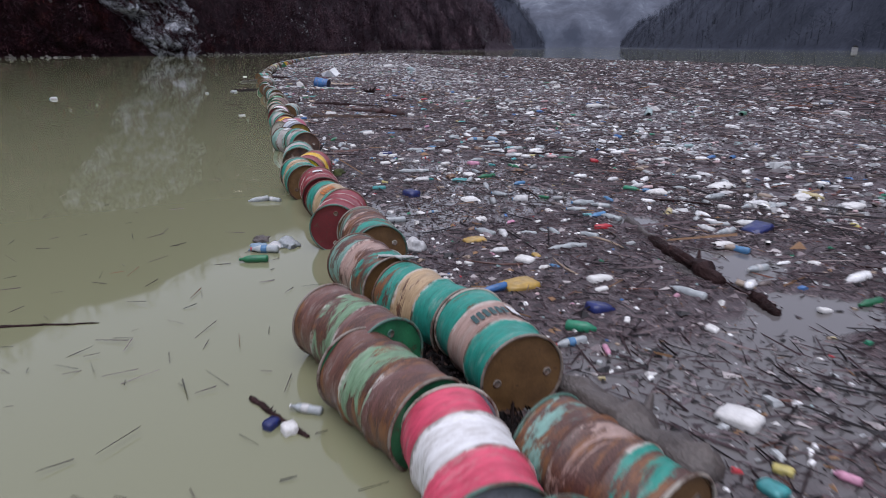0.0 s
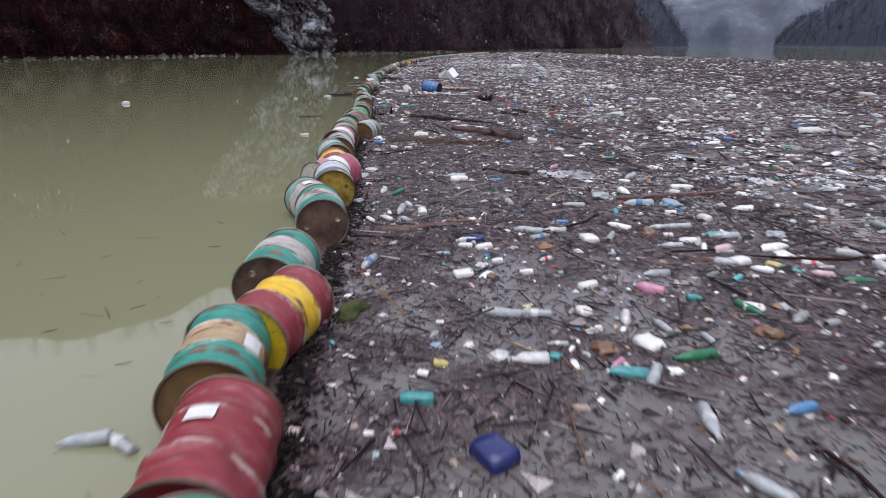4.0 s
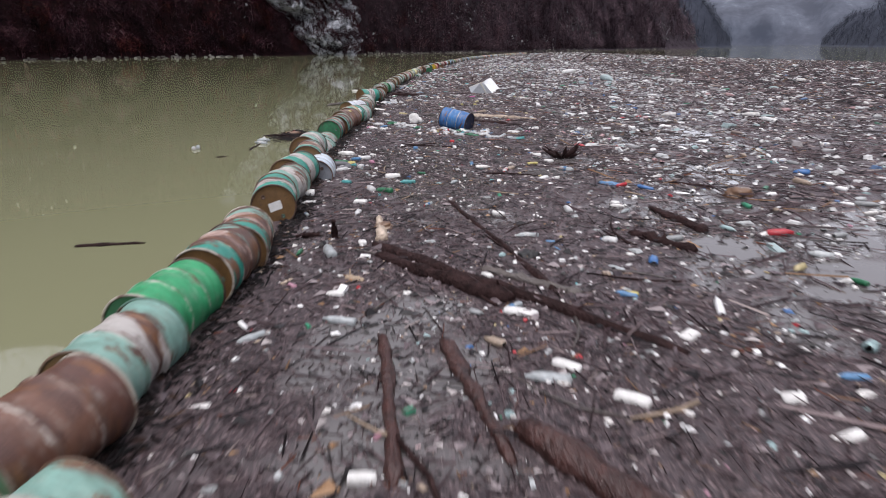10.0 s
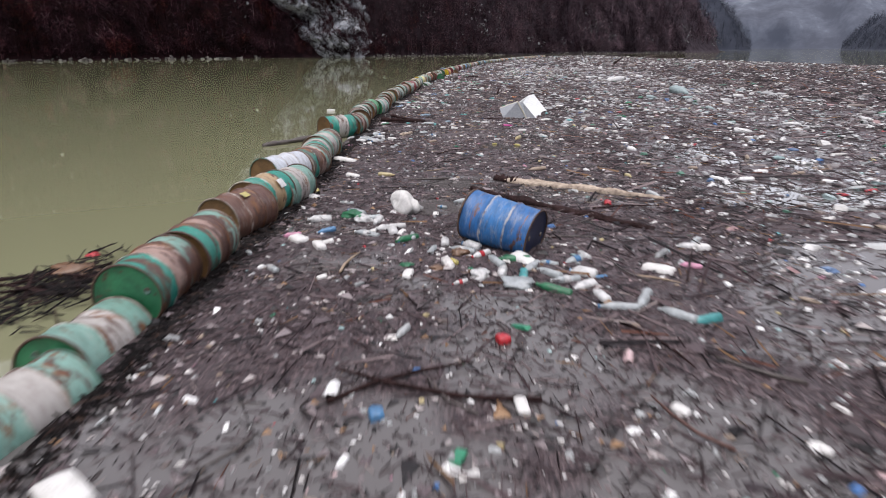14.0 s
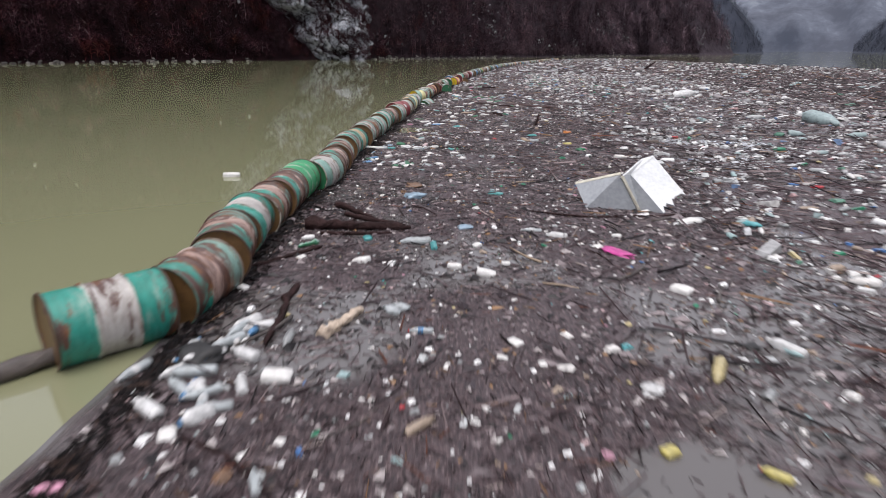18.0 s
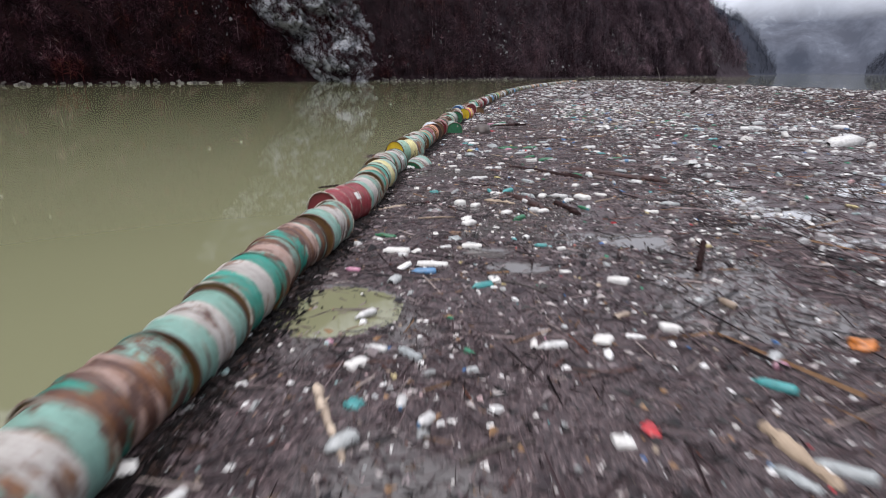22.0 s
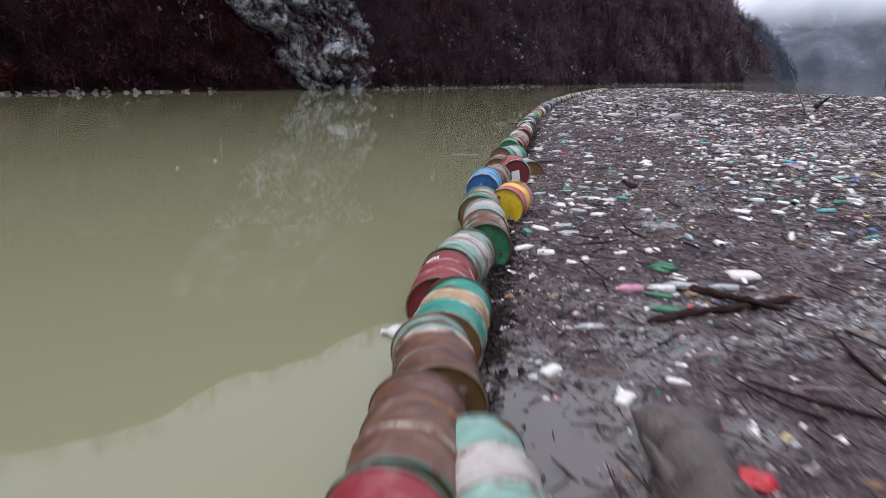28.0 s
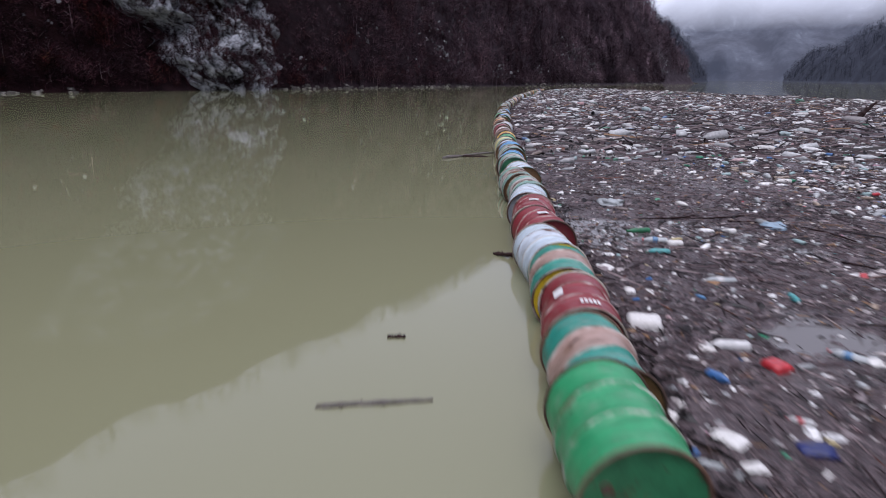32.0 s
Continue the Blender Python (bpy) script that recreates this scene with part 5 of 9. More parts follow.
log("branch", (-0.48, 95.33, 0), (-0.33, 95.33, 0), 0.02, 0.018, M_wood_dark, "stub of dark wood afloat on the river", 82, 0.02)
log("branch", (-0.14, 92.2, 0), (0.3, 92.24, 0), 0.012, 0.008, M_wood_dark, "thin dark twig afloat by the barrier", 83, 0.05)
rng = np.random.default_rng(77)
for k in range(90):
    y = rng.uniform(0, 118)
    x = float(line_x(y)) + rng.uniform(5.5, 16)
    a, ln, r = rng.uniform(0, math.pi), rng.uniform(0.5, 2.6), rng.uniform(0.015, 0.055)
    if pools(np.array(x), np.array(y)) > -0.2 or abs(x - 2.2) < 0.7 and abs(y - 38.5) < 1.2:
        continue
    log(("branch", "log")[r > 0.035], (x, y, 0), (x + ln * math.cos(a), y + ln * math.sin(a), 0), r, r * 0.6, (M_wood_dark, M_wood_grey, M_wood_red, M_wood_dark)[k % 4], ("dark wet branch adrift", "grey driftwood stick", "red-brown peeled branch", "black broken branch")[k % 4] + " among twigs and litter", 100 + k, 0.08, 7, 6)


# ---- litter that can be told apart ----
def bottle_kind(name, tone, cap, band, length, radius, label, pinch=False, seed=0):
    r, h = radius, length / 2
    prof = [(0.3 * r, -h), (0.85 * r, -h + 0.004), (r, -h + 0.02), (r * (0.9 if pinch else 1), -0.35 * h), (r, -0.2 * h), (r, 0.25 * h), (r * (0.92 if pinch else 0.99), 0.4 * h), (0.8 * r, 0.58 * h), (0.42 * r, 0.8 * h), (0.36 * r, 0.88 * h), (0.36 * r, 0.93 * h)]
    b = thing(name, pose(0, 0, -20), label, "bottle", "plastic bottles in the drift")
    part("body", mesh_of("body", *lathe(prof, 14, 0.25 * r, seed, True), None, True), M_plastic[tone], b)
    if cap:
        part("cap", mesh_of("cap", *lathe([(0.4 * r, 0.93 * h), (0.42 * r, 0.94 * h), (0.42 * r, 1.02 * h), (0.36 * r, 1.03 * h)], 12, cap=True)), M_plastic[cap], b, cap + " screw cap")
    if band:
        part("label", mesh_of("label", *lathe([(r * 1.01, -0.2 * h), (r * 1.015, 0.0), (r * 1.01, 0.22 * h)], 14), None, True), M_plastic[band], b, band + " wrap label")
    return b


KINDS = [
    bottle_kind("water_bottle", "clear", "blue", None, 0.3, 0.042, "crumpled clear plastic bottle with a blue cap", True, 1),
    bottle_kind("water_bottle", "clear", "white", "white", 0.28, 0.04, "clear plastic bottle with a white label", True, 2),
    bottle_kind("milk_bottle", "white", "white", None, 0.24, 0.045, "white opaque plastic bottle with white cap", False, 3),
    bottle_kind("water_bottle", "clear", None, None, 0.32, 0.045, "squashed clear plastic bottle without cap", True, 4),
    bottle_kind("drink_bottle", "green", "green", None, 0.3, 0.042, "green plastic drink bottle with green cap", True, 5),
    bottle_kind("yoghurt_bottle", "white", "red", "red", 0.22, 0.036, "white plastic bottle with a red cap and label", False, 6),
    bottle_kind("water_bottle", "clear", "red", "blue", 0.3, 0.042, "clear plastic bottle with a blue label", True, 7),
    bottle_kind("shampoo_bottle", "teal", "white", None, 0.25, 0.04, "teal tinted plastic bottle with white cap", False, 8),
    bottle_kind("detergent_bottle", "white", "blue", None, 0.2, 0.055, "stubby white plastic bottle with a blue cap", False, 9),
    bottle_kind("shampoo_bottle", "blue", "white", None, 0.24, 0.038, "blue plastic bottle adrift in the debris", False, 10),
    bottle_kind("detergent_bottle", "pink", "white", None, 0.26, 0.05, "pink plastic detergent bottle with white cap", False, 11),
    bottle_kind("yoghurt_bottle", "yellow", "red", None, 0.2, 0.035, "small yellow plastic bottle with red cap", False, 12),
]
USUAL = (0, 1, 2, 3, 0, 1, 2, 3, 2, 8, 5, 6, 4, 7, 9, 3, 2, 8)


def bottle(x, y, yaw, kind=0, size=1.0, z=0.025):
    return copy_thing(KINDS[kind], pose(x, y, z, random.uniform(-8, 8), random.uniform(-90, 90), yaw) @ Matrix.Scale(size, 4))


def slab(x, y, yaw, w, d, h, tone="foam", label="white foam slab with broken edges", name="foam_block", seed=0, category="foam", z=0.02, tilt=0):
    """A worn block with chipped, rounded edges."""
    rng = np.random.default_rng(seed)
    bm = bmesh.new()
    bmesh.ops.create_cube(bm, size=1)
    bmesh.ops.subdivide_edges(bm, edges=bm.edges[:], cuts=2, use_grid_fill=True)
    for v in bm.verts:
        k = sum(abs(c) > 0.49 for c in v.co)
        f = {1: 1.0, 2: 0.96, 3: 0.88}[max(k, 1)]
        v.co = Vector((v.co.x * w * f, v.co.y * d * f, v.co.z * h * (1 if k < 3 else 0.9))) + Vector(rng.normal(0, 0.022, 3)) * min(w, d)
    me = bpy.data.meshes.new(name)
    bm.to_mesh(me)
    bm.free()
    me.polygons.foreach_set("use_smooth", [True] * len(me.polygons))
    m = M_foam if tone == "foam" else M_plastic[tone] if tone in M_plastic else M_foam
    me.materials.append(m)
    ob = new(name, me)
    ob.matrix_basis = pose(x, y, z, tilt, 0, yaw)
    return tagged(ob, label, category)


def tray(x, y, yaw, w, d, h, m, label):
    """An open, shallow dish with a rolled lip."""
    o = thing("tray", pose(x, y, 0.015, 0, 0, yaw), label, "food tray")
    rings, vs, fs, sides = [(0.8, 0), (0.96, h), (1.04, h), (1.04, h - 0.006), (0.9, 0.006), (0.78, 0.008)], [], [], 28
    for s, z in rings:
        for k in range(sides):
            a = 2 * math.pi * k / sides
            e = lambda c: math.copysign(abs(c) ** 0.35, c)
            vs.append((s * w / 2 * e(math.cos(a)), s * d / 2 * e(math.sin(a)), h - z))
    for i in range(len(rings) - 1):
        fs += [(i * sides + k, i * sides + (k + 1) % sides, (i + 1) * sides + (k + 1) % sides, (i + 1) * sides + k) for k in range(sides)]
    fs.append(tuple(range(sides)))
    part("dish", mesh_of("dish", vs, fs, None, False), m, o)
    return o


def crumpled(name, x, y, size, m, label, category, seed, flat=0.6, z=0.0, stretch=(1, 1)):
    """A bag or rag: a ball of folds."""
    bm = bmesh.new()
    bmesh.ops.create_icosphere(bm, subdivisions=3, radius=1)
    for v in bm.verts:
        c = v.co
        f = 0.72 + 0.45 * noise.noise(c * 1.7 + Vector((seed * 3.1, 0, 0))) + 0.28 * abs(noise.noise(c * 4.3 + Vector((0, seed * 2.3, 0))))
        v.co = Vector((c.x * f * size * stretch[0], c.y * f * size * stretch[1], max(c.z, -0.35) * f * size * flat))
    me = bpy.data.meshes.new(name)
    bm.to_mesh(me)
    bm.free()
    me.polygons.foreach_set("use_smooth", [True] * len(me.polygons))
    me.materials.append(m)
    ob = new(name, me)
    ob.matrix_basis = pose(x, y, z + 0.3 * size * flat, 0, 0, seed * 37)
    return tagged(ob, label, category)


random.seed(4)
# by the first drums and in the clear water
bottle(-0.36, 7.12, 75, 6, 1.1, 0.04)
crumpled("bag", -0.1, 7.34, 0.17, M_plastic["clear"], "crumpled clear plastic sheet afloat", "bag", 61, 0.4, stretch=(1.3, 0.9))
crumpled("bag", -0.42, 7.24, 0.15, M_plastic["pale_blue"], "crumpled blue and white plastic bag afloat", "bag", 62, 0.4, stretch=(1.2, 0.8))
crumpled("bag", -0.24, 7.3, 0.12, M_plastic["white"], "crumpled white plastic scrap afloat", "bag", 63, 0.4)
bottle(-0.47, 6.8, 80, 4, 1.05, 0.035)
bottle(-0.52, 9.75, 95, 3)
bottle(-0.3, 9.72, 60, 1)
crumpled("rag", -0.42, 7.6, 0.13, M_wood_grey, "dark sodden rag afloat", "rag", 2, 0.4)
slab(-0.13, 3.42, 20, 0.09, 0.09, 0.07, label="small white foam cube afloat", seed=1)
slab(-0.24, 3.5, 50, 0.1, 0.07, 0.06, "navy", "dark plastic lump afloat", "plastic_lump", 2, "plastic")
bottle(-0.02, 3.62, 60, 1, 0.8)
bottle(-10.4, 32.8, 80, 8, 1.6)
slab(-2.98, 53.97, 5, 0.3, 0.12, 0.1, label="white foam block floating in clear water", seed=3)
slab(-1.49, 22.95, 15, 0.22, 0.1, 0.04, label="pale flat scrap on the water", seed=4)
bottle(-0.62, 81.05, 85, 2, 1.7)
crumpled("bag", -2.18, 37.16, 0.2, M_plastic["brown"], "brown and red plastic bag snagged on twigs", "bag", 5, 0.4, stretch=(1.6, 1))
crumpled("rag", -2.29, 37.67, 0.09, M_plastic["red"], "dull red rag caught in twigs", "rag", 6, 0.35)
bottle(-2.66, 35.93, 60, 3, 1.2)
bottle(-2.59, 35.51, 75, 1, 1.2)
bottle(-2.74, 36.30, 20, 2, 0.9)
bottle(-3.91, 34.69, 30, 2, 1.0)
bottle(-3.88, 34.86, 25, 3, 1.0)
# drift before the first break
crumpled("bag", 1.32, 6.75, 0.16, M_plastic["white"], "knotted white plastic bag beside the drums", "bag", 3, 0.9)
slab(1.2, 6.92, 0, 0.1, 0.08, 0.08, "navy", "dark blue bottle cap lump", "plastic_lump", 8, "plastic")
slab(2.12, 6.9, 10, 0.28, 0.16, 0.05, "sponge", "ochre yellow sponge slab", "sponge", 5, "sponge")
slab(2.12, 5.35, 10, 0.36, 0.26, 0.08, "sponge", "large ochre yellow sponge chunk", "sponge", 6, "sponge")
bottle(2.28, 6.43, 85, 2, 0.9)
bottle(2.35, 7.2, 30, 0, 1.1)
bottle(2.55, 7.05, 170, 2, 1.1)
bottle(1.3, 8.05, 88, 0, 1.2)
slab(1.42, 10.1, 85, 0.08, 0.22, 0.08, "teal", "bright cyan plastic bottle", "canister", 7, "canister")
tray(2.66, 8.95, 10, 0.24, 0.2, 0.04, M_foam, "white square foam food tray")
slab(1.85, 9.5, 30, 0.2, 0.24, 0.14, "navy", "dark blue and black plastic box", "plastic_box", 9, "box")
slab(2.45, 6.06, 40, 0.16, 0.2, 0.07, label="creamy foam lump among twigs", seed=10)
bottle(3.6, 11.9, 60, 10, 1.1)
bottle(3.46, 10.58, 100, 4, 1.15)
bottle(2.14, 11.42, 88, 3, 1.1)
bottle(2.42, 11.4, 92, 1, 1.1)
crumpled("moss_clump", 0.86, 11.5, 0.17, surface("dark_moss", (0.012, 0.018, 0.004), (0.07, 0.08, 0.015), 12, 0.9, 1), "clump of dark green moss on driftwood", "moss", 4, 0.6, stretch=(0.7, 1.4))
crumpled("bag", 0.6, 11.35, 0.11, M_plastic["pink"], "small pale pink plastic bag by the drums", "bag", 8)
slab(3.05, 12.02, 30, 0.2, 0.09, 0.07, label="white foam bar among twigs", seed=11)
slab(2.1, 13.6, 90, 0.09, 0.24, 0.08, "navy", "dark blue plastic strip", "plastic_lump", 12, "plastic")
bottle(2.0, 13.5, 95, 2)
bottle(2.8, 13.88, 70, 3, 1.2)
bottle(3.1, 13.85, 80, 1, 1.2)
slab(2.1, 13.52, 100, 0.1, 0.22, 0.08, "navy", "navy blue plastic can", "canister", 13, "canister")
slab(3.46, 13.5, 5, 0.18, 0.22, 0.08, label="creamy white foam lump", seed=14)
slab(3.98, 14.0, 40, 0.12, 0.3, 0.06, label="white foam strip among twigs", seed=15)
slab(5.7, 16.2, 80, 0.14, 0.34, 0.07, label="white foam slab with a dented side", seed=16)
bottle(1.13, 16.08, 150, 4, 1.1)
bottle(0.9, 16.2, 165, 2)
bottle(1.2, 14.95, 170, 3, 1.2)
bottle(1.3, 15.3, 20, 2, 0.9)
bottle(1.02, 14.55, 40, 2, 0.9)
bottle(2.1, 17.3, 85, 3, 1.2)
log("plank", (4.4, 15.5, 0.01), (6.6, 15.9, 0.01), 0.04, 0.03, M_wood_red, "long red-brown wet plank", 55, 0.02, 6)
bottle(-0.28, 27.09, 160, 3, 1.5, 0.05)
slab(-0.18, 26.67, 150, 0.1, 0.34, 0.08, "blue", "blue and yellow drink carton beside a drum", "carton", 41, "carton")
slab(-0.17, 26.54, 150, 0.1, 0.16, 0.07, label="pale cream foam scrap beside a drum", seed=42)
bottle(-0.42, 28.51, 140, 2, 1.3, 0.04)
slab(-0.22, 30.02, 20, 0.16, 0.16, 0.14, label="rounded white foam float by the drums", seed=43)
bottle(0.62, 27.16, 20, 3, 1.4)
bottle(0.71, 28.87, 170, 2, 0.9)
bottle(0.93, 30.27, 60, 4, 1.2)
bottle(0.71, 30.39, 30, 2, 1.2)
# by the second break and on to the blue drum
tray(1.55, 22.62, 5, 0.36, 0.27, 0.07, M_foam, "white foam food tray turned upside down")
slab(2.62, 25.45, 65, 0.12, 0.3, 0.06, label="white foam board by a trunk", seed=17)
slab(3.2, 24.05, 60, 0.1, 0.24, 0.07, label="white foam bar among twigs", seed=18)
slab(2.85, 24.5, 55, 0.09, 0.22, 0.06, label="white foam rod by a trunk", seed=19)
crumpled("bag", 4.72, 30.8, 0.14, M_plastic["blue"], "crumpled blue plastic bag", "bag", 9, 0.35, stretch=(1.5, 0.8))
slab(3.28, 22.95, 80, 0.05, 0.1, 0.05, "yellow", "small yellow plastic scrap", "plastic_lump", 20, "plastic")
crumpled("bag", 0.5, 22.05, 0.14, M_foam, "white torn bag beside a drum", "bag", 10, 0.5)
bottle(0.6, 21.72, 140, 2, 0.8)
tyre = thing("tyre", pose(-0.18, 32.39, 0.005, 5, 0, 0) @ Matrix.Scale(0.85, 4), "half-sunken grey rubber tyre", "tyre")
part("tread", mesh_of("tread", *[(lambda v: ([(a, c, b) for a, b, c in v[0]], v[1]))(ring(0.24, 0.08, 0, 36, 10))][0], None, True), surface("wet_grey_rubber", (0.05, 0.05, 0.055), (0.12, 0.12, 0.13), 5, 0.45), tyre)
bottle(0.42, 32.85, 25, 10, 0.9)
bottle(0.05, 33.2, 60, 9)
bottle(0.2, 33.3, 110, 2, 1.3)
bottle(-0.05, 32.0, 140, 2, 1.2)
slab(-0.2, 32.9, 70, 0.12, 0.3, 0.07, "green", "green plastic sheet piece", "plastic_lump", 23, "plastic")
crumpled("bag", 0.95, 39.65, 0.26, M_foam, "large white torn plastic sack", "sack", 11, 0.9, stretch=(0.8, 1.1))
slab(0.13, 38.0, 30, 0.1, 0.24, 0.09, label="white foam lump among twigs", seed=24)
bottle(0.08, 38.62, 120, 9, 1.0)
bottle(-0.12, 39.15, 120, 2, 1.3)
for k, (bx, by, kd) in enumerate(((1.55, 38.2, 2), (1.75, 37.9, 1), (1.95, 37.75, 5), (2.1, 37.55, 3), (2.3, 37.6, 4), (2.45, 37.35, 0), (2.6, 37.2, 3), (2.75, 37.0, 1), (2.35, 37.1, 7), (2.6, 36.75, 4), (2.9, 36.85, 2), (3.0, 36.6, 2), (3.1, 36.35, 0), (3.35, 36.5, 3),
                                  (3.55, 36.2, 3), (3.75, 36.1, 7), (2.15, 37.2, 2), (1.85, 38.05, 8), (2.95, 37.6, 6), (3.05, 37.75, 2), (4.3, 38.1, 2), (4.45, 38.3, 1), (0.35, 39.3, 4), (0.5, 39.2, 3), (0.65, 39.1, 2), (0.3, 39.55, 0), (0.8, 38.75, 2), (0.9, 38.6, 8), (0.6, 38.5, 1), (1.1, 38.3, 4))):
    bottle(bx, by, k * 67 % 180, kd, 1.15)
slab(2.06, 35.7, 20, 0.1, 0.1, 0.07, "red", "small red plastic cup", "cup", 25, "cup")
slab(1.22, 34.65, 20, 0.09, 0.09, 0.08, "blue", "small blue plastic lid", "lid", 26, "lid")
slab(3.85, 33.52, 15, 0.16, 0.16, 0.13, label="round white plastic tub", seed=27, name="tub", category="tub")
slab(3.65, 32.63, 110, 0.08, 0.22, 0.07, "yellow", "yellow plastic bottle half sunk", "canister", 28, "canister")
bottle(2.44, 32.6, 175, 9)
bottle(3.05, 31.95, 160, 5, 1.2)
# the broken refrigerator
fr = thing("refrigerator", pose(3.75, 52.0, 0), "broken white refrigerator cabinet half sunk in the debris", "refrigerator")


def board(o, u, v, thick):
    o, u, v = Vector(o), Vector(u), Vector(v)
    w = u.cross(v).normalized() * thick
    return [tuple(q) for q in (o, o + u, o + u + v, o + v, o + w, o + u + w, o + u + v + w, o + v + w)], [(3, 2, 1, 0), (4, 5, 6, 7), (0, 1, 5, 4), (1, 2, 6, 5), (2, 3, 7, 6), (3, 0, 4, 7)]


def plate(corners, thick, teeth=0):
    """A flat sheet of some thickness between corners; the last of its edges may be broken into teeth."""
    c = [Vector(q) for q in corners]
    rnd = random.Random(5)
    rim = c[:]
    for k in range(1, teeth):
        q = c[-1].lerp(c[0], k / teeth)
        rim.append(q + (c[1] - c[0]) * rnd.uniform(-0.02, 0.11))
    w = (c[1] - c[0]).cross(c[2] - c[1]).normalized() * thick
    n = len(rim)
    return [tuple(q) for q in rim] + [tuple(q + w) for q in rim], [tuple(range(n))[::-1], tuple(range(n, 2 * n))] + [(k, (k + 1) % n, n + (k + 1) % n, n + k) for k in range(n)]


# Shade painted as grey on the faces that turn from the light.
M_panel_shaded = surface("panel_shaded_grey", (0.3, 0.32, 0.34), (0.42, 0.44, 0.46), 2, 0.5, 0.1, 20)
M_edge = surface("yellowed_foam", (0.42, 0.39, 0.3), (0.66, 0.63, 0.53), 9, 0.8, 0.6)
part("front_panel", mesh_of("panel", *plate([(0.35, -0.53, 0.03), (-0.07, -0.13, 0.52), (0.31, 0.1, 0.75), (0.73, -0.25, 0.24)], 0.03, 13)), M_fridge, fr, "white enamelled panel with a torn edge")
part("side_panel", mesh_of("panel", *plate([(0.07, -0.29, 0.0), (-0.2, -0.26, 0.5), (-0.085, -0.14, 0.515), (0.345, -0.535, 0.02)], -0.025)), M_panel_shaded, fr, "side panel, shade painted in as grey")
part("inner_panel", mesh_of("panel", *plate([(-0.65, -0.21, 0.0), (-0.74, 0.24, 0.26), (-0.22, -0.26, 0.5), (0.06, -0.29, 0.0)], -0.03)), M_panel_shaded, fr, "inner liner panel, shade painted in as grey")
part("edge_strip", mesh_of("strip", *plate([(0.06, -0.33, 0.01), (-0.23, -0.3, 0.51), (-0.185, -0.29, 0.515), (0.1, -0.35, 0.01)], 0.02)), M_edge, fr, "yellowed foam edge")
part("top_edge", mesh_of("strip", *plate([(-0.76, 0.24, 0.26), (-0.22, -0.26, 0.51), (-0.2, -0.19, 0.53), (-0.74, 0.31, 0.28)], 0.02)), M_edge, fr, "yellowed foam edge along the top")
part("back_panel", mesh_of("panel", *plate([(-0.07, -0.13, 0.5), (-0.24, -0.28, 0.48), (0.14, 0.06, 0.7), (0.3, 0.1, 0.735)], -0.03)), M_fridge, fr, "white top rim")
# on past the refrigerator
crumpled("rag", 3.05, 49.7, 0.2, M_plastic["magenta"], "magenta cloth scrap spread over twigs", "rag", 13, 0.25, stretch=(1.7, 0.7))
bottle(1.78, 52.6, 80, 7, 1.2)
slab(0.13, 50.1, 20, 0.1, 0.13, 0.05, "teal", "bright cyan plastic box", "plastic_box", 29, "box")
bottle(0.72, 50.0, 88, 3, 1.2)
bottle(0.95, 49.85, 10, 7, 1.0)
log("branch", (-0.62, 49.7, 0.03), (-0.42, 49.9, 0.03), 0.025, 0.035, M_plastic["green"], "bright green plastic pipe", 60, 0.02, 8)
bottle(2.45, 50.3, 85, 2, 1.1)
for k in range(26):
    bottle(-1.15 + 0.05 * (k % 9) + random.uniform(0, 0.7), 46.2 + 0.05 * k + random.uniform(-0.25, 0.25), random.uniform(0, 180), (2, 3, 1, 2, 8, 0, 9, 2)[k % 8], random.uniform(0.8, 1.2), 0.035)
slab(-0.93, 57.36, -105, 0.1, 0.69, 0.05, label="long pale foam plank by the drums", seed=31, z=0.045)
bottle(-0.66, 55.9, 130, 9, 1.1)
log("pipe", (-0.8, 55.42, 0.02), (-0.58, 55.66, 0.02), 0.024, 0.024, M_plastic["blue"], "blue plastic pipe piece", 61, 0.01, 8)
bottle(0.12, 55.3, 20, 4, 1.4)
bottle(-0.1, 55.35, 170, 2, 1.4)
bottle(-0.27, 63.68, 70, 4, 1.0)
slab(0.45, 62.46, 85, 0.12, 0.36, 0.06, label="flat pale foam board in a pool", seed=32)
slab(0.68, 65.9, 40, 0.16, 0.14, 0.12, label="white plastic tub among twigs", seed=33, name="tub", category="tub")
slab(0.85, 64.5, 140, 0.12, 0.22, 0.09, label="white foam lump among twigs", seed=34)
slab(0.9, 63.25, 88, 0.1, 0.26, 0.07, label="white foam bar among twigs", seed=35)
bottle(1.6, 64.85, 150, 4, 1.1)
bottle(1.82, 73.95, 60, 4, 1.3)
bottle(2.0, 73.9, 120, 4, 1.2)
bottle(2.55, 74.05, 95, 4, 1.2)
slab(0.73, 75.92, 85, 0.24, 0.3, 0.08, label="white broken foam box lid", seed=36)
bottle(0.97, 73.4, 175, 9, 1.4)
bottle(0.78, 73.2, 30, 11, 1.2)
bottle(3.07, 73.7, 15, 9, 1.3)
bottle(2.35, 73.2, 85, 5, 1.3)
slab(1.69, 95.45, 80, 0.22, 0.26, 0.15, label="white plastic jerry can", seed=37, name="jerry_can", category="jerry can")
slab(2.36, 94.62, 10, 0.16, 0.16, 0.07, "red", "round red and white lid", "lid", 38, "lid")
bottle(2.18, 94.98, 75, 2, 1.3)
bottle(1.88, 82.4, 80, 2, 1.3)
bottle(1.82, 81.75, 85, 4, 1.3)
slab(0.83, 83.7, 80, 0.14, 0.22, 0.08, label="oval white foam lump", seed=39)
crumpled("bag", 2.05, 90.1, 0.2, M_plastic["brown"], "tan plastic sack scrap", "bag", 15, 0.25)
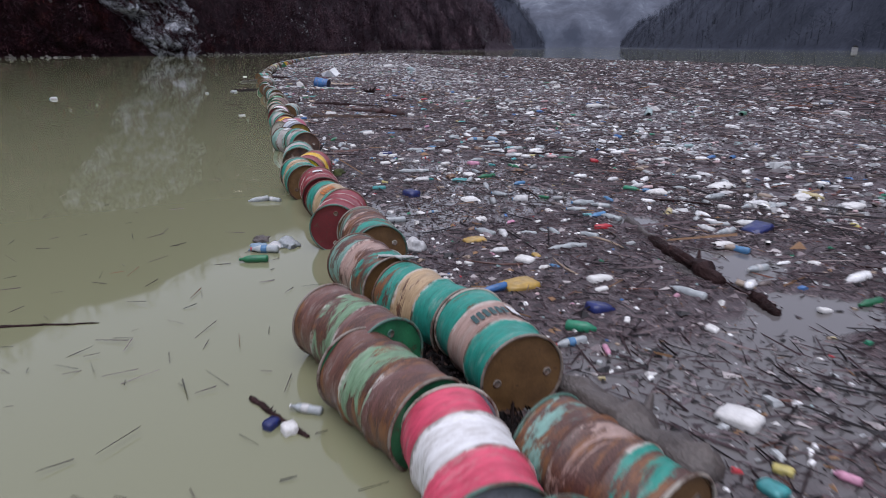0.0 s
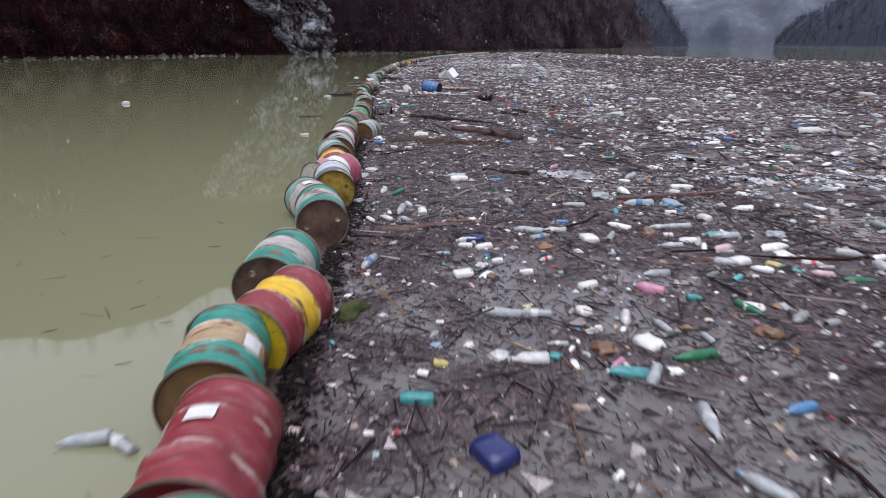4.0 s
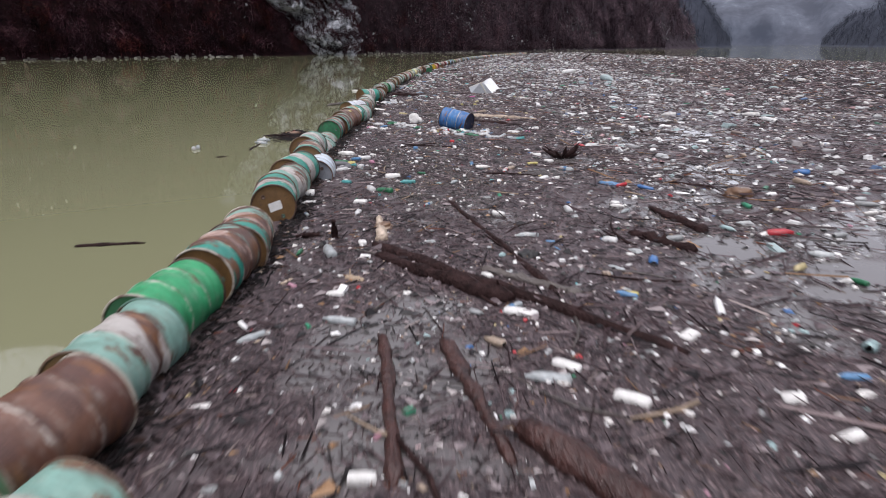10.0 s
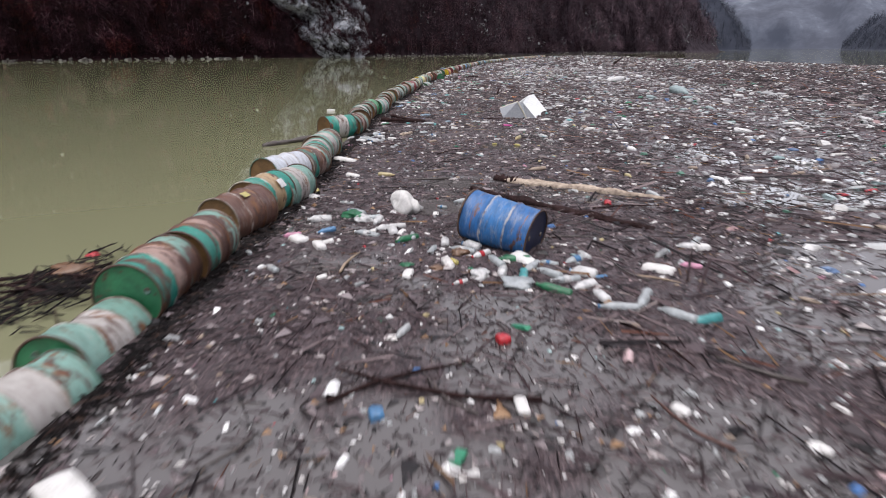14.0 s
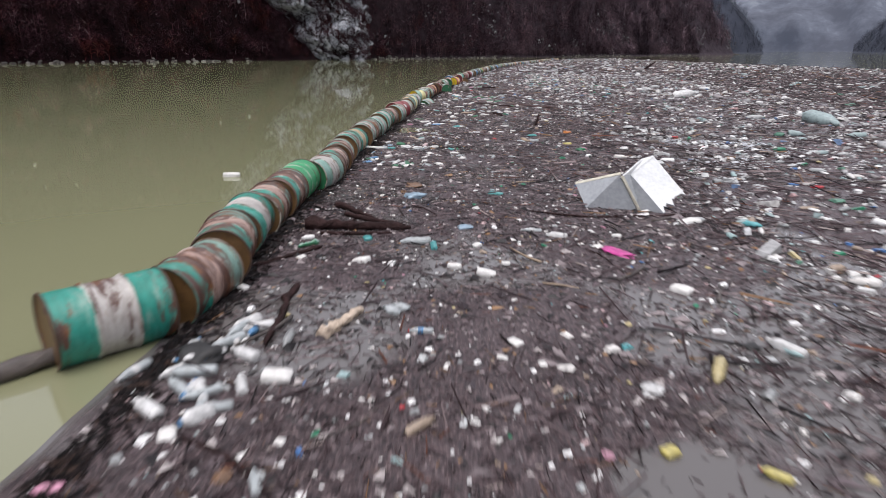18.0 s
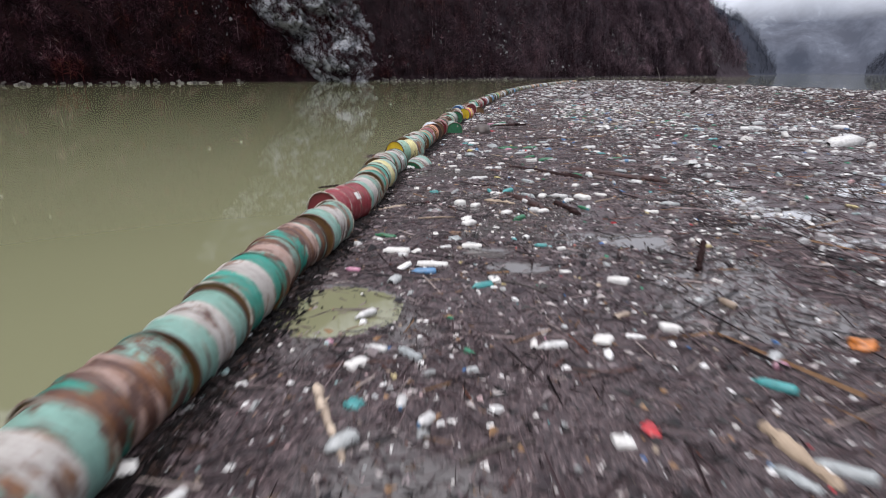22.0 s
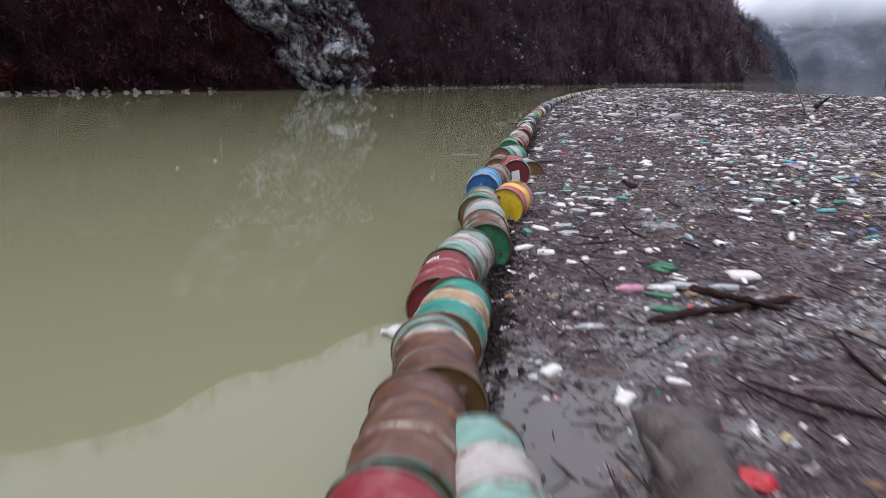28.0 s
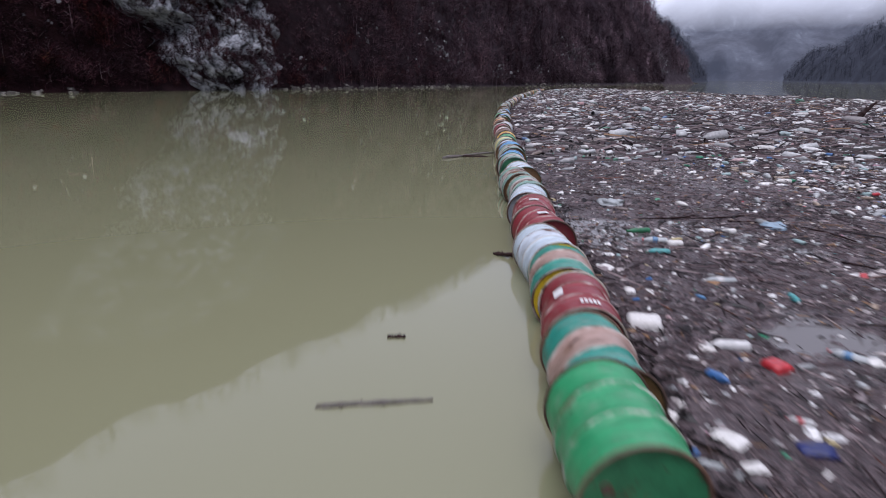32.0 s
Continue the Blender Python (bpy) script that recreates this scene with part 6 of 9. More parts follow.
crumpled("bag", 1.55, 79.2, 0.14, M_plastic["red"], "small red plastic bag", "bag", 16, 0.4)
# singly placed litter over the second half
bottle(2.43, 66.63, 60, 2, 1.32)
slab(2.84, 66.56, 33, 0.18, 0.29, 0.097, label="broken white foam piece on the drift", seed=302)
slab(0.94, 65.79, 154, 0.11, 0.19, 0.062, label="broken white foam piece on the drift", seed=303)
slab(2.15, 66.68, 160, 0.12, 0.21, 0.070, label="creamy white foam scrap in the drift", seed=304)
bottle(1.80, 66.18, 16, 2, 0.99)
slab(2.02, 65.42, 120, 0.11, 0.19, 0.062, label="broken white foam piece on the drift", seed=306)
slab(1.44, 65.26, 141, 0.11, 0.19, 0.062, label="white foam lump among twigs", seed=307)
bottle(1.88, 65.47, 49, 8, 0.93)
bottle(2.51, 66.20, 140, 8, 0.91)
slab(2.58, 66.36, 38, 0.09, 0.16, 0.053, label="creamy white foam scrap in the drift", seed=310)
bottle(1.99, 68.20, 38, 3, 1.09)
bottle(1.10, 68.52, 133, 2, 0.99)
bottle(0.52, 68.48, 3, 2, 0.86)
crumpled("bag", 1.56, 70.68, 0.11, M_plastic["white"], "crumpled pale plastic bag among twigs", "bag", 314, 0.45)
bottle(1.24, 69.86, 77, 8, 0.98)
bottle(1.45, 69.94, 68, 8, 0.92)
bottle(2.15, 69.57, 99, 0, 0.99)
bottle(2.48, 69.03, 147, 2, 1.00)
bottle(3.14, 69.12, 34, 4, 0.99)
bottle(3.36, 68.93, 24, 3, 0.86)
bottle(4.18, 68.25, 55, 2, 1.23)
bottle(3.72, 68.09, 172, 0, 0.98)
slab(5.92, 71.67, 77, 0.16, 0.27, 0.088, label="broken white foam piece on the drift", seed=323)
bottle(2.34, 71.93, 129, 4, 1.18)
bottle(2.61, 71.29, 146, 4, 0.99)
slab(7.39, 74.06, 149, 0.16, 0.27, 0.084, label="broken white foam piece on the drift", seed=326)
bottle(1.53, 67.05, 149, 7, 1.31)
slab(1.31, 66.86, 86, 0.11, 0.19, 0.062, label="creamy white foam scrap in the drift", seed=328)
bottle(1.20, 67.11, 7, 7, 0.89)
slab(2.91, 67.80, 155, 0.11, 0.19, 0.062, label="creamy white foam scrap in the drift", seed=330)
bottle(3.32, 67.89, 83, 2, 0.77)
slab(3.22, 66.83, 54, 0.11, 0.19, 0.062, label="broken white foam piece on the drift", seed=332)
bottle(2.71, 65.67, 31, 4, 0.84)
bottle(2.78, 65.64, 163, 8, 0.85)
bottle(4.19, 69.67, 17, 0, 1.29)
bottle(4.40, 69.08, 5, 1, 1.19)
crumpled("bag", 4.89, 68.81, 0.11, M_plastic["teal"], "crumpled mint green plastic scrap among twigs", "bag", 337, 0.4)
bottle(1.85, 66.74, 30, 3, 0.94)
bottle(1.96, 66.67, 11, 0, 0.77)
bottle(2.88, 71.45, 84, 1, 0.92)
bottle(3.27, 69.90, 9, 1, 0.84)
bottle(0.51, 71.58, 27, 2, 1.00)
slab(0.41, 70.13, 104, 0.11, 0.19, 0.062, label="creamy white foam scrap in the drift", seed=343)
slab(1.27, 73.04, 67, 0.10, 0.17, 0.053, label="creamy white foam scrap in the drift", seed=344)
bottle(1.82, 73.95, 10, 4, 0.87)
bottle(3.00, 73.72, 86, 9, 0.62)
crumpled("bag", 4.14, 73.81, 0.08, M_plastic["sponge"], "crumpled tan plastic scrap among twigs", "bag", 347, 0.4)
slab(0.85, 73.45, 96, 0.11, 0.18, 0.061, label="broken white foam piece on the drift", seed=348)
crumpled("bag", 0.97, 73.33, 0.10, M_plastic["pale_blue"], "crumpled light blue plastic scrap among twigs", "bag", 349, 0.4)
bottle(0.74, 73.11, 133, 11, 0.70)
bottle(1.29, 73.01, 152, 3, 1.07)
crumpled("bag", 1.08, 73.02, 0.10, M_plastic["clear"], "crumpled pale plastic bag among twigs", "bag", 352, 0.45)
crumpled("bag", 1.49, 74.35, 0.12, M_plastic["white"], "crumpled pale plastic bag among twigs", "bag", 353, 0.45)
bottle(1.34, 74.47, 77, 2, 0.79)
bottle(1.72, 73.80, 66, 4, 0.88)
bottle(1.92, 73.98, 140, 4, 0.78)
bottle(1.88, 73.62, 106, 10, 0.78)
bottle(2.46, 73.97, 80, 4, 0.87)
bottle(2.61, 74.06, 157, 3, 0.87)
bottle(2.66, 73.67, 160, 3, 1.00)
crumpled("bag", 3.03, 73.63, 0.09, M_plastic["pale_blue"], "crumpled light blue plastic scrap among twigs", "bag", 361, 0.4)
bottle(2.19, 73.15, 173, 6, 1.12)
bottle(2.30, 72.84, 155, 2, 0.83)
bottle(1.86, 72.66, 125, 2, 0.81)
slab(0.51, 72.12, 173, 0.10, 0.17, 0.053, label="white foam lump among twigs", seed=365)
bottle(0.78, 74.61, 94, 7, 0.76)
bottle(0.61, 75.01, 116, 7, 0.84)
slab(0.70, 75.86, 153, 0.16, 0.27, 0.084, label="broken white foam piece on the drift", seed=368)
bottle(1.05, 76.25, 45, 2, 0.78)
crumpled("bag", 2.02, 75.72, 0.10, M_plastic["clear"], "crumpled pale plastic bag among twigs", "bag", 370, 0.45)
bottle(1.46, 76.71, 152, 1, 0.77)
slab(0.96, 75.09, 96, 0.10, 0.17, 0.053, label="white foam lump among twigs", seed=372)
bottle(0.50, 74.65, 6, 10, 0.70)
slab(2.58, 74.84, 175, 0.10, 0.17, 0.053, label="broken white foam piece on the drift", seed=374)
slab(2.84, 74.75, 128, 0.10, 0.17, 0.053, label="creamy white foam scrap in the drift", seed=375)
slab(3.12, 74.94, 68, 0.10, 0.17, 0.053, label="broken white foam piece on the drift", seed=376)
bottle(3.73, 75.37, 47, 8, 0.82)
bottle(3.79, 75.00, 24, 2, 0.74)
slab(3.87, 77.75, 82, 0.10, 0.17, 0.053, label="creamy white foam scrap in the drift", seed=379)
bottle(2.85, 77.28, 57, 8, 0.84)
bottle(3.97, 77.29, 43, 2, 0.78)
slab(2.28, 74.54, 166, 0.10, 0.17, 0.053, label="creamy white foam scrap in the drift", seed=382)
bottle(2.02, 74.49, 115, 11, 0.53)
slab(2.90, 79.10, 30, 0.10, 0.17, 0.053, label="white foam lump among twigs", seed=384)
slab(0.56, 80.44, 135, 0.10, 0.17, 0.053, label="broken white foam piece on the drift", seed=385)
slab(1.02, 80.05, 147, 0.10, 0.17, 0.053, label="broken white foam piece on the drift", seed=386)
bottle(6.11, 78.55, 87, 2, 1.09)
bottle(5.75, 77.80, 164, 2, 0.84)
crumpled("bag", 6.32, 80.22, 0.10, M_plastic["pale_blue"], "crumpled light blue plastic scrap among twigs", "bag", 389, 0.4)
slab(2.40, 77.77, 150, 0.10, 0.17, 0.053, label="broken white foam piece on the drift", seed=390)
bottle(1.65, 88.41, 74, 4, 0.67)
bottle(1.63, 88.21, 69, 3, 0.73)
bottle(1.17, 88.27, 162, 4, 0.59)
bottle(1.09, 87.87, 107, 3, 0.82)
bottle(1.26, 87.81, 9, 0, 0.62)
slab(1.30, 87.63, 1, 0.09, 0.16, 0.053, label="broken white foam piece on the drift", seed=396)
bottle(1.72, 87.71, 159, 8, 1.03)
slab(1.58, 87.33, 111, 0.09, 0.16, 0.053, label="white foam lump among twigs", seed=398)
bottle(1.83, 87.50, 116, 3, 0.86)
bottle(2.02, 87.63, 169, 4, 0.99)
slab(2.05, 87.43, 73, 0.13, 0.22, 0.073, label="creamy white foam scrap in the drift", seed=401)
bottle(2.24, 87.26, 87, 2, 1.15)
bottle(2.36, 87.42, 17, 3, 0.86)
bottle(2.58, 87.56, 73, 7, 0.87)
bottle(2.73, 87.91, 62, 3, 0.61)
bottle(2.78, 88.18, 177, 3, 0.72)
bottle(1.12, 86.95, 110, 6, 0.82)
slab(1.36, 86.72, 3, 0.15, 0.26, 0.086, label="broken white foam piece on the drift", seed=408)
bottle(1.25, 86.81, 30, 3, 0.67)
bottle(1.58, 86.31, 61, 3, 1.04)
bottle(2.18, 86.98, 134, 2, 0.68)
bottle(2.27, 86.96, 13, 2, 0.65)
bottle(2.36, 88.40, 64, 0, 0.85)
crumpled("bag", 2.30, 88.69, 0.07, M_plastic["pale_blue"], "crumpled light blue plastic scrap among twigs", "bag", 414, 0.4)
slab(2.25, 89.35, 90, 0.09, 0.15, 0.046, label="white foam lump among twigs", seed=415)
crumpled("bag", 2.49, 89.28, 0.08, M_plastic["white"], "crumpled pale plastic bag among twigs", "bag", 416, 0.45)
bottle(3.39, 91.40, 43, 5, 0.77)
bottle(3.04, 90.93, 70, 7, 0.87)
slab(3.48, 90.11, 32, 0.13, 0.22, 0.073, label="white foam lump among twigs", seed=419)
bottle(3.68, 89.80, 124, 8, 0.89)
bottle(4.12, 90.65, 102, 2, 0.61)
bottle(1.86, 89.42, 69, 5, 0.58)
bottle(1.87, 89.60, 158, 0, 0.61)
crumpled("bag", 2.50, 90.28, 0.08, M_plastic["sponge"], "crumpled tan plastic scrap among twigs", "bag", 424, 0.4)
crumpled("bag", 2.95, 89.58, 0.06, M_plastic["pale_blue"], "crumpled light blue plastic scrap among twigs", "bag", 425, 0.4)
slab(0.58, 87.82, 14, 0.09, 0.15, 0.046, label="white foam lump among twigs", seed=426)
slab(0.53, 87.45, 11, 0.09, 0.16, 0.053, label="white foam lump among twigs", seed=427)
bottle(1.74, 88.85, 12, 2, 0.67)
bottle(4.75, 91.31, 8, 2, 0.93)
slab(4.13, 92.16, 22, 0.09, 0.15, 0.046, label="creamy white foam scrap in the drift", seed=430)
bottle(2.66, 89.18, 128, 8, 0.65)
bottle(3.17, 90.53, 80, 2, 0.65)
bottle(2.37, 90.82, 165, 8, 0.68)
slab(1.80, 86.53, 92, 0.09, 0.15, 0.046, label="white foam lump among twigs", seed=434)
bottle(-0.46, 57.34, 84, 7, 0.93)
crumpled("bag", -0.11, 57.58, 0.14, M_plastic["white"], "crumpled pale plastic bag among twigs", "bag", 436, 0.45)
bottle(-0.29, 58.02, 97, 4, 0.73)
bottle(-0.63, 58.28, 145, 2, 0.81)
crumpled("bag", -0.53, 57.90, 0.09, M_plastic["pale_blue"], "crumpled light blue plastic scrap among twigs", "bag", 439, 0.4)
slab(-1.03, 58.52, 117, 0.11, 0.18, 0.057, label="creamy white foam scrap in the drift", seed=440)
bottle(0.34, 57.42, 166, 8, 0.91)
bottle(0.18, 57.20, 97, 3, 0.88)
bottle(0.19, 57.50, 110, 2, 0.67)
slab(0.56, 57.66, 127, 0.11, 0.18, 0.057, label="broken white foam piece on the drift", seed=444)
bottle(0.84, 58.13, 177, 2, 1.02)
crumpled("bag", 0.96, 57.37, 0.10, M_plastic["teal"], "crumpled mint green plastic scrap among twigs", "bag", 446, 0.4)
slab(1.05, 56.73, 62, 0.11, 0.18, 0.057, label="white foam lump among twigs", seed=447)
crumpled("bag", 1.19, 56.34, 0.12, M_plastic["clear"], "crumpled pale plastic bag among twigs", "bag", 448, 0.45)
slab(1.25, 56.07, 177, 0.11, 0.18, 0.057, label="creamy white foam scrap in the drift", seed=449)
slab(0.50, 56.64, 18, 0.11, 0.18, 0.057, label="broken white foam piece on the drift", seed=450)
slab(0.72, 56.31, 57, 0.07, 0.12, 0.041, label="broken white foam piece on the drift", seed=451)
slab(0.47, 56.41, 33, 0.07, 0.11, 0.033, label="white foam lump among twigs", seed=452)
slab(0.68, 56.49, 83, 0.07, 0.11, 0.033, label="broken white foam piece on the drift", seed=453)
slab(0.43, 56.11, 143, 0.08, 0.15, 0.049, label="broken white foam piece on the drift", seed=454)
slab(0.77, 55.28, 31, 0.11, 0.20, 0.066, label="broken white foam piece on the drift", seed=455)
slab(0.46, 55.60, 176, 0.11, 0.18, 0.057, label="white foam lump among twigs", seed=456)
crumpled("bag", 0.54, 55.16, 0.12, M_plastic["clear"], "crumpled pale plastic bag among twigs", "bag", 457, 0.45)
crumpled("bag", -0.01, 55.70, 0.10, M_plastic["pale_pink"], "crumpled pale pink plastic scrap among twigs", "bag", 458, 0.4)
crumpled("bag", -0.20, 55.49, 0.10, M_plastic["clear"], "crumpled pale plastic bag among twigs", "bag", 459, 0.45)
bottle(0.03, 55.20, 144, 2, 1.12)
slab(0.17, 55.08, 150, 0.13, 0.21, 0.066, label="creamy white foam scrap in the drift", seed=461)
bottle(0.23, 55.27, 1, 4, 0.85)
bottle(-0.05, 55.01, 60, 4, 1.00)
bottle(-0.63, 55.67, 11, 2, 1.04)
bottle(-0.72, 55.80, 144, 4, 0.80)
bottle(-0.68, 55.44, 96, 9, 0.81)
slab(-0.56, 55.83, 6, 0.08, 0.15, 0.049, label="broken white foam piece on the drift", seed=467)
crumpled("bag", -0.37, 55.68, 0.07, M_plastic["pale_pink"], "crumpled pale pink plastic scrap among twigs", "bag", 468, 0.4)
slab(-0.41, 55.12, 6, 0.11, 0.18, 0.057, label="white foam lump among twigs", seed=469)
bottle(-0.38, 55.36, 172, 0, 0.83)
crumpled("bag", -0.76, 56.71, 0.09, M_plastic["pale_blue"], "crumpled light blue plastic scrap among twigs", "bag", 471, 0.4)
crumpled("bag", 0.13, 59.32, 0.09, M_plastic["teal"], "crumpled mint green plastic scrap among twigs", "bag", 472, 0.4)
bottle(0.15, 60.18, 76, 2, 0.79)
slab(0.04, 59.90, 144, 0.11, 0.18, 0.057, label="white foam lump among twigs", seed=474)
bottle(-0.06, 60.89, 141, 2, 0.93)
slab(1.15, 61.94, 15, 0.11, 0.18, 0.057, label="creamy white foam scrap in the drift", seed=476)
bottle(0.88, 63.32, 46, 2, 0.88)
bottle(0.42, 60.10, 46, 3, 0.85)
bottle(0.45, 59.34, 179, 8, 0.66)
bottle(0.63, 59.13, 153, 8, 0.75)
crumpled("bag", 2.04, 59.12, 0.09, M_plastic["red"], "small crumpled red plastic bag", "bag", 501, 0.5)
crumpled("bag", 4.11, 60.46, 0.14, M_plastic["orange"], "crumpled orange plastic bag on twigs", "bag", 502, 0.5)
# more litter along the line of flight
slab(2.96, 5.28, 103, 0.12, 0.27, 0.090, "foam", "creamy white foam scrap in the drift", "foam_block", 601, "foam", tilt=7)
slab(2.85, 5.04, 106, 0.06, 0.14, 0.050, "foam", "white foam lump among twigs", "foam_block", 602, "foam", tilt=-3)
bottle(3.00, 6.36, 92, 3, 0.90)
bottle(3.56, 6.76, 31, 3, 0.97)
slab(2.62, 4.63, 99, 0.16, 0.24, 0.083, "navy", "navy blue plastic piece among twigs", "plastic_lump", 605, "plastic", tilt=12)
slab(2.73, 4.35, 143, 0.05, 0.08, 0.027, "foam", "creamy white foam scrap in the drift", "foam_block", 606, "foam", tilt=-9)
bottle(2.87, 7.02, 58, 0, 0.72)
bottle(5.33, 6.44, 107, 1, 1.32)
crumpled("bag", 7.71, 7.75, 0.17, M_foam, "crumpled white plastic scrap among twigs", "bag", 609, 0.5)
slab(8.02, 7.11, 103, 0.22, 0.30, 0.090, "foam", "broken white foam piece on the drift", "foam_block", 610, "foam", tilt=0)
slab(4.55, 4.10, 92, 0.07, 0.12, 0.042, "foam", "worn white foam chunk beside twigs", "foam_block", 611, "foam", tilt=9)
bottle(5.09, 4.13, 96, 4, 0.95)
bottle(4.74, 5.17, 97, 1, 1.12)
slab(5.46, 5.17, 19, 0.08, 0.12, 0.040, "foam", "broken white foam piece on the drift", "foam_block", 614, "foam", tilt=-6)
slab(2.65, 2.83, 27, 0.18, 0.25, 0.086, "foam", "broken white foam piece on the drift", "foam_block", 615, "foam", tilt=-7)
slab(2.54, 2.34, 44, 0.06, 0.11, 0.040, "yellow", "small yellow plastic piece in the drift", "plastic_lump", 616, "plastic", tilt=-1)
slab(2.37, 2.22, 11, 0.11, 0.14, 0.051, "teal", "small teal plastic piece in the drift", "plastic_lump", 617, "plastic", tilt=-5)
bottle(2.83, 2.20, 33, 10, 0.55)
bottle(2.07, 4.07, 100, 6, 0.93)
bottle(2.28, 3.87, 163, 10, 0.55)
slab(3.33, 4.02, 30, 0.09, 0.10, 0.036, "foam", "worn white foam chunk beside twigs", "foam_block", 621, "foam", tilt=13)
bottle(7.15, 6.24, 172, 11, 0.93)
slab(5.80, 6.45, 106, 0.26, 0.37, 0.090, "navy", "navy blue plastic piece among twigs", "plastic_lump", 623, "plastic", tilt=-11)
bottle(6.93, 7.39, 102, 1, 1.27)
slab(7.02, 8.77, 105, 0.27, 0.37, 0.090, "foam", "broken white foam piece on the drift", "foam_block", 625, "foam", tilt=-5)
bottle(5.33, 7.46, 79, 2, 1.13)
slab(5.72, 8.67, 97, 0.13, 0.29, 0.090, "foam", "broken white foam piece on the drift", "foam_block", 627, "foam", tilt=-6)
slab(1.75, 8.31, 20, 0.09, 0.13, 0.047, "foam", "broken white foam piece on the drift", "foam_block", 628, "foam", tilt=3)
bottle(1.93, 8.35, 99, 6, 0.55)
crumpled("bag", 2.51, 7.84, 0.09, M_foam, "crumpled white plastic scrap among twigs", "bag", 630, 0.5)
crumpled("cardboard", 2.25, 7.41, 0.08, M_plastic["brown"], "tan sodden cardboard lump in the drift", "cardboard", 631, 0.40)
slab(2.63, 6.17, 14, 0.07, 0.10, 0.035, "sponge", "ochre yellow sponge piece in the drift", "plastic_lump", 632, "plastic", tilt=11)
slab(1.82, 6.12, 103, 0.07, 0.09, 0.032, "foam", "creamy white foam scrap in the drift", "foam_block", 633, "foam", tilt=10)
crumpled("rag", 1.66, 6.40, 0.09, M_black, "black sodden rag among twigs", "rag", 634, 0.51)
bottle(3.09, 7.07, 9, 3, 0.63)
bottle(3.21, 6.39, 62, 3, 0.87)
bottle(2.82, 7.55, 123, 10, 0.55)
slab(3.20, 7.49, 115, 0.07, 0.10, 0.036, "foam", "white foam lump among twigs", "foam_block", 638, "foam", tilt=-1)
bottle(2.68, 5.78, 38, 9, 0.55)
crumpled("bag", 1.47, 5.76, 0.04, M_foam, "crumpled white plastic scrap among twigs", "bag", 640, 0.5)
bottle(3.83, 8.81, 35, 4, 0.64)
bottle(3.43, 8.78, 73, 8, 1.21)
crumpled("bag", 3.57, 8.02, 0.08, M_foam, "crumpled white plastic scrap among twigs", "bag", 643, 0.5)
bottle(4.25, 8.30, 92, 0, 1.23)
bottle(5.69, 11.99, 90, 4, 1.12)
bottle(0.91, 12.77, 160, 6, 1.23)
slab(0.56, 11.79, -3, 0.08, 0.13, 0.045, "foam", "worn white foam chunk beside twigs", "foam_block", 647, "foam", tilt=-6)
slab(0.91, 12.42, 99, 0.07, 0.08, 0.030, "foam", "creamy white foam scrap in the drift", "foam_block", 648, "foam", tilt=0)
crumpled("bag", 1.35, 12.17, 0.04, M_foam, "crumpled white plastic scrap among twigs", "bag", 649, 0.5)
bottle(1.27, 14.50, 37, 1, 0.86)
slab(0.81, 14.51, 45, 0.06, 0.13, 0.045, "foam", "broken white foam piece on the drift", "foam_block", 651, "foam", tilt=13)
bottle(1.71, 13.05, 74, 6, 0.55)
slab(1.89, 12.39, 104, 0.14, 0.19, 0.068, "foam", "worn white foam chunk beside twigs", "foam_block", 653, "foam", tilt=0)
crumpled("bag", 2.10, 12.67, 0.08, M_plastic["white"], "crumpled white plastic bag among twigs", "bag", 654, 0.44)
crumpled("cardboard", 2.17, 12.36, 0.08, M_plastic["brown"], "tan sodden cardboard lump in the drift", "cardboard", 655, 0.34)
slab(2.28, 12.78, 92, 0.08, 0.12, 0.044, "foam", "worn white foam chunk beside twigs", "foam_block", 656, "foam", tilt=-5)
slab(2.53, 12.42, 93, 0.07, 0.14, 0.050, "foam", "white foam lump among twigs", "foam_block", 657, "foam", tilt=-5)
slab(1.98, 13.32, 79, 0.07, 0.16, 0.057, "foam", "broken white foam piece on the drift", "foam_block", 658, "foam", tilt=-1)
slab(2.19, 13.26, 106, 0.09, 0.19, 0.066, "foam", "white foam lump among twigs", "foam_block", 659, "foam", tilt=-5)
bottle(4.45, 13.93, 93, 1, 0.99)
bottle(4.70, 13.96, 92, 3, 1.10)
crumpled("cardboard", 4.26, 13.71, 0.12, M_plastic["brown"], "tan sodden cardboard lump in the drift", "cardboard", 662, 0.54)
slab(4.46, 13.62, 80, 0.09, 0.11, 0.039, "foam", "worn white foam chunk beside twigs", "foam_block", 663, "foam", tilt=-3)
slab(4.59, 13.35, 86, 0.13, 0.19, 0.068, "foam", "white foam lump among twigs", "foam_block", 664, "foam", tilt=-6)
bottle(4.32, 13.19, 82, 1, 0.98)
bottle(5.10, 13.52, 88, 1, 1.29)
crumpled("bag", 5.73, 13.53, 0.13, M_plastic["clear"], "crumpled clear plastic bag among twigs", "bag", 667, 0.54)
slab(4.79, 12.59, 106, 0.16, 0.25, 0.088, "foam", "white foam lump among twigs", "foam_block", 668, "foam", tilt=-7)
crumpled("bag", 5.41, 12.80, 0.13, M_foam, "crumpled white plastic scrap among twigs", "bag", 669, 0.5)
bottle(4.83, 12.94, 83, 3, 0.59)
slab(3.93, 11.67, 94, 0.06, 0.14, 0.048, "teal", "small teal plastic piece in the drift", "plastic_lump", 671, "plastic", tilt=13)
slab(2.86, 11.43, 13, 0.11, 0.14, 0.049, "foam", "creamy white foam scrap in the drift", "foam_block", 672, "foam", tilt=3)
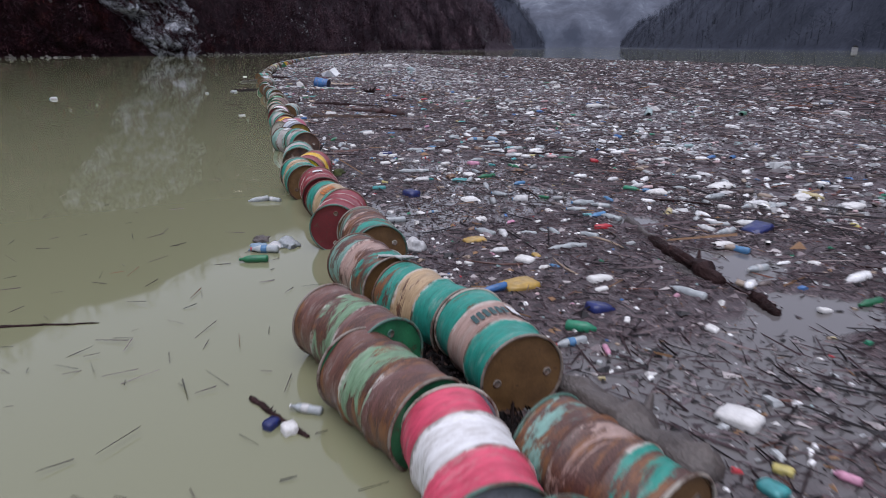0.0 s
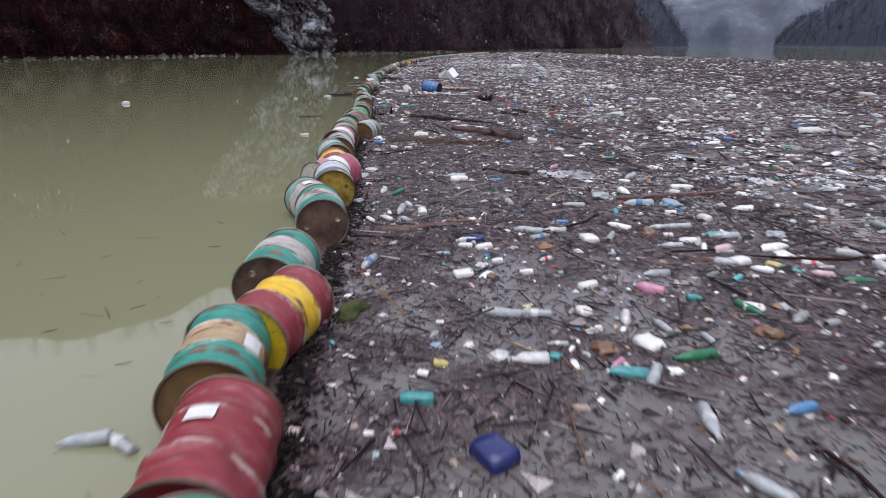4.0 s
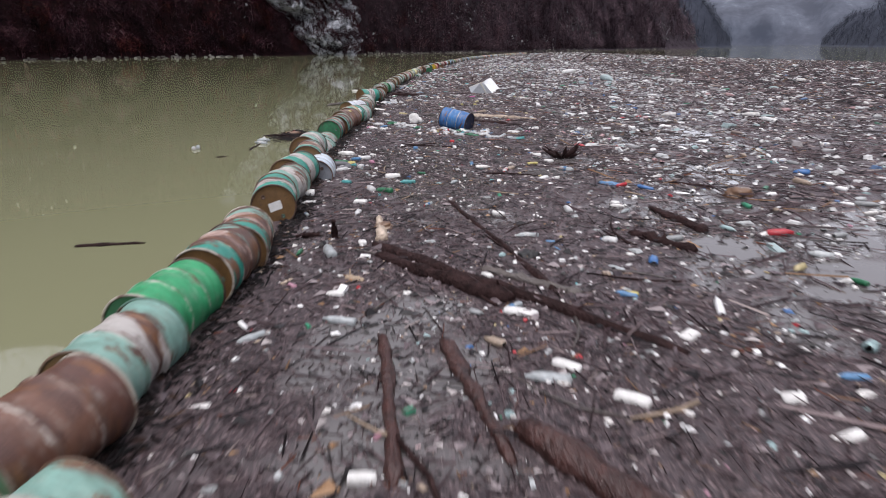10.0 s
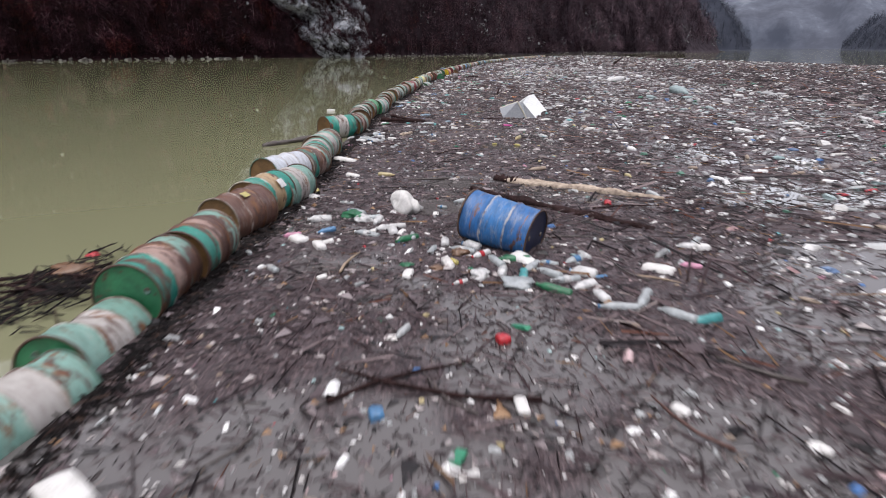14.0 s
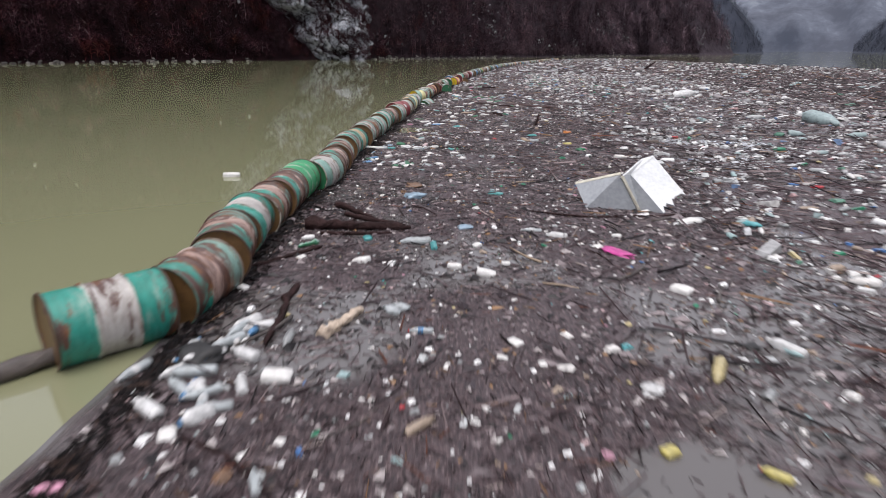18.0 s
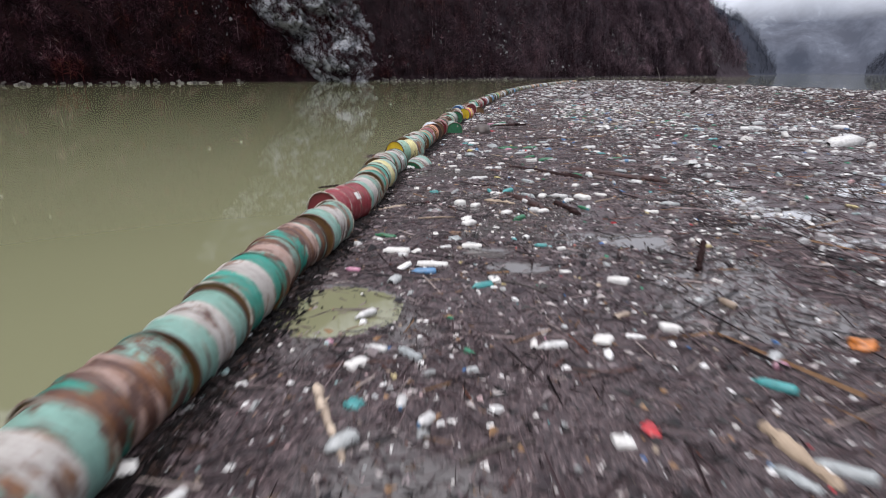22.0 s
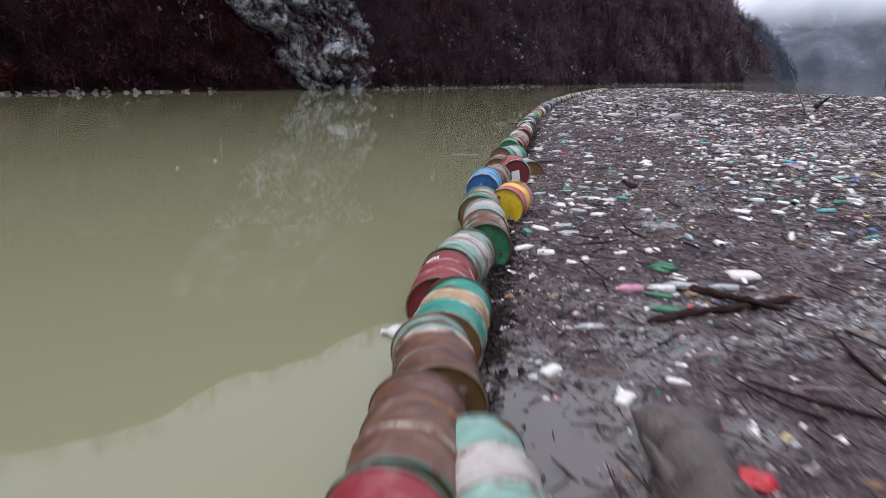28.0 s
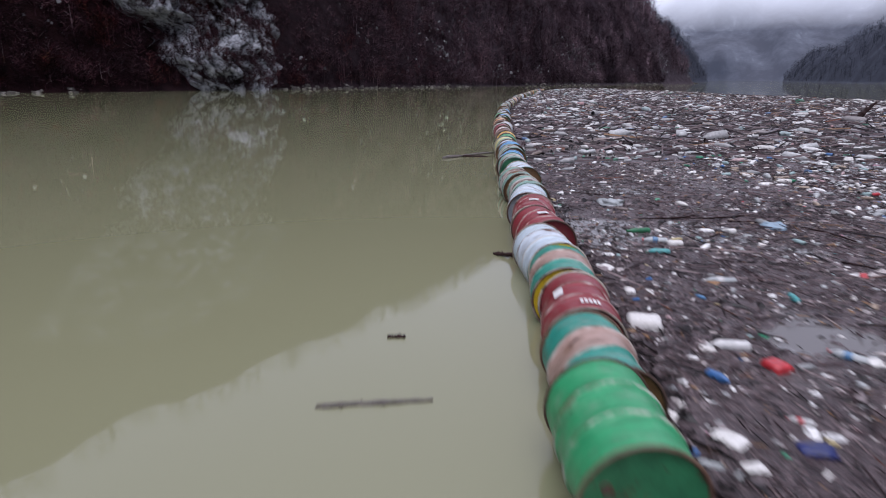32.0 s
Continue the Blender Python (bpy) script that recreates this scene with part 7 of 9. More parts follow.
slab(1.61, 11.27, 90, 0.04, 0.07, 0.023, "foam", "broken white foam piece on the drift", "foam_block", 673, "foam", tilt=2)
crumpled("bag", 1.56, 10.87, 0.07, M_plastic["pale_blue"], "crumpled pale blue plastic bag in the drift", "bag", 674, 0.33)
crumpled("bag", 1.82, 10.87, 0.05, M_foam, "crumpled white plastic scrap among twigs", "bag", 675, 0.5)
crumpled("bag", 2.03, 10.68, 0.10, M_plastic["white"], "crumpled white plastic bag among twigs", "bag", 676, 0.35)
bottle(2.25, 10.60, 84, 2, 1.14)
slab(2.44, 10.64, 147, 0.09, 0.10, 0.035, "teal", "small teal plastic piece in the drift", "plastic_lump", 678, "plastic", tilt=6)
bottle(2.50, 10.83, 85, 1, 0.58)
slab(1.59, 10.57, 92, 0.07, 0.11, 0.039, "yellow", "small yellow plastic piece in the drift", "plastic_lump", 680, "plastic", tilt=12)
crumpled("cardboard", 2.84, 10.73, 0.13, M_plastic["brown"], "tan sodden cardboard lump in the drift", "cardboard", 681, 0.44)
slab(3.20, 10.80, 26, 0.17, 0.20, 0.071, "foam", "broken white foam piece on the drift", "foam_block", 682, "foam", tilt=5)
bottle(3.42, 11.11, 13, 0, 0.73)
bottle(2.86, 10.50, 132, 10, 0.55)
bottle(3.69, 10.87, 4, 0, 0.65)
slab(4.35, 11.43, 73, 0.12, 0.18, 0.064, "foam", "creamy white foam scrap in the drift", "foam_block", 686, "foam", tilt=7)
crumpled("rag", 4.22, 10.94, 0.12, M_plastic["brown"], "orange-brown sodden rag in the drift", "rag", 687, 0.51)
slab(1.46, 10.44, 72, 0.06, 0.08, 0.027, "foam", "white foam lump among twigs", "foam_block", 688, "foam", tilt=5)
slab(2.55, 10.50, 4, 0.05, 0.10, 0.034, "foam", "creamy white foam scrap in the drift", "foam_block", 689, "foam", tilt=9)
slab(5.13, 12.50, 37, 0.11, 0.14, 0.050, "yellow", "small yellow plastic piece in the drift", "plastic_lump", 690, "plastic", tilt=2)
bottle(5.21, 12.33, 15, 7, 0.94)
crumpled("bag", 0.59, 17.94, 0.15, M_plastic["white"], "crumpled white plastic bag among twigs", "bag", 692, 0.44)
crumpled("bag", 0.49, 17.40, 0.14, M_plastic["clear"], "crumpled clear plastic bag among twigs", "bag", 693, 0.44)
crumpled("bag", 0.56, 15.58, 0.11, M_plastic["clear"], "crumpled clear plastic bag among twigs", "bag", 694, 0.37)
bottle(0.82, 15.38, 137, 6, 0.55)
bottle(1.46, 15.15, 60, 3, 0.55)
slab(1.50, 14.92, 11, 0.11, 0.15, 0.053, "foam", "creamy white foam scrap in the drift", "foam_block", 697, "foam", tilt=8)
slab(1.05, 14.84, 12, 0.05, 0.09, 0.030, "foam", "creamy white foam scrap in the drift", "foam_block", 698, "foam", tilt=13)
crumpled("bag", 2.16, 14.45, 0.08, M_foam, "crumpled white plastic scrap among twigs", "bag", 699, 0.5)
slab(2.16, 17.06, 88, 0.20, 0.30, 0.090, "foam", "worn white foam chunk beside twigs", "foam_block", 700, "foam", tilt=-1)
bottle(2.93, 17.74, 105, 6, 0.56)
bottle(2.67, 16.13, 27, 4, 0.55)
bottle(2.77, 15.35, -2, 1, 1.26)
slab(3.39, 15.13, 173, 0.06, 0.08, 0.029, "foam", "broken white foam piece on the drift", "foam_block", 704, "foam", tilt=-13)
slab(3.50, 16.57, 158, 0.10, 0.15, 0.051, "foam", "white foam lump among twigs", "foam_block", 705, "foam", tilt=7)
crumpled("bag", 4.32, 16.73, 0.08, M_foam, "crumpled white plastic scrap among twigs", "bag", 706, 0.5)
slab(3.69, 17.58, 44, 0.10, 0.14, 0.047, "foam", "worn white foam chunk beside twigs", "foam_block", 707, "foam", tilt=-5)
crumpled("bag", 4.19, 15.62, 0.18, M_plastic["clear"], "crumpled clear plastic bag among twigs", "bag", 708, 0.52)
bottle(4.62, 15.16, 89, 6, 1.54)
crumpled("bag", 5.06, 15.09, 0.18, M_plastic["pale_blue"], "crumpled pale blue plastic bag in the drift", "bag", 710, 0.51)
slab(4.90, 14.65, 80, 0.09, 0.15, 0.052, "foam", "creamy white foam scrap in the drift", "foam_block", 711, "foam", tilt=-2)
bottle(3.29, 14.24, 96, 9, 0.83)
bottle(5.34, 18.96, 103, 7, 1.05)
bottle(5.02, 17.68, 76, 1, 0.72)
slab(2.10, 22.50, 79, 0.09, 0.15, 0.054, "foam", "white foam lump among twigs", "foam_block", 715, "foam", tilt=-4)
slab(1.52, 23.26, 94, 0.07, 0.16, 0.057, "foam", "creamy white foam scrap in the drift", "foam_block", 716, "foam", tilt=4)
bottle(2.68, 24.32, 78, 3, 1.06)
bottle(2.69, 22.66, 128, 0, 0.55)
bottle(3.71, 22.43, 33, 6, 1.16)
bottle(2.48, 22.46, 79, 6, 0.95)
slab(1.78, 22.16, 16, 0.08, 0.10, 0.035, "foam", "broken white foam piece on the drift", "foam_block", 721, "foam", tilt=0)
slab(1.87, 21.96, 3, 0.05, 0.09, 0.030, "yellow", "small yellow plastic piece in the drift", "plastic_lump", 722, "plastic", tilt=12)
slab(2.77, 22.17, 9, 0.08, 0.09, 0.032, "foam", "white foam lump among twigs", "foam_block", 723, "foam", tilt=10)
bottle(2.57, 21.77, 92, 2, 0.83)
bottle(2.53, 22.00, 35, 4, 0.59)
slab(2.97, 21.77, 103, 0.06, 0.09, 0.030, "foam", "broken white foam piece on the drift", "foam_block", 726, "foam", tilt=0)
slab(4.06, 22.56, 8, 0.06, 0.09, 0.033, "foam", "white foam lump among twigs", "foam_block", 727, "foam", tilt=-6)
slab(4.25, 21.62, 81, 0.13, 0.23, 0.080, "foam", "broken white foam piece on the drift", "foam_block", 728, "foam", tilt=13)
bottle(3.56, 21.22, 100, 9, 0.92)
bottle(2.97, 21.16, 82, 3, 0.89)
crumpled("bag", 2.27, 21.24, 0.05, M_foam, "crumpled white plastic scrap among twigs", "bag", 731, 0.5)
bottle(1.37, 21.01, 42, 1, 0.73)
bottle(0.55, 21.20, 44, 6, 0.86)
crumpled("cardboard", 0.67, 20.83, 0.08, M_plastic["brown"], "tan sodden cardboard lump in the drift", "cardboard", 734, 0.55)
slab(0.91, 20.65, 50, 0.09, 0.17, 0.061, "foam", "worn white foam chunk beside twigs", "foam_block", 735, "foam", tilt=5)
slab(1.24, 20.57, 46, 0.10, 0.17, 0.059, "foam", "worn white foam chunk beside twigs", "foam_block", 736, "foam", tilt=-8)
slab(2.62, 20.55, 42, 0.07, 0.15, 0.052, "foam", "broken white foam piece on the drift", "foam_block", 737, "foam", tilt=-4)
slab(3.09, 20.71, 35, 0.08, 0.11, 0.037, "foam", "broken white foam piece on the drift", "foam_block", 738, "foam", tilt=-6)
crumpled("bag", 0.99, 22.91, 0.11, M_plastic["clear"], "crumpled clear plastic bag among twigs", "bag", 739, 0.43)
bottle(0.40, 24.94, 139, 3, 0.82)
bottle(1.05, 25.28, 73, 3, 0.96)
slab(4.27, 21.86, 105, 0.07, 0.09, 0.033, "foam", "worn white foam chunk beside twigs", "foam_block", 742, "foam", tilt=-3)
slab(4.39, 23.64, 103, 0.07, 0.15, 0.054, "foam", "white foam lump among twigs", "foam_block", 743, "foam", tilt=-10)
slab(4.27, 24.07, 81, 0.12, 0.14, 0.050, "foam", "broken white foam piece on the drift", "foam_block", 744, "foam", tilt=-11)
bottle(7.12, 25.17, 157, 10, 0.78)
slab(5.89, 22.98, 94, 0.09, 0.19, 0.066, "foam", "white foam lump among twigs", "foam_block", 746, "foam", tilt=-6)
slab(6.04, 25.19, 109, 0.14, 0.16, 0.056, "red", "small red plastic piece in the drift", "plastic_lump", 747, "plastic", tilt=-1)
bottle(4.83, 24.34, 73, 9, 0.86)
bottle(6.03, 26.19, 13, 4, 0.73)
bottle(7.65, 26.25, 104, 4, 1.43)
slab(3.92, 24.99, 127, 0.11, 0.16, 0.055, "foam", "broken white foam piece on the drift", "foam_block", 751, "foam", tilt=-6)
slab(0.92, 25.87, 86, 0.09, 0.17, 0.059, "foam", "broken white foam piece on the drift", "foam_block", 752, "foam", tilt=-8)
crumpled("bag", 1.59, 25.93, 0.05, M_foam, "crumpled white plastic scrap among twigs", "bag", 753, 0.5)
slab(0.96, 27.48, 15, 0.09, 0.16, 0.056, "foam", "worn white foam chunk beside twigs", "foam_block", 754, "foam", tilt=-8)
slab(1.06, 26.96, 91, 0.09, 0.12, 0.043, "foam", "creamy white foam scrap in the drift", "foam_block", 755, "foam", tilt=7)
crumpled("bag", 1.69, 27.02, 0.05, M_foam, "crumpled white plastic scrap among twigs", "bag", 756, 0.5)
slab(2.38, 26.37, 35, 0.06, 0.14, 0.051, "foam", "white foam lump among twigs", "foam_block", 757, "foam", tilt=-4)
crumpled("rag", 2.89, 27.01, 0.14, M_black, "black sodden rag among twigs", "rag", 758, 0.53)
bottle(3.19, 27.50, 71, 9, 0.55)
bottle(3.23, 27.23, 22, 9, 0.55)
bottle(2.95, 27.76, 92, 1, 1.04)
bottle(3.91, 27.55, 60, 8, 0.95)
slab(4.02, 27.04, 97, 0.07, 0.08, 0.029, "foam", "worn white foam chunk beside twigs", "foam_block", 763, "foam", tilt=8)
bottle(3.74, 26.58, 38, 3, 0.68)
bottle(3.68, 25.87, 62, 11, 0.90)
bottle(3.68, 29.04, 4, 2, 1.17)
slab(4.45, 29.43, 41, 0.11, 0.13, 0.046, "foam", "white foam lump among twigs", "foam_block", 767, "foam", tilt=0)
bottle(4.46, 28.92, 134, 3, 0.61)
slab(2.68, 28.82, 94, 0.10, 0.17, 0.059, "foam", "white foam lump among twigs", "foam_block", 769, "foam", tilt=9)
bottle(1.68, 29.36, 142, 6, 0.61)
bottle(2.07, 30.90, 141, 3, 0.62)
slab(0.66, 29.50, 80, 0.14, 0.19, 0.066, "foam", "white foam lump among twigs", "foam_block", 772, "foam", tilt=-1)
bottle(0.21, 30.92, 51, 7, 0.95)
bottle(1.28, 30.91, 88, 7, 1.08)
bottle(0.00, 28.79, 29, 6, 0.58)
bottle(-0.10, 29.43, 100, 2, 0.83)
bottle(0.29, 27.11, 174, 4, 0.55)
crumpled("rag", 6.49, 29.90, 0.26, M_plastic["brown"], "orange-brown sodden rag in the drift", "rag", 778, 0.52)
crumpled("cardboard", 1.15, 28.17, 0.14, M_plastic["brown"], "tan sodden cardboard lump in the drift", "cardboard", 779, 0.51)
slab(-0.25, 33.89, 51, 0.21, 0.33, 0.090, "foam", "white foam lump among twigs", "foam_block", 780, "foam", tilt=-1)
slab(0.35, 33.74, 105, 0.11, 0.13, 0.046, "foam", "creamy white foam scrap in the drift", "foam_block", 781, "foam", tilt=7)
bottle(1.36, 33.30, 81, 3, 0.55)
slab(2.12, 34.77, 9, 0.08, 0.15, 0.052, "foam", "white foam lump among twigs", "foam_block", 783, "foam", tilt=8)
slab(3.10, 34.76, 50, 0.08, 0.11, 0.038, "foam", "creamy white foam scrap in the drift", "foam_block", 784, "foam", tilt=8)
crumpled("bag", 3.76, 34.40, 0.07, M_foam, "crumpled white plastic scrap among twigs", "bag", 785, 0.5)
slab(4.01, 32.94, 42, 0.13, 0.17, 0.060, "foam", "worn white foam chunk beside twigs", "foam_block", 786, "foam", tilt=0)
bottle(4.20, 32.08, 44, 6, 1.15)
slab(3.87, 31.26, 57, 0.07, 0.15, 0.051, "foam", "broken white foam piece on the drift", "foam_block", 788, "foam", tilt=-13)
bottle(5.30, 34.89, 99, 2, 1.49)
bottle(5.97, 35.96, 13, 10, 0.73)
slab(2.16, 32.07, 137, 0.06, 0.07, 0.026, "foam", "broken white foam piece on the drift", "foam_block", 791, "foam", tilt=7)
slab(2.27, 31.47, -7, 0.05, 0.10, 0.035, "foam", "worn white foam chunk beside twigs", "foam_block", 792, "foam", tilt=-2)
slab(0.98, 31.42, 104, 0.16, 0.27, 0.090, "foam", "creamy white foam scrap in the drift", "foam_block", 793, "foam", tilt=0)
bottle(0.50, 31.63, 29, 1, 0.72)
bottle(0.28, 32.38, -16, 8, 0.92)
crumpled("bag", 0.02, 32.76, 0.11, M_plastic["yellow"], "crumpled yellowish plastic bag in the drift", "bag", 796, 0.48)
slab(0.10, 32.54, 97, 0.08, 0.13, 0.046, "teal", "small teal plastic piece in the drift", "plastic_lump", 797, "plastic", tilt=-8)
crumpled("bag", 0.16, 31.17, 0.06, M_foam, "crumpled white plastic scrap among twigs", "bag", 798, 0.5)
bottle(1.48, 31.71, 62, 4, 0.55)
slab(0.59, 32.17, 8, 0.06, 0.08, 0.028, "foam", "broken white foam piece on the drift", "foam_block", 800, "foam", tilt=8)
crumpled("bag", 2.80, 32.11, 0.04, M_foam, "crumpled white plastic scrap among twigs", "bag", 801, 0.5)
slab(0.92, 32.17, 137, 0.04, 0.06, 0.022, "foam", "broken white foam piece on the drift", "foam_block", 802, "foam", tilt=-2)
slab(1.31, 32.93, 16, 0.04, 0.07, 0.023, "foam", "broken white foam piece on the drift", "foam_block", 803, "foam", tilt=13)
slab(-0.17, 42.04, 75, 0.13, 0.23, 0.079, "foam", "broken white foam piece on the drift", "foam_block", 804, "foam", tilt=10)
crumpled("bag", 0.27, 39.40, 0.17, M_plastic["green"], "crumpled green plastic bag in the drift", "bag", 805, 0.43)
crumpled("bag", 0.47, 39.15, 0.16, M_plastic["white"], "crumpled white plastic bag among twigs", "bag", 806, 0.48)
slab(0.64, 38.62, 91, 0.09, 0.11, 0.040, "foam", "broken white foam piece on the drift", "foam_block", 807, "foam", tilt=-13)
bottle(0.91, 38.82, 100, 2, 1.11)
slab(1.01, 38.57, -17, 0.07, 0.16, 0.054, "foam", "creamy white foam scrap in the drift", "foam_block", 809, "foam", tilt=4)
slab(-0.17, 38.25, 52, 0.16, 0.22, 0.078, "foam", "worn white foam chunk beside twigs", "foam_block", 810, "foam", tilt=5)
bottle(-0.29, 38.41, 99, 10, 0.87)
slab(0.19, 38.16, 107, 0.08, 0.15, 0.052, "foam", "white foam lump among twigs", "foam_block", 812, "foam", tilt=-10)
bottle(-0.60, 37.76, 35, 0, 0.57)
bottle(-0.19, 37.25, 40, 1, 0.90)
crumpled("bag", -0.35, 37.64, 0.04, M_foam, "crumpled white plastic scrap among twigs", "bag", 815, 0.5)
bottle(1.16, 38.43, 5, 3, 0.86)
bottle(1.42, 37.91, -10, 3, 0.84)
crumpled("cardboard", 1.72, 37.81, 0.13, M_plastic["brown"], "tan sodden cardboard lump in the drift", "cardboard", 818, 0.54)
crumpled("bag", 1.17, 37.44, 0.09, M_plastic["green"], "crumpled green plastic bag in the drift", "bag", 819, 0.31)
slab(1.21, 37.12, -10, 0.09, 0.16, 0.058, "foam", "broken white foam piece on the drift", "foam_block", 820, "foam", tilt=6)
bottle(1.65, 37.52, 30, 11, 0.89)
crumpled("rag", 1.48, 37.34, 0.09, M_plastic["brown"], "orange-brown sodden rag in the drift", "rag", 822, 0.38)
slab(1.32, 38.53, 60, 0.05, 0.07, 0.023, "foam", "white foam lump among twigs", "foam_block", 823, "foam", tilt=0)
crumpled("bag", 2.26, 37.69, 0.11, M_plastic["green"], "crumpled green plastic bag in the drift", "bag", 824, 0.32)
slab(2.41, 37.57, 36, 0.16, 0.33, 0.090, "foam", "broken white foam piece on the drift", "foam_block", 825, "foam", tilt=10)
bottle(2.65, 37.49, 58, 6, 0.73)
slab(2.90, 38.11, 72, 0.06, 0.08, 0.029, "foam", "white foam lump among twigs", "foam_block", 827, "foam", tilt=-7)
bottle(2.95, 37.18, 52, 8, 1.38)
bottle(3.10, 37.09, 95, 9, 0.55)
crumpled("bag", 1.92, 37.12, 0.14, M_plastic["white"], "crumpled white plastic bag among twigs", "bag", 830, 0.53)
bottle(1.73, 36.91, 107, 5, 0.71)
crumpled("bag", 2.29, 36.93, 0.19, M_plastic["clear"], "crumpled clear plastic bag among twigs", "bag", 832, 0.32)
slab(4.43, 38.09, 5, 0.14, 0.24, 0.084, "foam", "worn white foam chunk beside twigs", "foam_block", 833, "foam", tilt=-11)
slab(3.73, 37.31, 58, 0.18, 0.31, 0.090, "foam", "worn white foam chunk beside twigs", "foam_block", 834, "foam", tilt=0)
bottle(4.09, 37.43, 62, 10, 0.87)
slab(0.37, 37.02, 121, 0.07, 0.10, 0.036, "foam", "white foam lump among twigs", "foam_block", 836, "foam", tilt=-9)
crumpled("bag", -0.57, 40.77, 0.13, M_plastic["yellow"], "crumpled yellowish plastic bag in the drift", "bag", 837, 0.54)
slab(-0.55, 40.42, 75, 0.14, 0.31, 0.090, "foam", "white foam lump among twigs", "foam_block", 838, "foam", tilt=8)
bottle(0.08, 40.06, 57, 1, 0.88)
slab(-0.60, 43.63, 74, 0.21, 0.45, 0.090, "foam", "creamy white foam scrap in the drift", "foam_block", 840, "foam", tilt=7)
bottle(1.79, 40.21, 99, 3, 1.16)
bottle(1.46, 39.87, 60, 6, 0.55)
slab(1.39, 39.47, 176, 0.08, 0.10, 0.036, "foam", "worn white foam chunk beside twigs", "foam_block", 843, "foam", tilt=-9)
crumpled("rag", -0.65, 46.97, 0.23, M_black, "black sodden rag among twigs", "rag", 844, 0.47)
slab(-0.44, 46.03, 23, 0.10, 0.11, 0.037, "foam", "worn white foam chunk beside twigs", "foam_block", 845, "foam", tilt=6)
slab(-0.53, 47.27, 91, 0.07, 0.17, 0.058, "foam", "creamy white foam scrap in the drift", "foam_block", 846, "foam", tilt=-1)
slab(-0.83, 48.43, 73, 0.08, 0.12, 0.040, "foam", "worn white foam chunk beside twigs", "foam_block", 847, "foam", tilt=13)
slab(0.01, 46.74, 98, 0.14, 0.21, 0.073, "foam", "broken white foam piece on the drift", "foam_block", 848, "foam", tilt=5)
crumpled("bag", 0.16, 46.45, 0.04, M_foam, "crumpled white plastic scrap among twigs", "bag", 849, 0.5)
slab(0.25, 45.99, 70, 0.05, 0.06, 0.023, "foam", "white foam lump among twigs", "foam_block", 850, "foam", tilt=1)
crumpled("cardboard", 0.03, 45.68, 0.08, M_plastic["brown"], "tan sodden cardboard lump in the drift", "cardboard", 851, 0.44)
bottle(0.22, 45.64, 28, 3, 0.72)
bottle(-0.84, 45.53, 97, 10, 0.61)
crumpled("bag", 0.71, 47.97, 0.13, M_plastic["clear"], "crumpled clear plastic bag among twigs", "bag", 854, 0.47)
bottle(0.97, 47.52, 95, 6, 0.70)
slab(1.72, 47.34, 43, 0.09, 0.13, 0.044, "foam", "worn white foam chunk beside twigs", "foam_block", 856, "foam", tilt=-1)
slab(1.61, 47.08, 76, 0.04, 0.09, 0.033, "foam", "broken white foam piece on the drift", "foam_block", 857, "foam", tilt=9)
slab(1.20, 46.93, -15, 0.04, 0.08, 0.029, "foam", "worn white foam chunk beside twigs", "foam_block", 858, "foam", tilt=4)
slab(1.90, 47.00, 7, 0.06, 0.08, 0.027, "foam", "worn white foam chunk beside twigs", "foam_block", 859, "foam", tilt=-7)
slab(1.47, 46.39, 38, 0.04, 0.07, 0.024, "foam", "worn white foam chunk beside twigs", "foam_block", 860, "foam", tilt=-12)
crumpled("bag", 1.16, 46.34, 0.04, M_foam, "crumpled white plastic scrap among twigs", "bag", 861, 0.5)
slab(1.40, 46.23, 56, 0.06, 0.07, 0.023, "foam", "creamy white foam scrap in the drift", "foam_block", 862, "foam", tilt=9)
crumpled("bag", 2.60, 46.66, 0.10, M_plastic["white"], "crumpled white plastic bag among twigs", "bag", 863, 0.54)
slab(2.51, 45.99, 112, 0.08, 0.10, 0.035, "yellow", "small yellow plastic piece in the drift", "plastic_lump", 864, "plastic", tilt=0)
bottle(3.81, 47.33, 44, 2, 1.21)
slab(3.40, 48.53, 47, 0.14, 0.20, 0.071, "foam", "worn white foam chunk beside twigs", "foam_block", 866, "foam", tilt=1)
crumpled("rag", 3.56, 47.37, 0.08, M_black, "black sodden rag among twigs", "rag", 867, 0.39)
slab(3.91, 46.64, 136, 0.09, 0.10, 0.035, "foam", "worn white foam chunk beside twigs", "foam_block", 868, "foam", tilt=6)
bottle(3.02, 45.80, 59, 11, 0.84)
crumpled("bag", 1.33, 50.69, 0.12, M_plastic["pale_blue"], "crumpled pale blue plastic bag in the drift", "bag", 870, 0.32)
slab(1.21, 49.13, 85, 0.08, 0.15, 0.053, "foam", "broken white foam piece on the drift", "foam_block", 871, "foam", tilt=1)
slab(1.54, 48.92, 85, 0.11, 0.20, 0.072, "foam", "worn white foam chunk beside twigs", "foam_block", 872, "foam", tilt=13)
bottle(2.16, 50.52, 95, 1, 0.97)
crumpled("bag", 2.89, 49.90, 0.08, M_foam, "crumpled white plastic scrap among twigs", "bag", 874, 0.5)
slab(4.31, 51.02, 102, 0.17, 0.29, 0.090, "foam", "creamy white foam scrap in the drift", "foam_block", 875, "foam", tilt=-5)
slab(0.19, 49.27, 67, 0.13, 0.19, 0.065, "foam", "creamy white foam scrap in the drift", "foam_block", 876, "foam", tilt=-13)
crumpled("bag", 0.52, 52.42, 0.21, M_plastic["pale_blue"], "crumpled pale blue plastic bag in the drift", "bag", 877, 0.35)
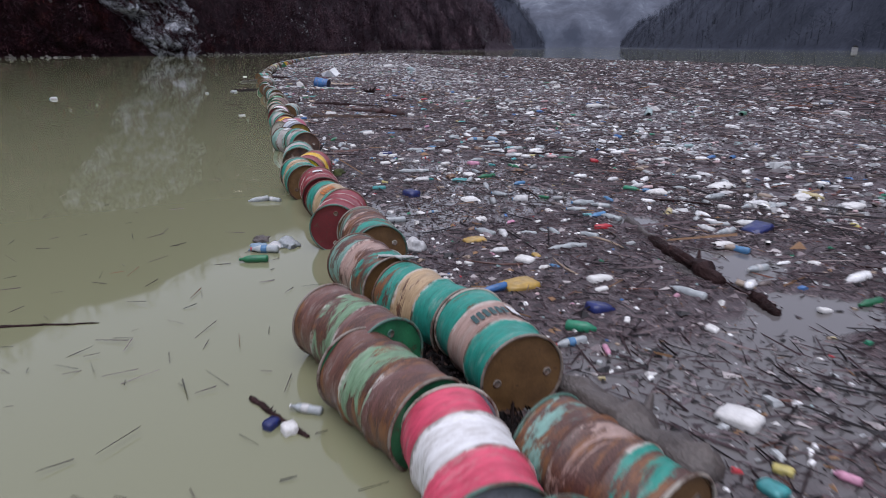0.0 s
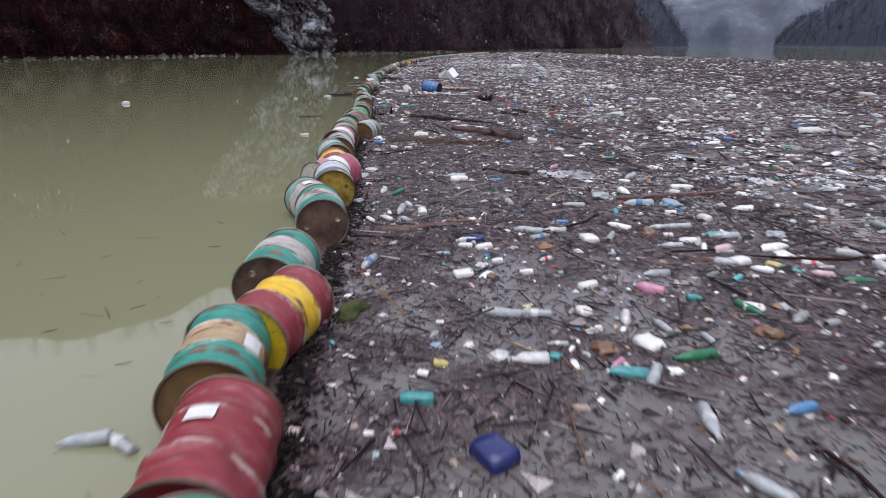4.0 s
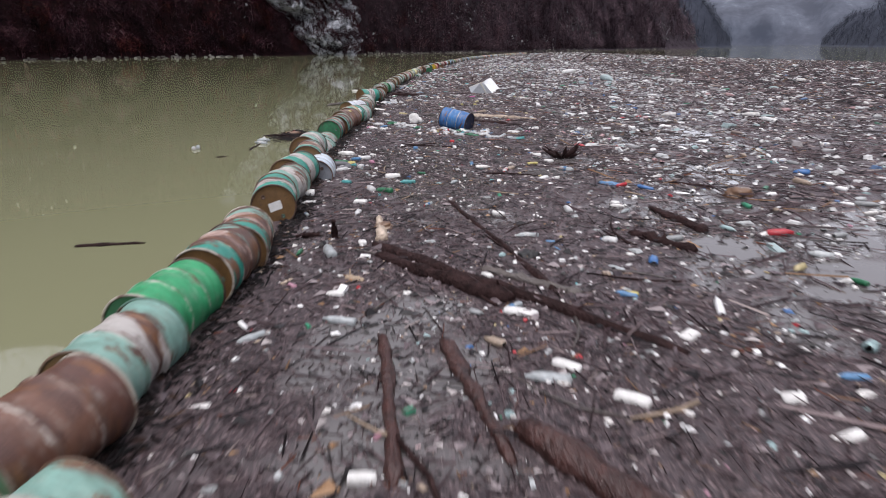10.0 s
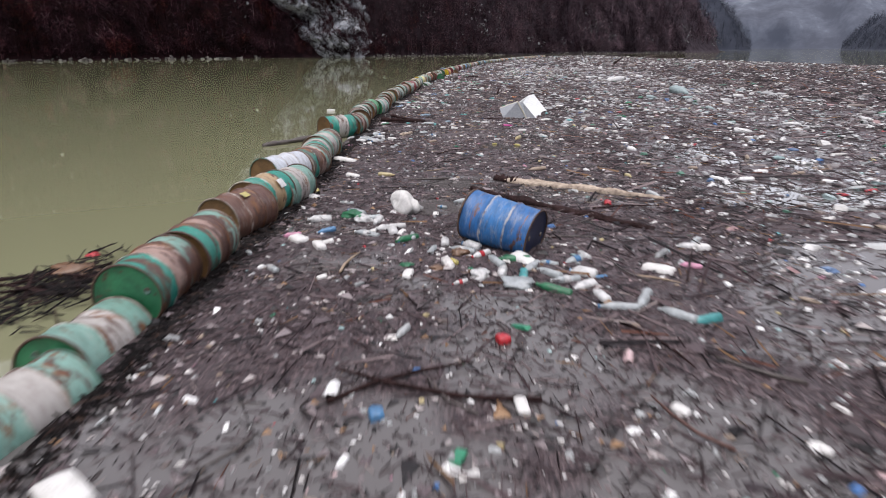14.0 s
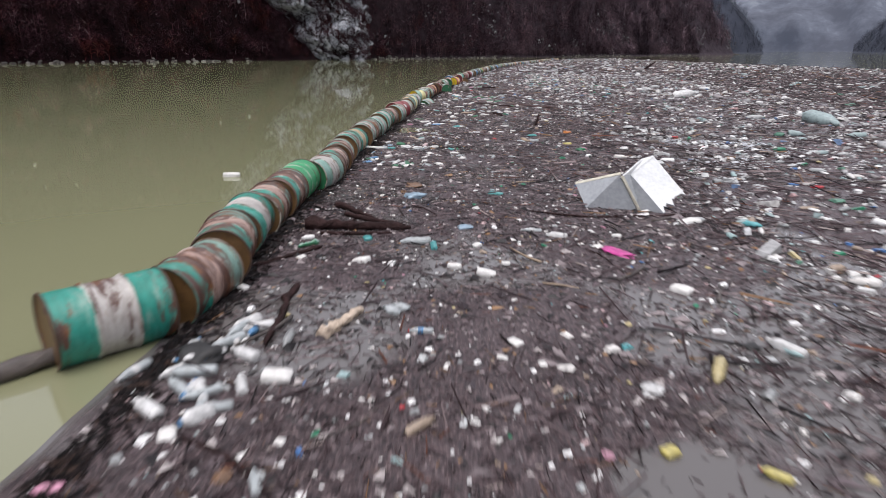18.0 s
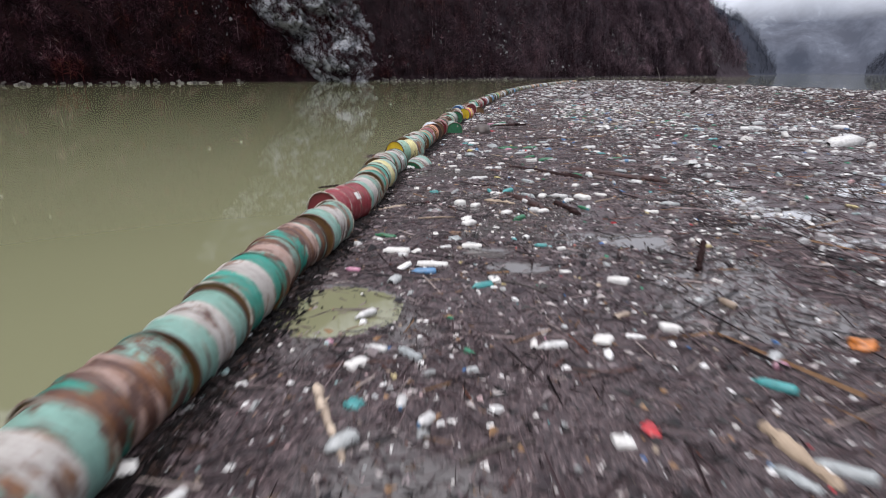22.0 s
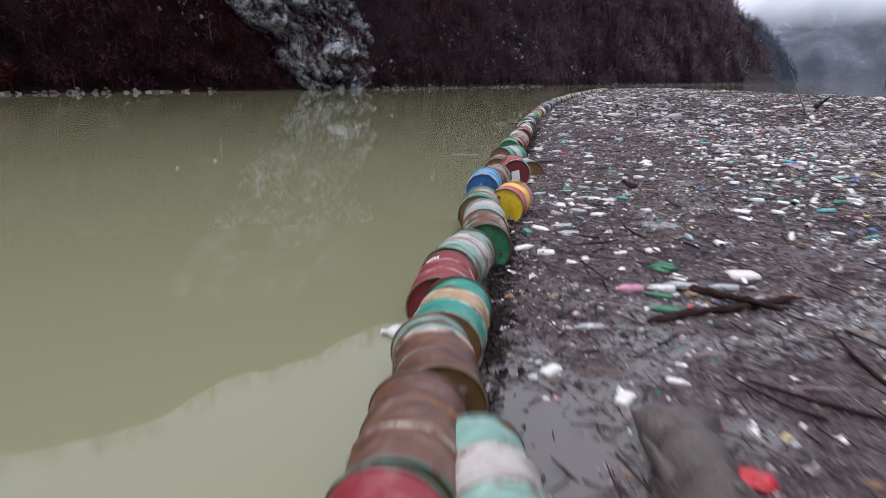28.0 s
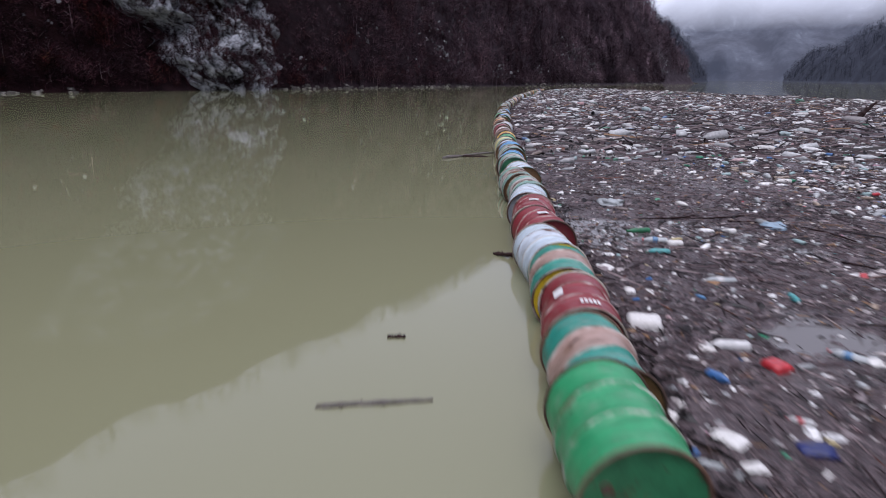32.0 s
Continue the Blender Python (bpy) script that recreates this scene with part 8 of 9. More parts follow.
crumpled("rag", 0.44, 53.24, 0.19, M_plastic["brown"], "orange-brown sodden rag in the drift", "rag", 878, 0.31)
crumpled("bag", 2.70, 50.00, 0.05, M_foam, "crumpled white plastic scrap among twigs", "bag", 879, 0.5)
slab(3.20, 50.35, 56, 0.08, 0.11, 0.037, "foam", "creamy white foam scrap in the drift", "foam_block", 880, "foam", tilt=-4)
slab(1.76, 49.25, 4, 0.09, 0.11, 0.038, "foam", "broken white foam piece on the drift", "foam_block", 881, "foam", tilt=-13)
slab(1.46, 49.89, 121, 0.09, 0.10, 0.036, "foam", "worn white foam chunk beside twigs", "foam_block", 882, "foam", tilt=-9)
slab(-0.49, 49.35, 130, 0.09, 0.10, 0.035, "foam", "creamy white foam scrap in the drift", "foam_block", 883, "foam", tilt=-1)
crumpled("bag", -0.31, 58.20, 0.13, M_plastic["green"], "crumpled green plastic bag in the drift", "bag", 884, 0.33)
slab(-0.21, 57.77, 105, 0.07, 0.11, 0.038, "foam", "white foam lump among twigs", "foam_block", 885, "foam", tilt=-2)
bottle(-0.71, 57.31, 83, 1, 1.43)
bottle(1.63, 56.26, 38, 0, 0.73)
bottle(1.90, 56.24, -8, 3, 0.86)
slab(1.83, 56.42, 153, 0.07, 0.09, 0.033, "foam", "white foam lump among twigs", "foam_block", 889, "foam", tilt=7)
bottle(2.30, 56.24, 39, 3, 0.75)
bottle(1.01, 61.74, 119, 7, 1.03)
bottle(0.36, 62.17, 100, 9, 1.26)
slab(-0.03, 62.95, 76, 0.15, 0.33, 0.090, "foam", "worn white foam chunk beside twigs", "foam_block", 893, "foam", tilt=-4)
crumpled("bag", 0.82, 64.79, 0.12, M_foam, "crumpled white plastic scrap among twigs", "bag", 894, 0.5)
slab(2.01, 60.44, 155, 0.15, 0.18, 0.063, "foam", "creamy white foam scrap in the drift", "foam_block", 895, "foam", tilt=2)
bottle(1.57, 60.29, 105, 2, 1.06)
slab(1.84, 58.96, 95, 0.11, 0.13, 0.045, "foam", "white foam lump among twigs", "foam_block", 897, "foam", tilt=9)
bottle(3.06, 59.71, 50, 7, 1.26)
bottle(2.99, 58.74, 53, 0, 1.18)
bottle(2.70, 58.65, 39, 0, 0.96)
slab(2.65, 60.73, 101, 0.12, 0.19, 0.066, "foam", "worn white foam chunk beside twigs", "foam_block", 901, "foam", tilt=12)
crumpled("bag", 3.81, 58.23, 0.14, M_plastic["yellow"], "crumpled yellowish plastic bag in the drift", "bag", 902, 0.44)
crumpled("bag", 4.22, 58.25, 0.08, M_foam, "crumpled white plastic scrap among twigs", "bag", 903, 0.5)
crumpled("bag", 3.98, 57.33, 0.14, M_plastic["green"], "crumpled green plastic bag in the drift", "bag", 904, 0.51)
bottle(4.07, 57.57, 33, 10, 0.68)
bottle(0.06, 62.79, 46, 8, 0.79)
slab(0.21, 62.99, 115, 0.09, 0.12, 0.041, "foam", "worn white foam chunk beside twigs", "foam_block", 907, "foam", tilt=-13)
bottle(0.55, 63.17, 107, 2, 0.75)
bottle(-0.57, 63.24, 27, 8, 0.89)
crumpled("bag", -0.67, 63.04, 0.06, M_foam, "crumpled white plastic scrap among twigs", "bag", 910, 0.5)
crumpled("bag", 0.39, 63.87, 0.08, M_foam, "crumpled white plastic scrap among twigs", "bag", 911, 0.5)
crumpled("cardboard", 0.66, 63.95, 0.12, M_plastic["brown"], "tan sodden cardboard lump in the drift", "cardboard", 912, 0.31)
crumpled("bag", 0.66, 63.61, 0.13, M_plastic["clear"], "crumpled clear plastic bag among twigs", "bag", 913, 0.41)
crumpled("bag", 0.28, 65.36, 0.14, M_plastic["clear"], "crumpled clear plastic bag among twigs", "bag", 914, 0.30)
crumpled("bag", 0.21, 66.95, 0.15, M_plastic["teal"], "crumpled teal plastic bag in the drift", "bag", 915, 0.30)
bottle(0.95, 68.42, 106, 2, 1.35)
bottle(-0.43, 62.19, 83, 10, 0.69)
slab(1.95, 62.26, 126, 0.08, 0.12, 0.042, "foam", "worn white foam chunk beside twigs", "foam_block", 918, "foam", tilt=9)
slab(2.47, 61.99, 60, 0.14, 0.22, 0.078, "foam", "worn white foam chunk beside twigs", "foam_block", 919, "foam", tilt=-7)
bottle(1.78, 63.35, 80, 7, 0.67)
crumpled("rag", 2.08, 63.53, 0.08, M_black, "black sodden rag among twigs", "rag", 921, 0.44)
slab(2.03, 63.23, 101, 0.05, 0.11, 0.040, "foam", "worn white foam chunk beside twigs", "foam_block", 922, "foam", tilt=-7)
bottle(4.22, 66.08, 98, 1, 1.25)
slab(3.75, 65.42, 98, 0.09, 0.20, 0.072, "foam", "worn white foam chunk beside twigs", "foam_block", 924, "foam", tilt=-2)
crumpled("bag", 3.84, 64.73, 0.08, M_foam, "crumpled white plastic scrap among twigs", "bag", 925, 0.5)
slab(3.88, 63.60, 38, 0.11, 0.25, 0.086, "foam", "worn white foam chunk beside twigs", "foam_block", 926, "foam", tilt=3)
bottle(0.31, 70.83, 57, 8, 0.81)
slab(0.53, 69.65, 116, 0.09, 0.11, 0.040, "foam", "white foam lump among twigs", "foam_block", 928, "foam", tilt=3)
crumpled("bag", -0.60, 69.85, 0.17, M_plastic["white"], "crumpled white plastic bag among twigs", "bag", 929, 0.38)
slab(2.34, 71.28, 94, 0.16, 0.27, 0.090, "foam", "worn white foam chunk beside twigs", "foam_block", 930, "foam", tilt=-4)
bottle(2.73, 71.54, 84, 4, 1.19)
slab(1.40, 68.64, 45, 0.09, 0.11, 0.039, "yellow", "small yellow plastic piece in the drift", "plastic_lump", 932, "plastic", tilt=5)
bottle(1.64, 68.61, -5, 9, 0.65)
bottle(0.28, 68.02, 2, 3, 0.77)
slab(0.13, 67.87, 26, 0.06, 0.07, 0.026, "foam", "white foam lump among twigs", "foam_block", 935, "foam", tilt=3)
slab(-0.18, 67.26, 1, 0.09, 0.12, 0.041, "foam", "broken white foam piece on the drift", "foam_block", 936, "foam", tilt=9)
bottle(0.06, 67.23, 12, 2, 0.85)
slab(2.24, 68.52, 20, 0.08, 0.10, 0.035, "foam", "white foam lump among twigs", "foam_block", 938, "foam", tilt=5)
bottle(4.49, 71.69, 107, 4, 1.31)
bottle(4.71, 71.26, 75, 6, 1.53)
bottle(4.26, 74.15, 92, 2, 1.70)
bottle(-0.11, 75.97, 93, 1, 0.84)
slab(0.41, 76.72, 54, 0.12, 0.20, 0.069, "foam", "worn white foam chunk beside twigs", "foam_block", 943, "foam", tilt=12)
bottle(-0.08, 74.63, 76, 6, 0.61)
crumpled("bag", 1.45, 74.15, 0.19, M_plastic["clear"], "crumpled clear plastic bag among twigs", "bag", 945, 0.55)
slab(0.06, 72.46, 94, 0.11, 0.17, 0.061, "foam", "white foam lump among twigs", "foam_block", 946, "foam", tilt=-5)
bottle(-0.16, 72.21, -1, 3, 0.88)
slab(0.29, 72.79, 55, 0.08, 0.17, 0.059, "foam", "broken white foam piece on the drift", "foam_block", 948, "foam", tilt=-1)
crumpled("bag", 0.79, 72.27, 0.18, M_plastic["clear"], "crumpled clear plastic bag among twigs", "bag", 949, 0.49)
bottle(3.06, 75.47, 101, 3, 1.08)
bottle(7.31, 86.21, 154, 9, 1.70)
crumpled("bag", 6.17, 81.14, 0.20, M_foam, "crumpled white plastic scrap among twigs", "bag", 952, 0.5)
slab(1.28, 83.48, -4, 0.09, 0.15, 0.052, "foam", "white foam lump among twigs", "foam_block", 953, "foam", tilt=-2)
slab(1.10, 83.31, 75, 0.09, 0.13, 0.045, "foam", "white foam lump among twigs", "foam_block", 954, "foam", tilt=8)
bottle(1.19, 85.19, 94, 3, 1.01)
bottle(1.24, 84.77, 89, 3, 0.95)
slab(0.67, 84.85, 33, 0.09, 0.14, 0.049, "teal", "small teal plastic piece in the drift", "plastic_lump", 957, "plastic", tilt=11)
crumpled("bag", 2.13, 83.15, 0.20, M_plastic["green"], "crumpled green plastic bag in the drift", "bag", 958, 0.40)
slab(2.19, 82.78, 45, 0.12, 0.17, 0.061, "foam", "creamy white foam scrap in the drift", "foam_block", 959, "foam", tilt=8)
bottle(1.82, 82.19, 83, 4, 0.88)
bottle(2.12, 82.52, 77, 3, 1.11)
slab(2.92, 82.92, 91, 0.23, 0.32, 0.090, "foam", "creamy white foam scrap in the drift", "foam_block", 962, "foam", tilt=0)
bottle(1.56, 82.36, 102, 10, 1.11)
bottle(2.56, 82.49, 75, 0, 0.99)
bottle(0.98, 81.31, 105, 1, 0.93)
slab(1.76, 83.76, 98, 0.08, 0.17, 0.059, "foam", "white foam lump among twigs", "foam_block", 966, "foam", tilt=-3)
slab(2.19, 83.90, 91, 0.13, 0.18, 0.062, "foam", "white foam lump among twigs", "foam_block", 967, "foam", tilt=-4)
bottle(3.19, 84.09, 158, 9, 0.67)
slab(4.23, 92.59, 139, 0.24, 0.30, 0.090, "foam", "broken white foam piece on the drift", "foam_block", 969, "foam", tilt=-13)
bottle(1.56, 85.77, 22, 7, 0.67)
slab(1.87, 86.06, 56, 0.17, 0.19, 0.066, "foam", "white foam lump among twigs", "foam_block", 971, "foam", tilt=-5)
slab(2.74, 86.47, 21, 0.11, 0.18, 0.063, "foam", "broken white foam piece on the drift", "foam_block", 972, "foam", tilt=-8)
bottle(6.18, 89.95, 104, 4, 1.23)
bottle(6.92, 90.02, 60, 4, 1.18)
bottle(6.58, 92.97, 42, 4, 1.24)
slab(2.76, 92.45, 53, 0.17, 0.26, 0.090, "foam", "broken white foam piece on the drift", "foam_block", 976, "foam", tilt=-11)
crumpled("bag", 1.76, 89.05, 0.08, M_plastic["teal"], "crumpled teal plastic bag in the drift", "bag", 977, 0.54)
crumpled("bag", 1.12, 90.06, 0.07, M_plastic["clear"], "crumpled clear plastic bag among twigs", "bag", 978, 0.48)
bottle(2.03, 90.63, 6, 3, 0.55)
slab(3.16, 90.01, 166, 0.11, 0.16, 0.056, "foam", "worn white foam chunk beside twigs", "foam_block", 980, "foam", tilt=2)
bottle(3.83, 91.19, 107, 0, 0.92)
bottle(2.05, 91.30, 77, 2, 0.81)
bottle(2.90, 96.56, 91, 1, 1.19)
slab(2.97, 93.80, 116, 0.19, 0.22, 0.075, "foam", "white foam lump among twigs", "foam_block", 984, "foam", tilt=-3)
bottle(3.35, 96.00, 167, 7, 0.88)
bottle(3.89, 92.74, 97, 6, 0.94)
bottle(3.22, 92.33, 73, 1, 0.75)
crumpled("bag", 3.08, 100.66, 0.27, M_plastic["clear"], "crumpled clear plastic bag among twigs", "bag", 988, 0.39)
crumpled("bag", 4.85, 98.87, 0.22, M_plastic["pale_blue"], "crumpled pale blue plastic bag in the drift", "bag", 989, 0.44)
bottle(2.88, 98.23, 75, 6, 1.03)
slab(3.08, 98.08, 89, 0.12, 0.19, 0.067, "foam", "broken white foam piece on the drift", "foam_block", 991, "foam", tilt=0)
bottle(2.85, 98.75, 88, 4, 1.09)
bottle(2.71, 97.69, 78, 7, 1.05)
slab(1.86, 96.29, -9, 0.09, 0.16, 0.057, "foam", "broken white foam piece on the drift", "foam_block", 994, "foam", tilt=-4)
slab(1.88, 97.04, 28, 0.12, 0.16, 0.056, "foam", "broken white foam piece on the drift", "foam_block", 995, "foam", tilt=11)
slab(4.11, 98.70, 9, 0.12, 0.17, 0.060, "foam", "broken white foam piece on the drift", "foam_block", 996, "foam", tilt=-11)
bottle(2.48, 96.10, 22, 9, 0.55)
bottle(2.99, 94.76, 42, 6, 0.86)
crumpled("bag", 3.13, 94.66, 0.08, M_foam, "crumpled white plastic scrap among twigs", "bag", 999, 0.5)
slab(1.53, 93.71, 36, 0.13, 0.19, 0.065, "foam", "worn white foam chunk beside twigs", "foam_block", 1000, "foam", tilt=-1)
slab(1.53, 93.44, 90, 0.09, 0.12, 0.043, "foam", "worn white foam chunk beside twigs", "foam_block", 1001, "foam", tilt=-5)
slab(1.96, 93.58, 76, 0.12, 0.19, 0.067, "navy", "navy blue plastic piece among twigs", "plastic_lump", 1002, "plastic", tilt=-2)
bottle(2.07, 93.89, 45, 5, 0.68)
crumpled("bag", 2.18, 93.73, 0.08, M_plastic["white"], "crumpled white plastic bag among twigs", "bag", 1004, 0.30)
bottle(1.29, 93.50, 62, 3, 0.55)
# a rope round two drums
part("strand", mesh_of("strand", *merged(*[limb([(0.93 + 0.05 * math.sin(k * 1.7), 5.1 + 0.02 * k, 0.45), (0.86 + 0.04 * k, 4.98, 0.54), (0.8 - 0.03 * k, 5.2, 0.5), (0.62, 5.12 + 0.03 * k, 0.3), (0.55, 5.15, 0.12)], [0.012] * 5, 6, 0.05, k) for k in range(4)]), None, True), M_rope,
     thing("rope", pose(0, 0, 0), "frayed grey rope tied round the drums", "rope"))

# bottles strewn singly near the line of flight
rng = np.random.default_rng(12)


def crowd(x, y):
    """How many bottles and lumps lie on a square metre."""
    o = x - line_x(y)
    d = np.select([y < 5, y < 13, y < 32, y < 52, y < 60, y < 72, y < 80], [0.8, 1.5, 0.45, 0.5, 0.55, 0.6, 0.7], np.where(o < 5, 1.1, 2.6))
    d = d + np.where((y > 54) & (y < 57) & (o < 1.3), 3, 0) + np.where((o > 8) & (y < 60), 0.8, 0) + np.where((o > 10) & (y > 40), 1.5, 0)
    d = d * np.where(o > 4.5, 1.9, 1.0)
    d = d * (0.35 + 1.5 * value_noise(x, y, 2.6, 33)) * np.clip(0.75 - 4 * pools(x, y), 0.12, 1)
    return np.where((o < 0.45) | (y < -4), 0, d)


made = 0
for y0 in np.arange(0.5, 104, 0.5):
    for _ in range(9):
        y = y0 + rng.uniform(0, 0.5)
        x = float(line_x(y)) + rng.uniform(2.5, 6.0)
        if rng.random() < float(crowd(np.array(x), np.array(y))) / 14 and made < 40:
            made += 1
            bottle(x, float(y), rng.uniform(0, 180), USUAL[int(rng.integers(0, len(USUAL)))], rng.uniform(0.75, 1.25))
for k, q in enumerate(KINDS):
    y = 7 + 1.1 * k
    q.matrix_basis = pose(3.2 + 1.3 * (k % 3) - 0.05 * k, y, 0.025, 0, 40 * k, 50 * k)

# single sticks on the crust
STICK = [mesh_of("stick", *limb([(0.5 * (k / 3 - 0.5) * 2 * ln, b * math.sin(k * 1.3), 0.006 * k) for k in range(4)], [r, r * 0.95, r * 0.8, r * 0.45], 6, 0.15, sd), (M_wood_dark, M_wood_grey, M_wood_red, M_wood_dark, M_wood_pale, M_wood_grey)[sd % 6], True)
         for sd, (ln, r, b) in enumerate(((0.8, 0.012, 0.05), (0.6, 0.016, 0.03), (0.5, 0.01, 0.04), (1.1, 0.017, 0.07), (0.45, 0.012, 0.02), (0.7, 0.009, 0.06)))]
WORDS = ("dark wet stick on the crust", "grey wet stick among twigs", "red-brown stick among litter", "long dark crooked stick", "pale peeled stick on the crust", "thin grey stick among litter")
for k in range(230):
    y = rng.uniform(0, 105)
    x = float(line_x(y)) + rng.uniform(0.7, 5.5)
    s = new("stick", STICK[k % 6])
    s.matrix_basis = pose(x, y, 0.02 + 0.01 * rng.random(), 0, 0, rng.uniform(0, 360)) @ Matrix.Scale(rng.uniform(0.6, 1.3), 4)
    tagged(s, WORDS[k % 6], "stick", "loose sticks in the drift")


# ---- the drift itself: twigs, crumbs and far flotsam ----
def sow(n, x0, x1, y0, y1, weight, seed):
    """Places over the drift, thinned by weight; x is measured from the barrier line."""
    rng = np.random.default_rng(seed)
    y = rng.uniform(y0, y1, n)
    o = rng.uniform(x0, x1, n)
    x = line_x(y) + o
    keep = (rng.random(n) < weight(x, y, o)) & (x < np.interp(y, EDGE_Y, EDGE_X))
    return x[keep], y[keep]


def twigs(name, x, y, length, radius, seed, label, lift=0.0, material=None):
    rng = np.random.default_rng(seed)
    n = len(x)
    a = 2.4 * value_noise(x, y, 3.0, 61) * 2 + rng.normal(0, 1.3, n)
    b = rng.normal(0, 0.14, n)
    d = np.stack([np.cos(a) * np.cos(b), np.sin(a) * np.cos(b), np.sin(b)], 1)
    s = np.stack([-np.sin(a), np.cos(a), 0 * a], 1)
    u = np.stack([0 * a, 0 * a, 1 + 0 * a], 1)
    c = np.stack([x, y, np.maximum(crust(x, y), 0) + radius * 0.5 + lift + np.abs(rng.normal(0, 0.006, n))], 1)
    bend = s * (length * rng.normal(0, 0.1, n))[:, None]
    V = []
    for t, k in ((-0.5, 1.0), (0.5, 0.55)):
        e = c + d * (length * t)[:, None] + bend * (t > 0)
        for w in (0.0, 2.094, 4.189):
            V.append(e + (s * math.cos(w + 1.57) + u * math.sin(w + 1.57)) * (radius * k)[:, None])
    V = np.stack(V, 1).reshape(-1, 3)
    o = np.arange(n)[:, None, None] * 6
    F = (o + np.array([(0, 1, 4, 3), (2, 0, 3, 5)])[None]).reshape(-1, 4)
    return tagged(new(name, mesh_of(name, V.tolist(), F.tolist(), material or M_twigs)), label, "driftwood", kind="stuff")


M_straw = islands("rusty_straw", [(0, (0.015, 0.007, 0.005)), (0.35, (0.045, 0.021, 0.013)), (0.65, (0.09, 0.046, 0.025)), (0.88, (0.19, 0.11, 0.06)), (0.96, (0.34, 0.24, 0.14))], 0.7, 0.3, 50)
rng = np.random.default_rng(90)
q = rng.random(1500)
x, y = 0.85 + 2.6 * q + rng.normal(0, 0.1, 1500), 21.9 - 1.0 * q + rng.normal(0, 0.22, 1500)
twigs("straw_heap", x, y, rng.uniform(0.04, 0.18, 1500), rng.uniform(0.003, 0.007, 1500), 91, "rusty brown straw and bark heaped on a rotten trunk", 0.012, M_straw)
# Near-black bark, real in part; it also paints the shade beside the drums.
M_bark_and_shade = islands("black_bark_and_shade", [(0, (0.003, 0.002, 0.002)), (0.4, (0.009, 0.006, 0.006)), (0.75, (0.022, 0.014, 0.013)), (0.93, (0.06, 0.036, 0.028))], 0.55, 0.4, 60)
M_bark_and_shade.node_tree.nodes["Principled BSDF"].inputs["Specular IOR Level"].default_value = 0.2
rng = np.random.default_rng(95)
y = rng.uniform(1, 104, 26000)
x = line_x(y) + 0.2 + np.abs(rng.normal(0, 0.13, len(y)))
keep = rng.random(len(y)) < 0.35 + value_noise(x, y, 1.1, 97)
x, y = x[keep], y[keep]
twigs("sodden_bark", x, y, 0.03 + 0.05 * rng.gamma(1.3, 0.8, len(x)), rng.uniform(0.006, 0.016, len(x)), 96, "black sodden bark and twigs against the drums, painting in their shade", 0.004, M_bark_and_shade)
# Bark here also fills in the shade between the first two rows.
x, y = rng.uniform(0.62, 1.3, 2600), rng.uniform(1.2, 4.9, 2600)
twigs("sodden_bark", x, y, 0.04 + 0.05 * rng.gamma(1.3, 0.8, len(x)), rng.uniform(0.008, 0.018, len(x)), 98, "black sodden bark between two rows of drums, painting in the shade", 0.01, M_bark_and_shade)
q = rng.random(480)
x, y = -1.85 + 0.6 * q + rng.normal(0, 0.1, 480), 71.85 + 1.05 * q + rng.normal(0, 0.2, 480)
twigs("twig_raft", x, y, 0.05 + 0.08 * rng.gamma(1.3, 0.8, 480), rng.uniform(0.003, 0.008, 480), 99, "small raft of brown twigs on the open side of the drums")
x, y = -2.05 + rng.normal(0, 0.26, 380), 36.7 + rng.normal(0, 0.45, 380)
twigs("snagged_twigs", x, y, 0.08 + 0.12 * rng.gamma(1.3, 0.8, 380), rng.uniform(0.004, 0.012, 380), 100, "dark tangle of twigs and bark snagged beside the barrier", 0.02, M_bark_and_shade)
dense = lambda x, y, o: np.clip(0.9 - 1.6 * pools(x, y), 0.08, 1) * np.clip(0.25 + 1.3 * value_noise(x, y, 1.4, 44), 0, 1) * np.clip((o - 0.15) / 0.3, 0, 1)
rng = np.random.default_rng(1)
x, y = sow(205000, 0.1, 6.5, -3, 106, dense, 1)
twigs("drift_twigs", x, y, 0.022 + 0.068 * rng.gamma(1.3, 0.75, len(x)), rng.uniform(0.0022, 0.0075, len(x)), 2, "wet brown twigs and reed stalks covering the water")
x, y = sow(70000, 5.5, 20, -3, 112, dense, 3)
twigs("drift_twigs_middle", x, y, 0.12 + 0.25 * rng.gamma(1.4, 0.7, len(x)), rng.uniform(0.005, 0.014, len(x)), 4, "wet brown sticks covering the water farther out")
x, y = sow(9000, 0.3, 6.5, -3, 106, dense, 27)
twigs("drift_sticks_near", x, y, 0.18 + 0.2 * rng.gamma(1.4, 0.7, len(x)), rng.uniform(0.005, 0.013, len(x)), 28, "dark and pale sticks lying over the twigs", 0.006)
x, y = sow(6000, 4, 20, -3, 112, dense, 5)
twigs("drift_sticks", x, y, 0.3 + 0.4 * rng.gamma(1.4, 0.7, len(x)), rng.uniform(0.008, 0.022, len(x)), 6, "dark broken sticks strewn over the debris", 0.008)
x, y = sow(60000, 18, 62, -20, 112, lambda x, y, o: 0.8, 7)
twigs("drift_sticks_far", x, y, 0.5 + 0.5 * rng.gamma(1.4, 0.7, len(x)), rng.uniform(0.015, 0.04, len(x)), 8, "dark sticks over the wide debris field")
x, y = sow(40000, 0.3, 55, 106, 230, lambda x, y, o: 0.8, 9)
twigs("drift_sticks_end", x, y, 0.5 + 0.6 * rng.gamma(1.4, 0.7, len(x)), rng.uniform(0.015, 0.045, len(x)), 10, "dark sticks at the far end of the debris field")
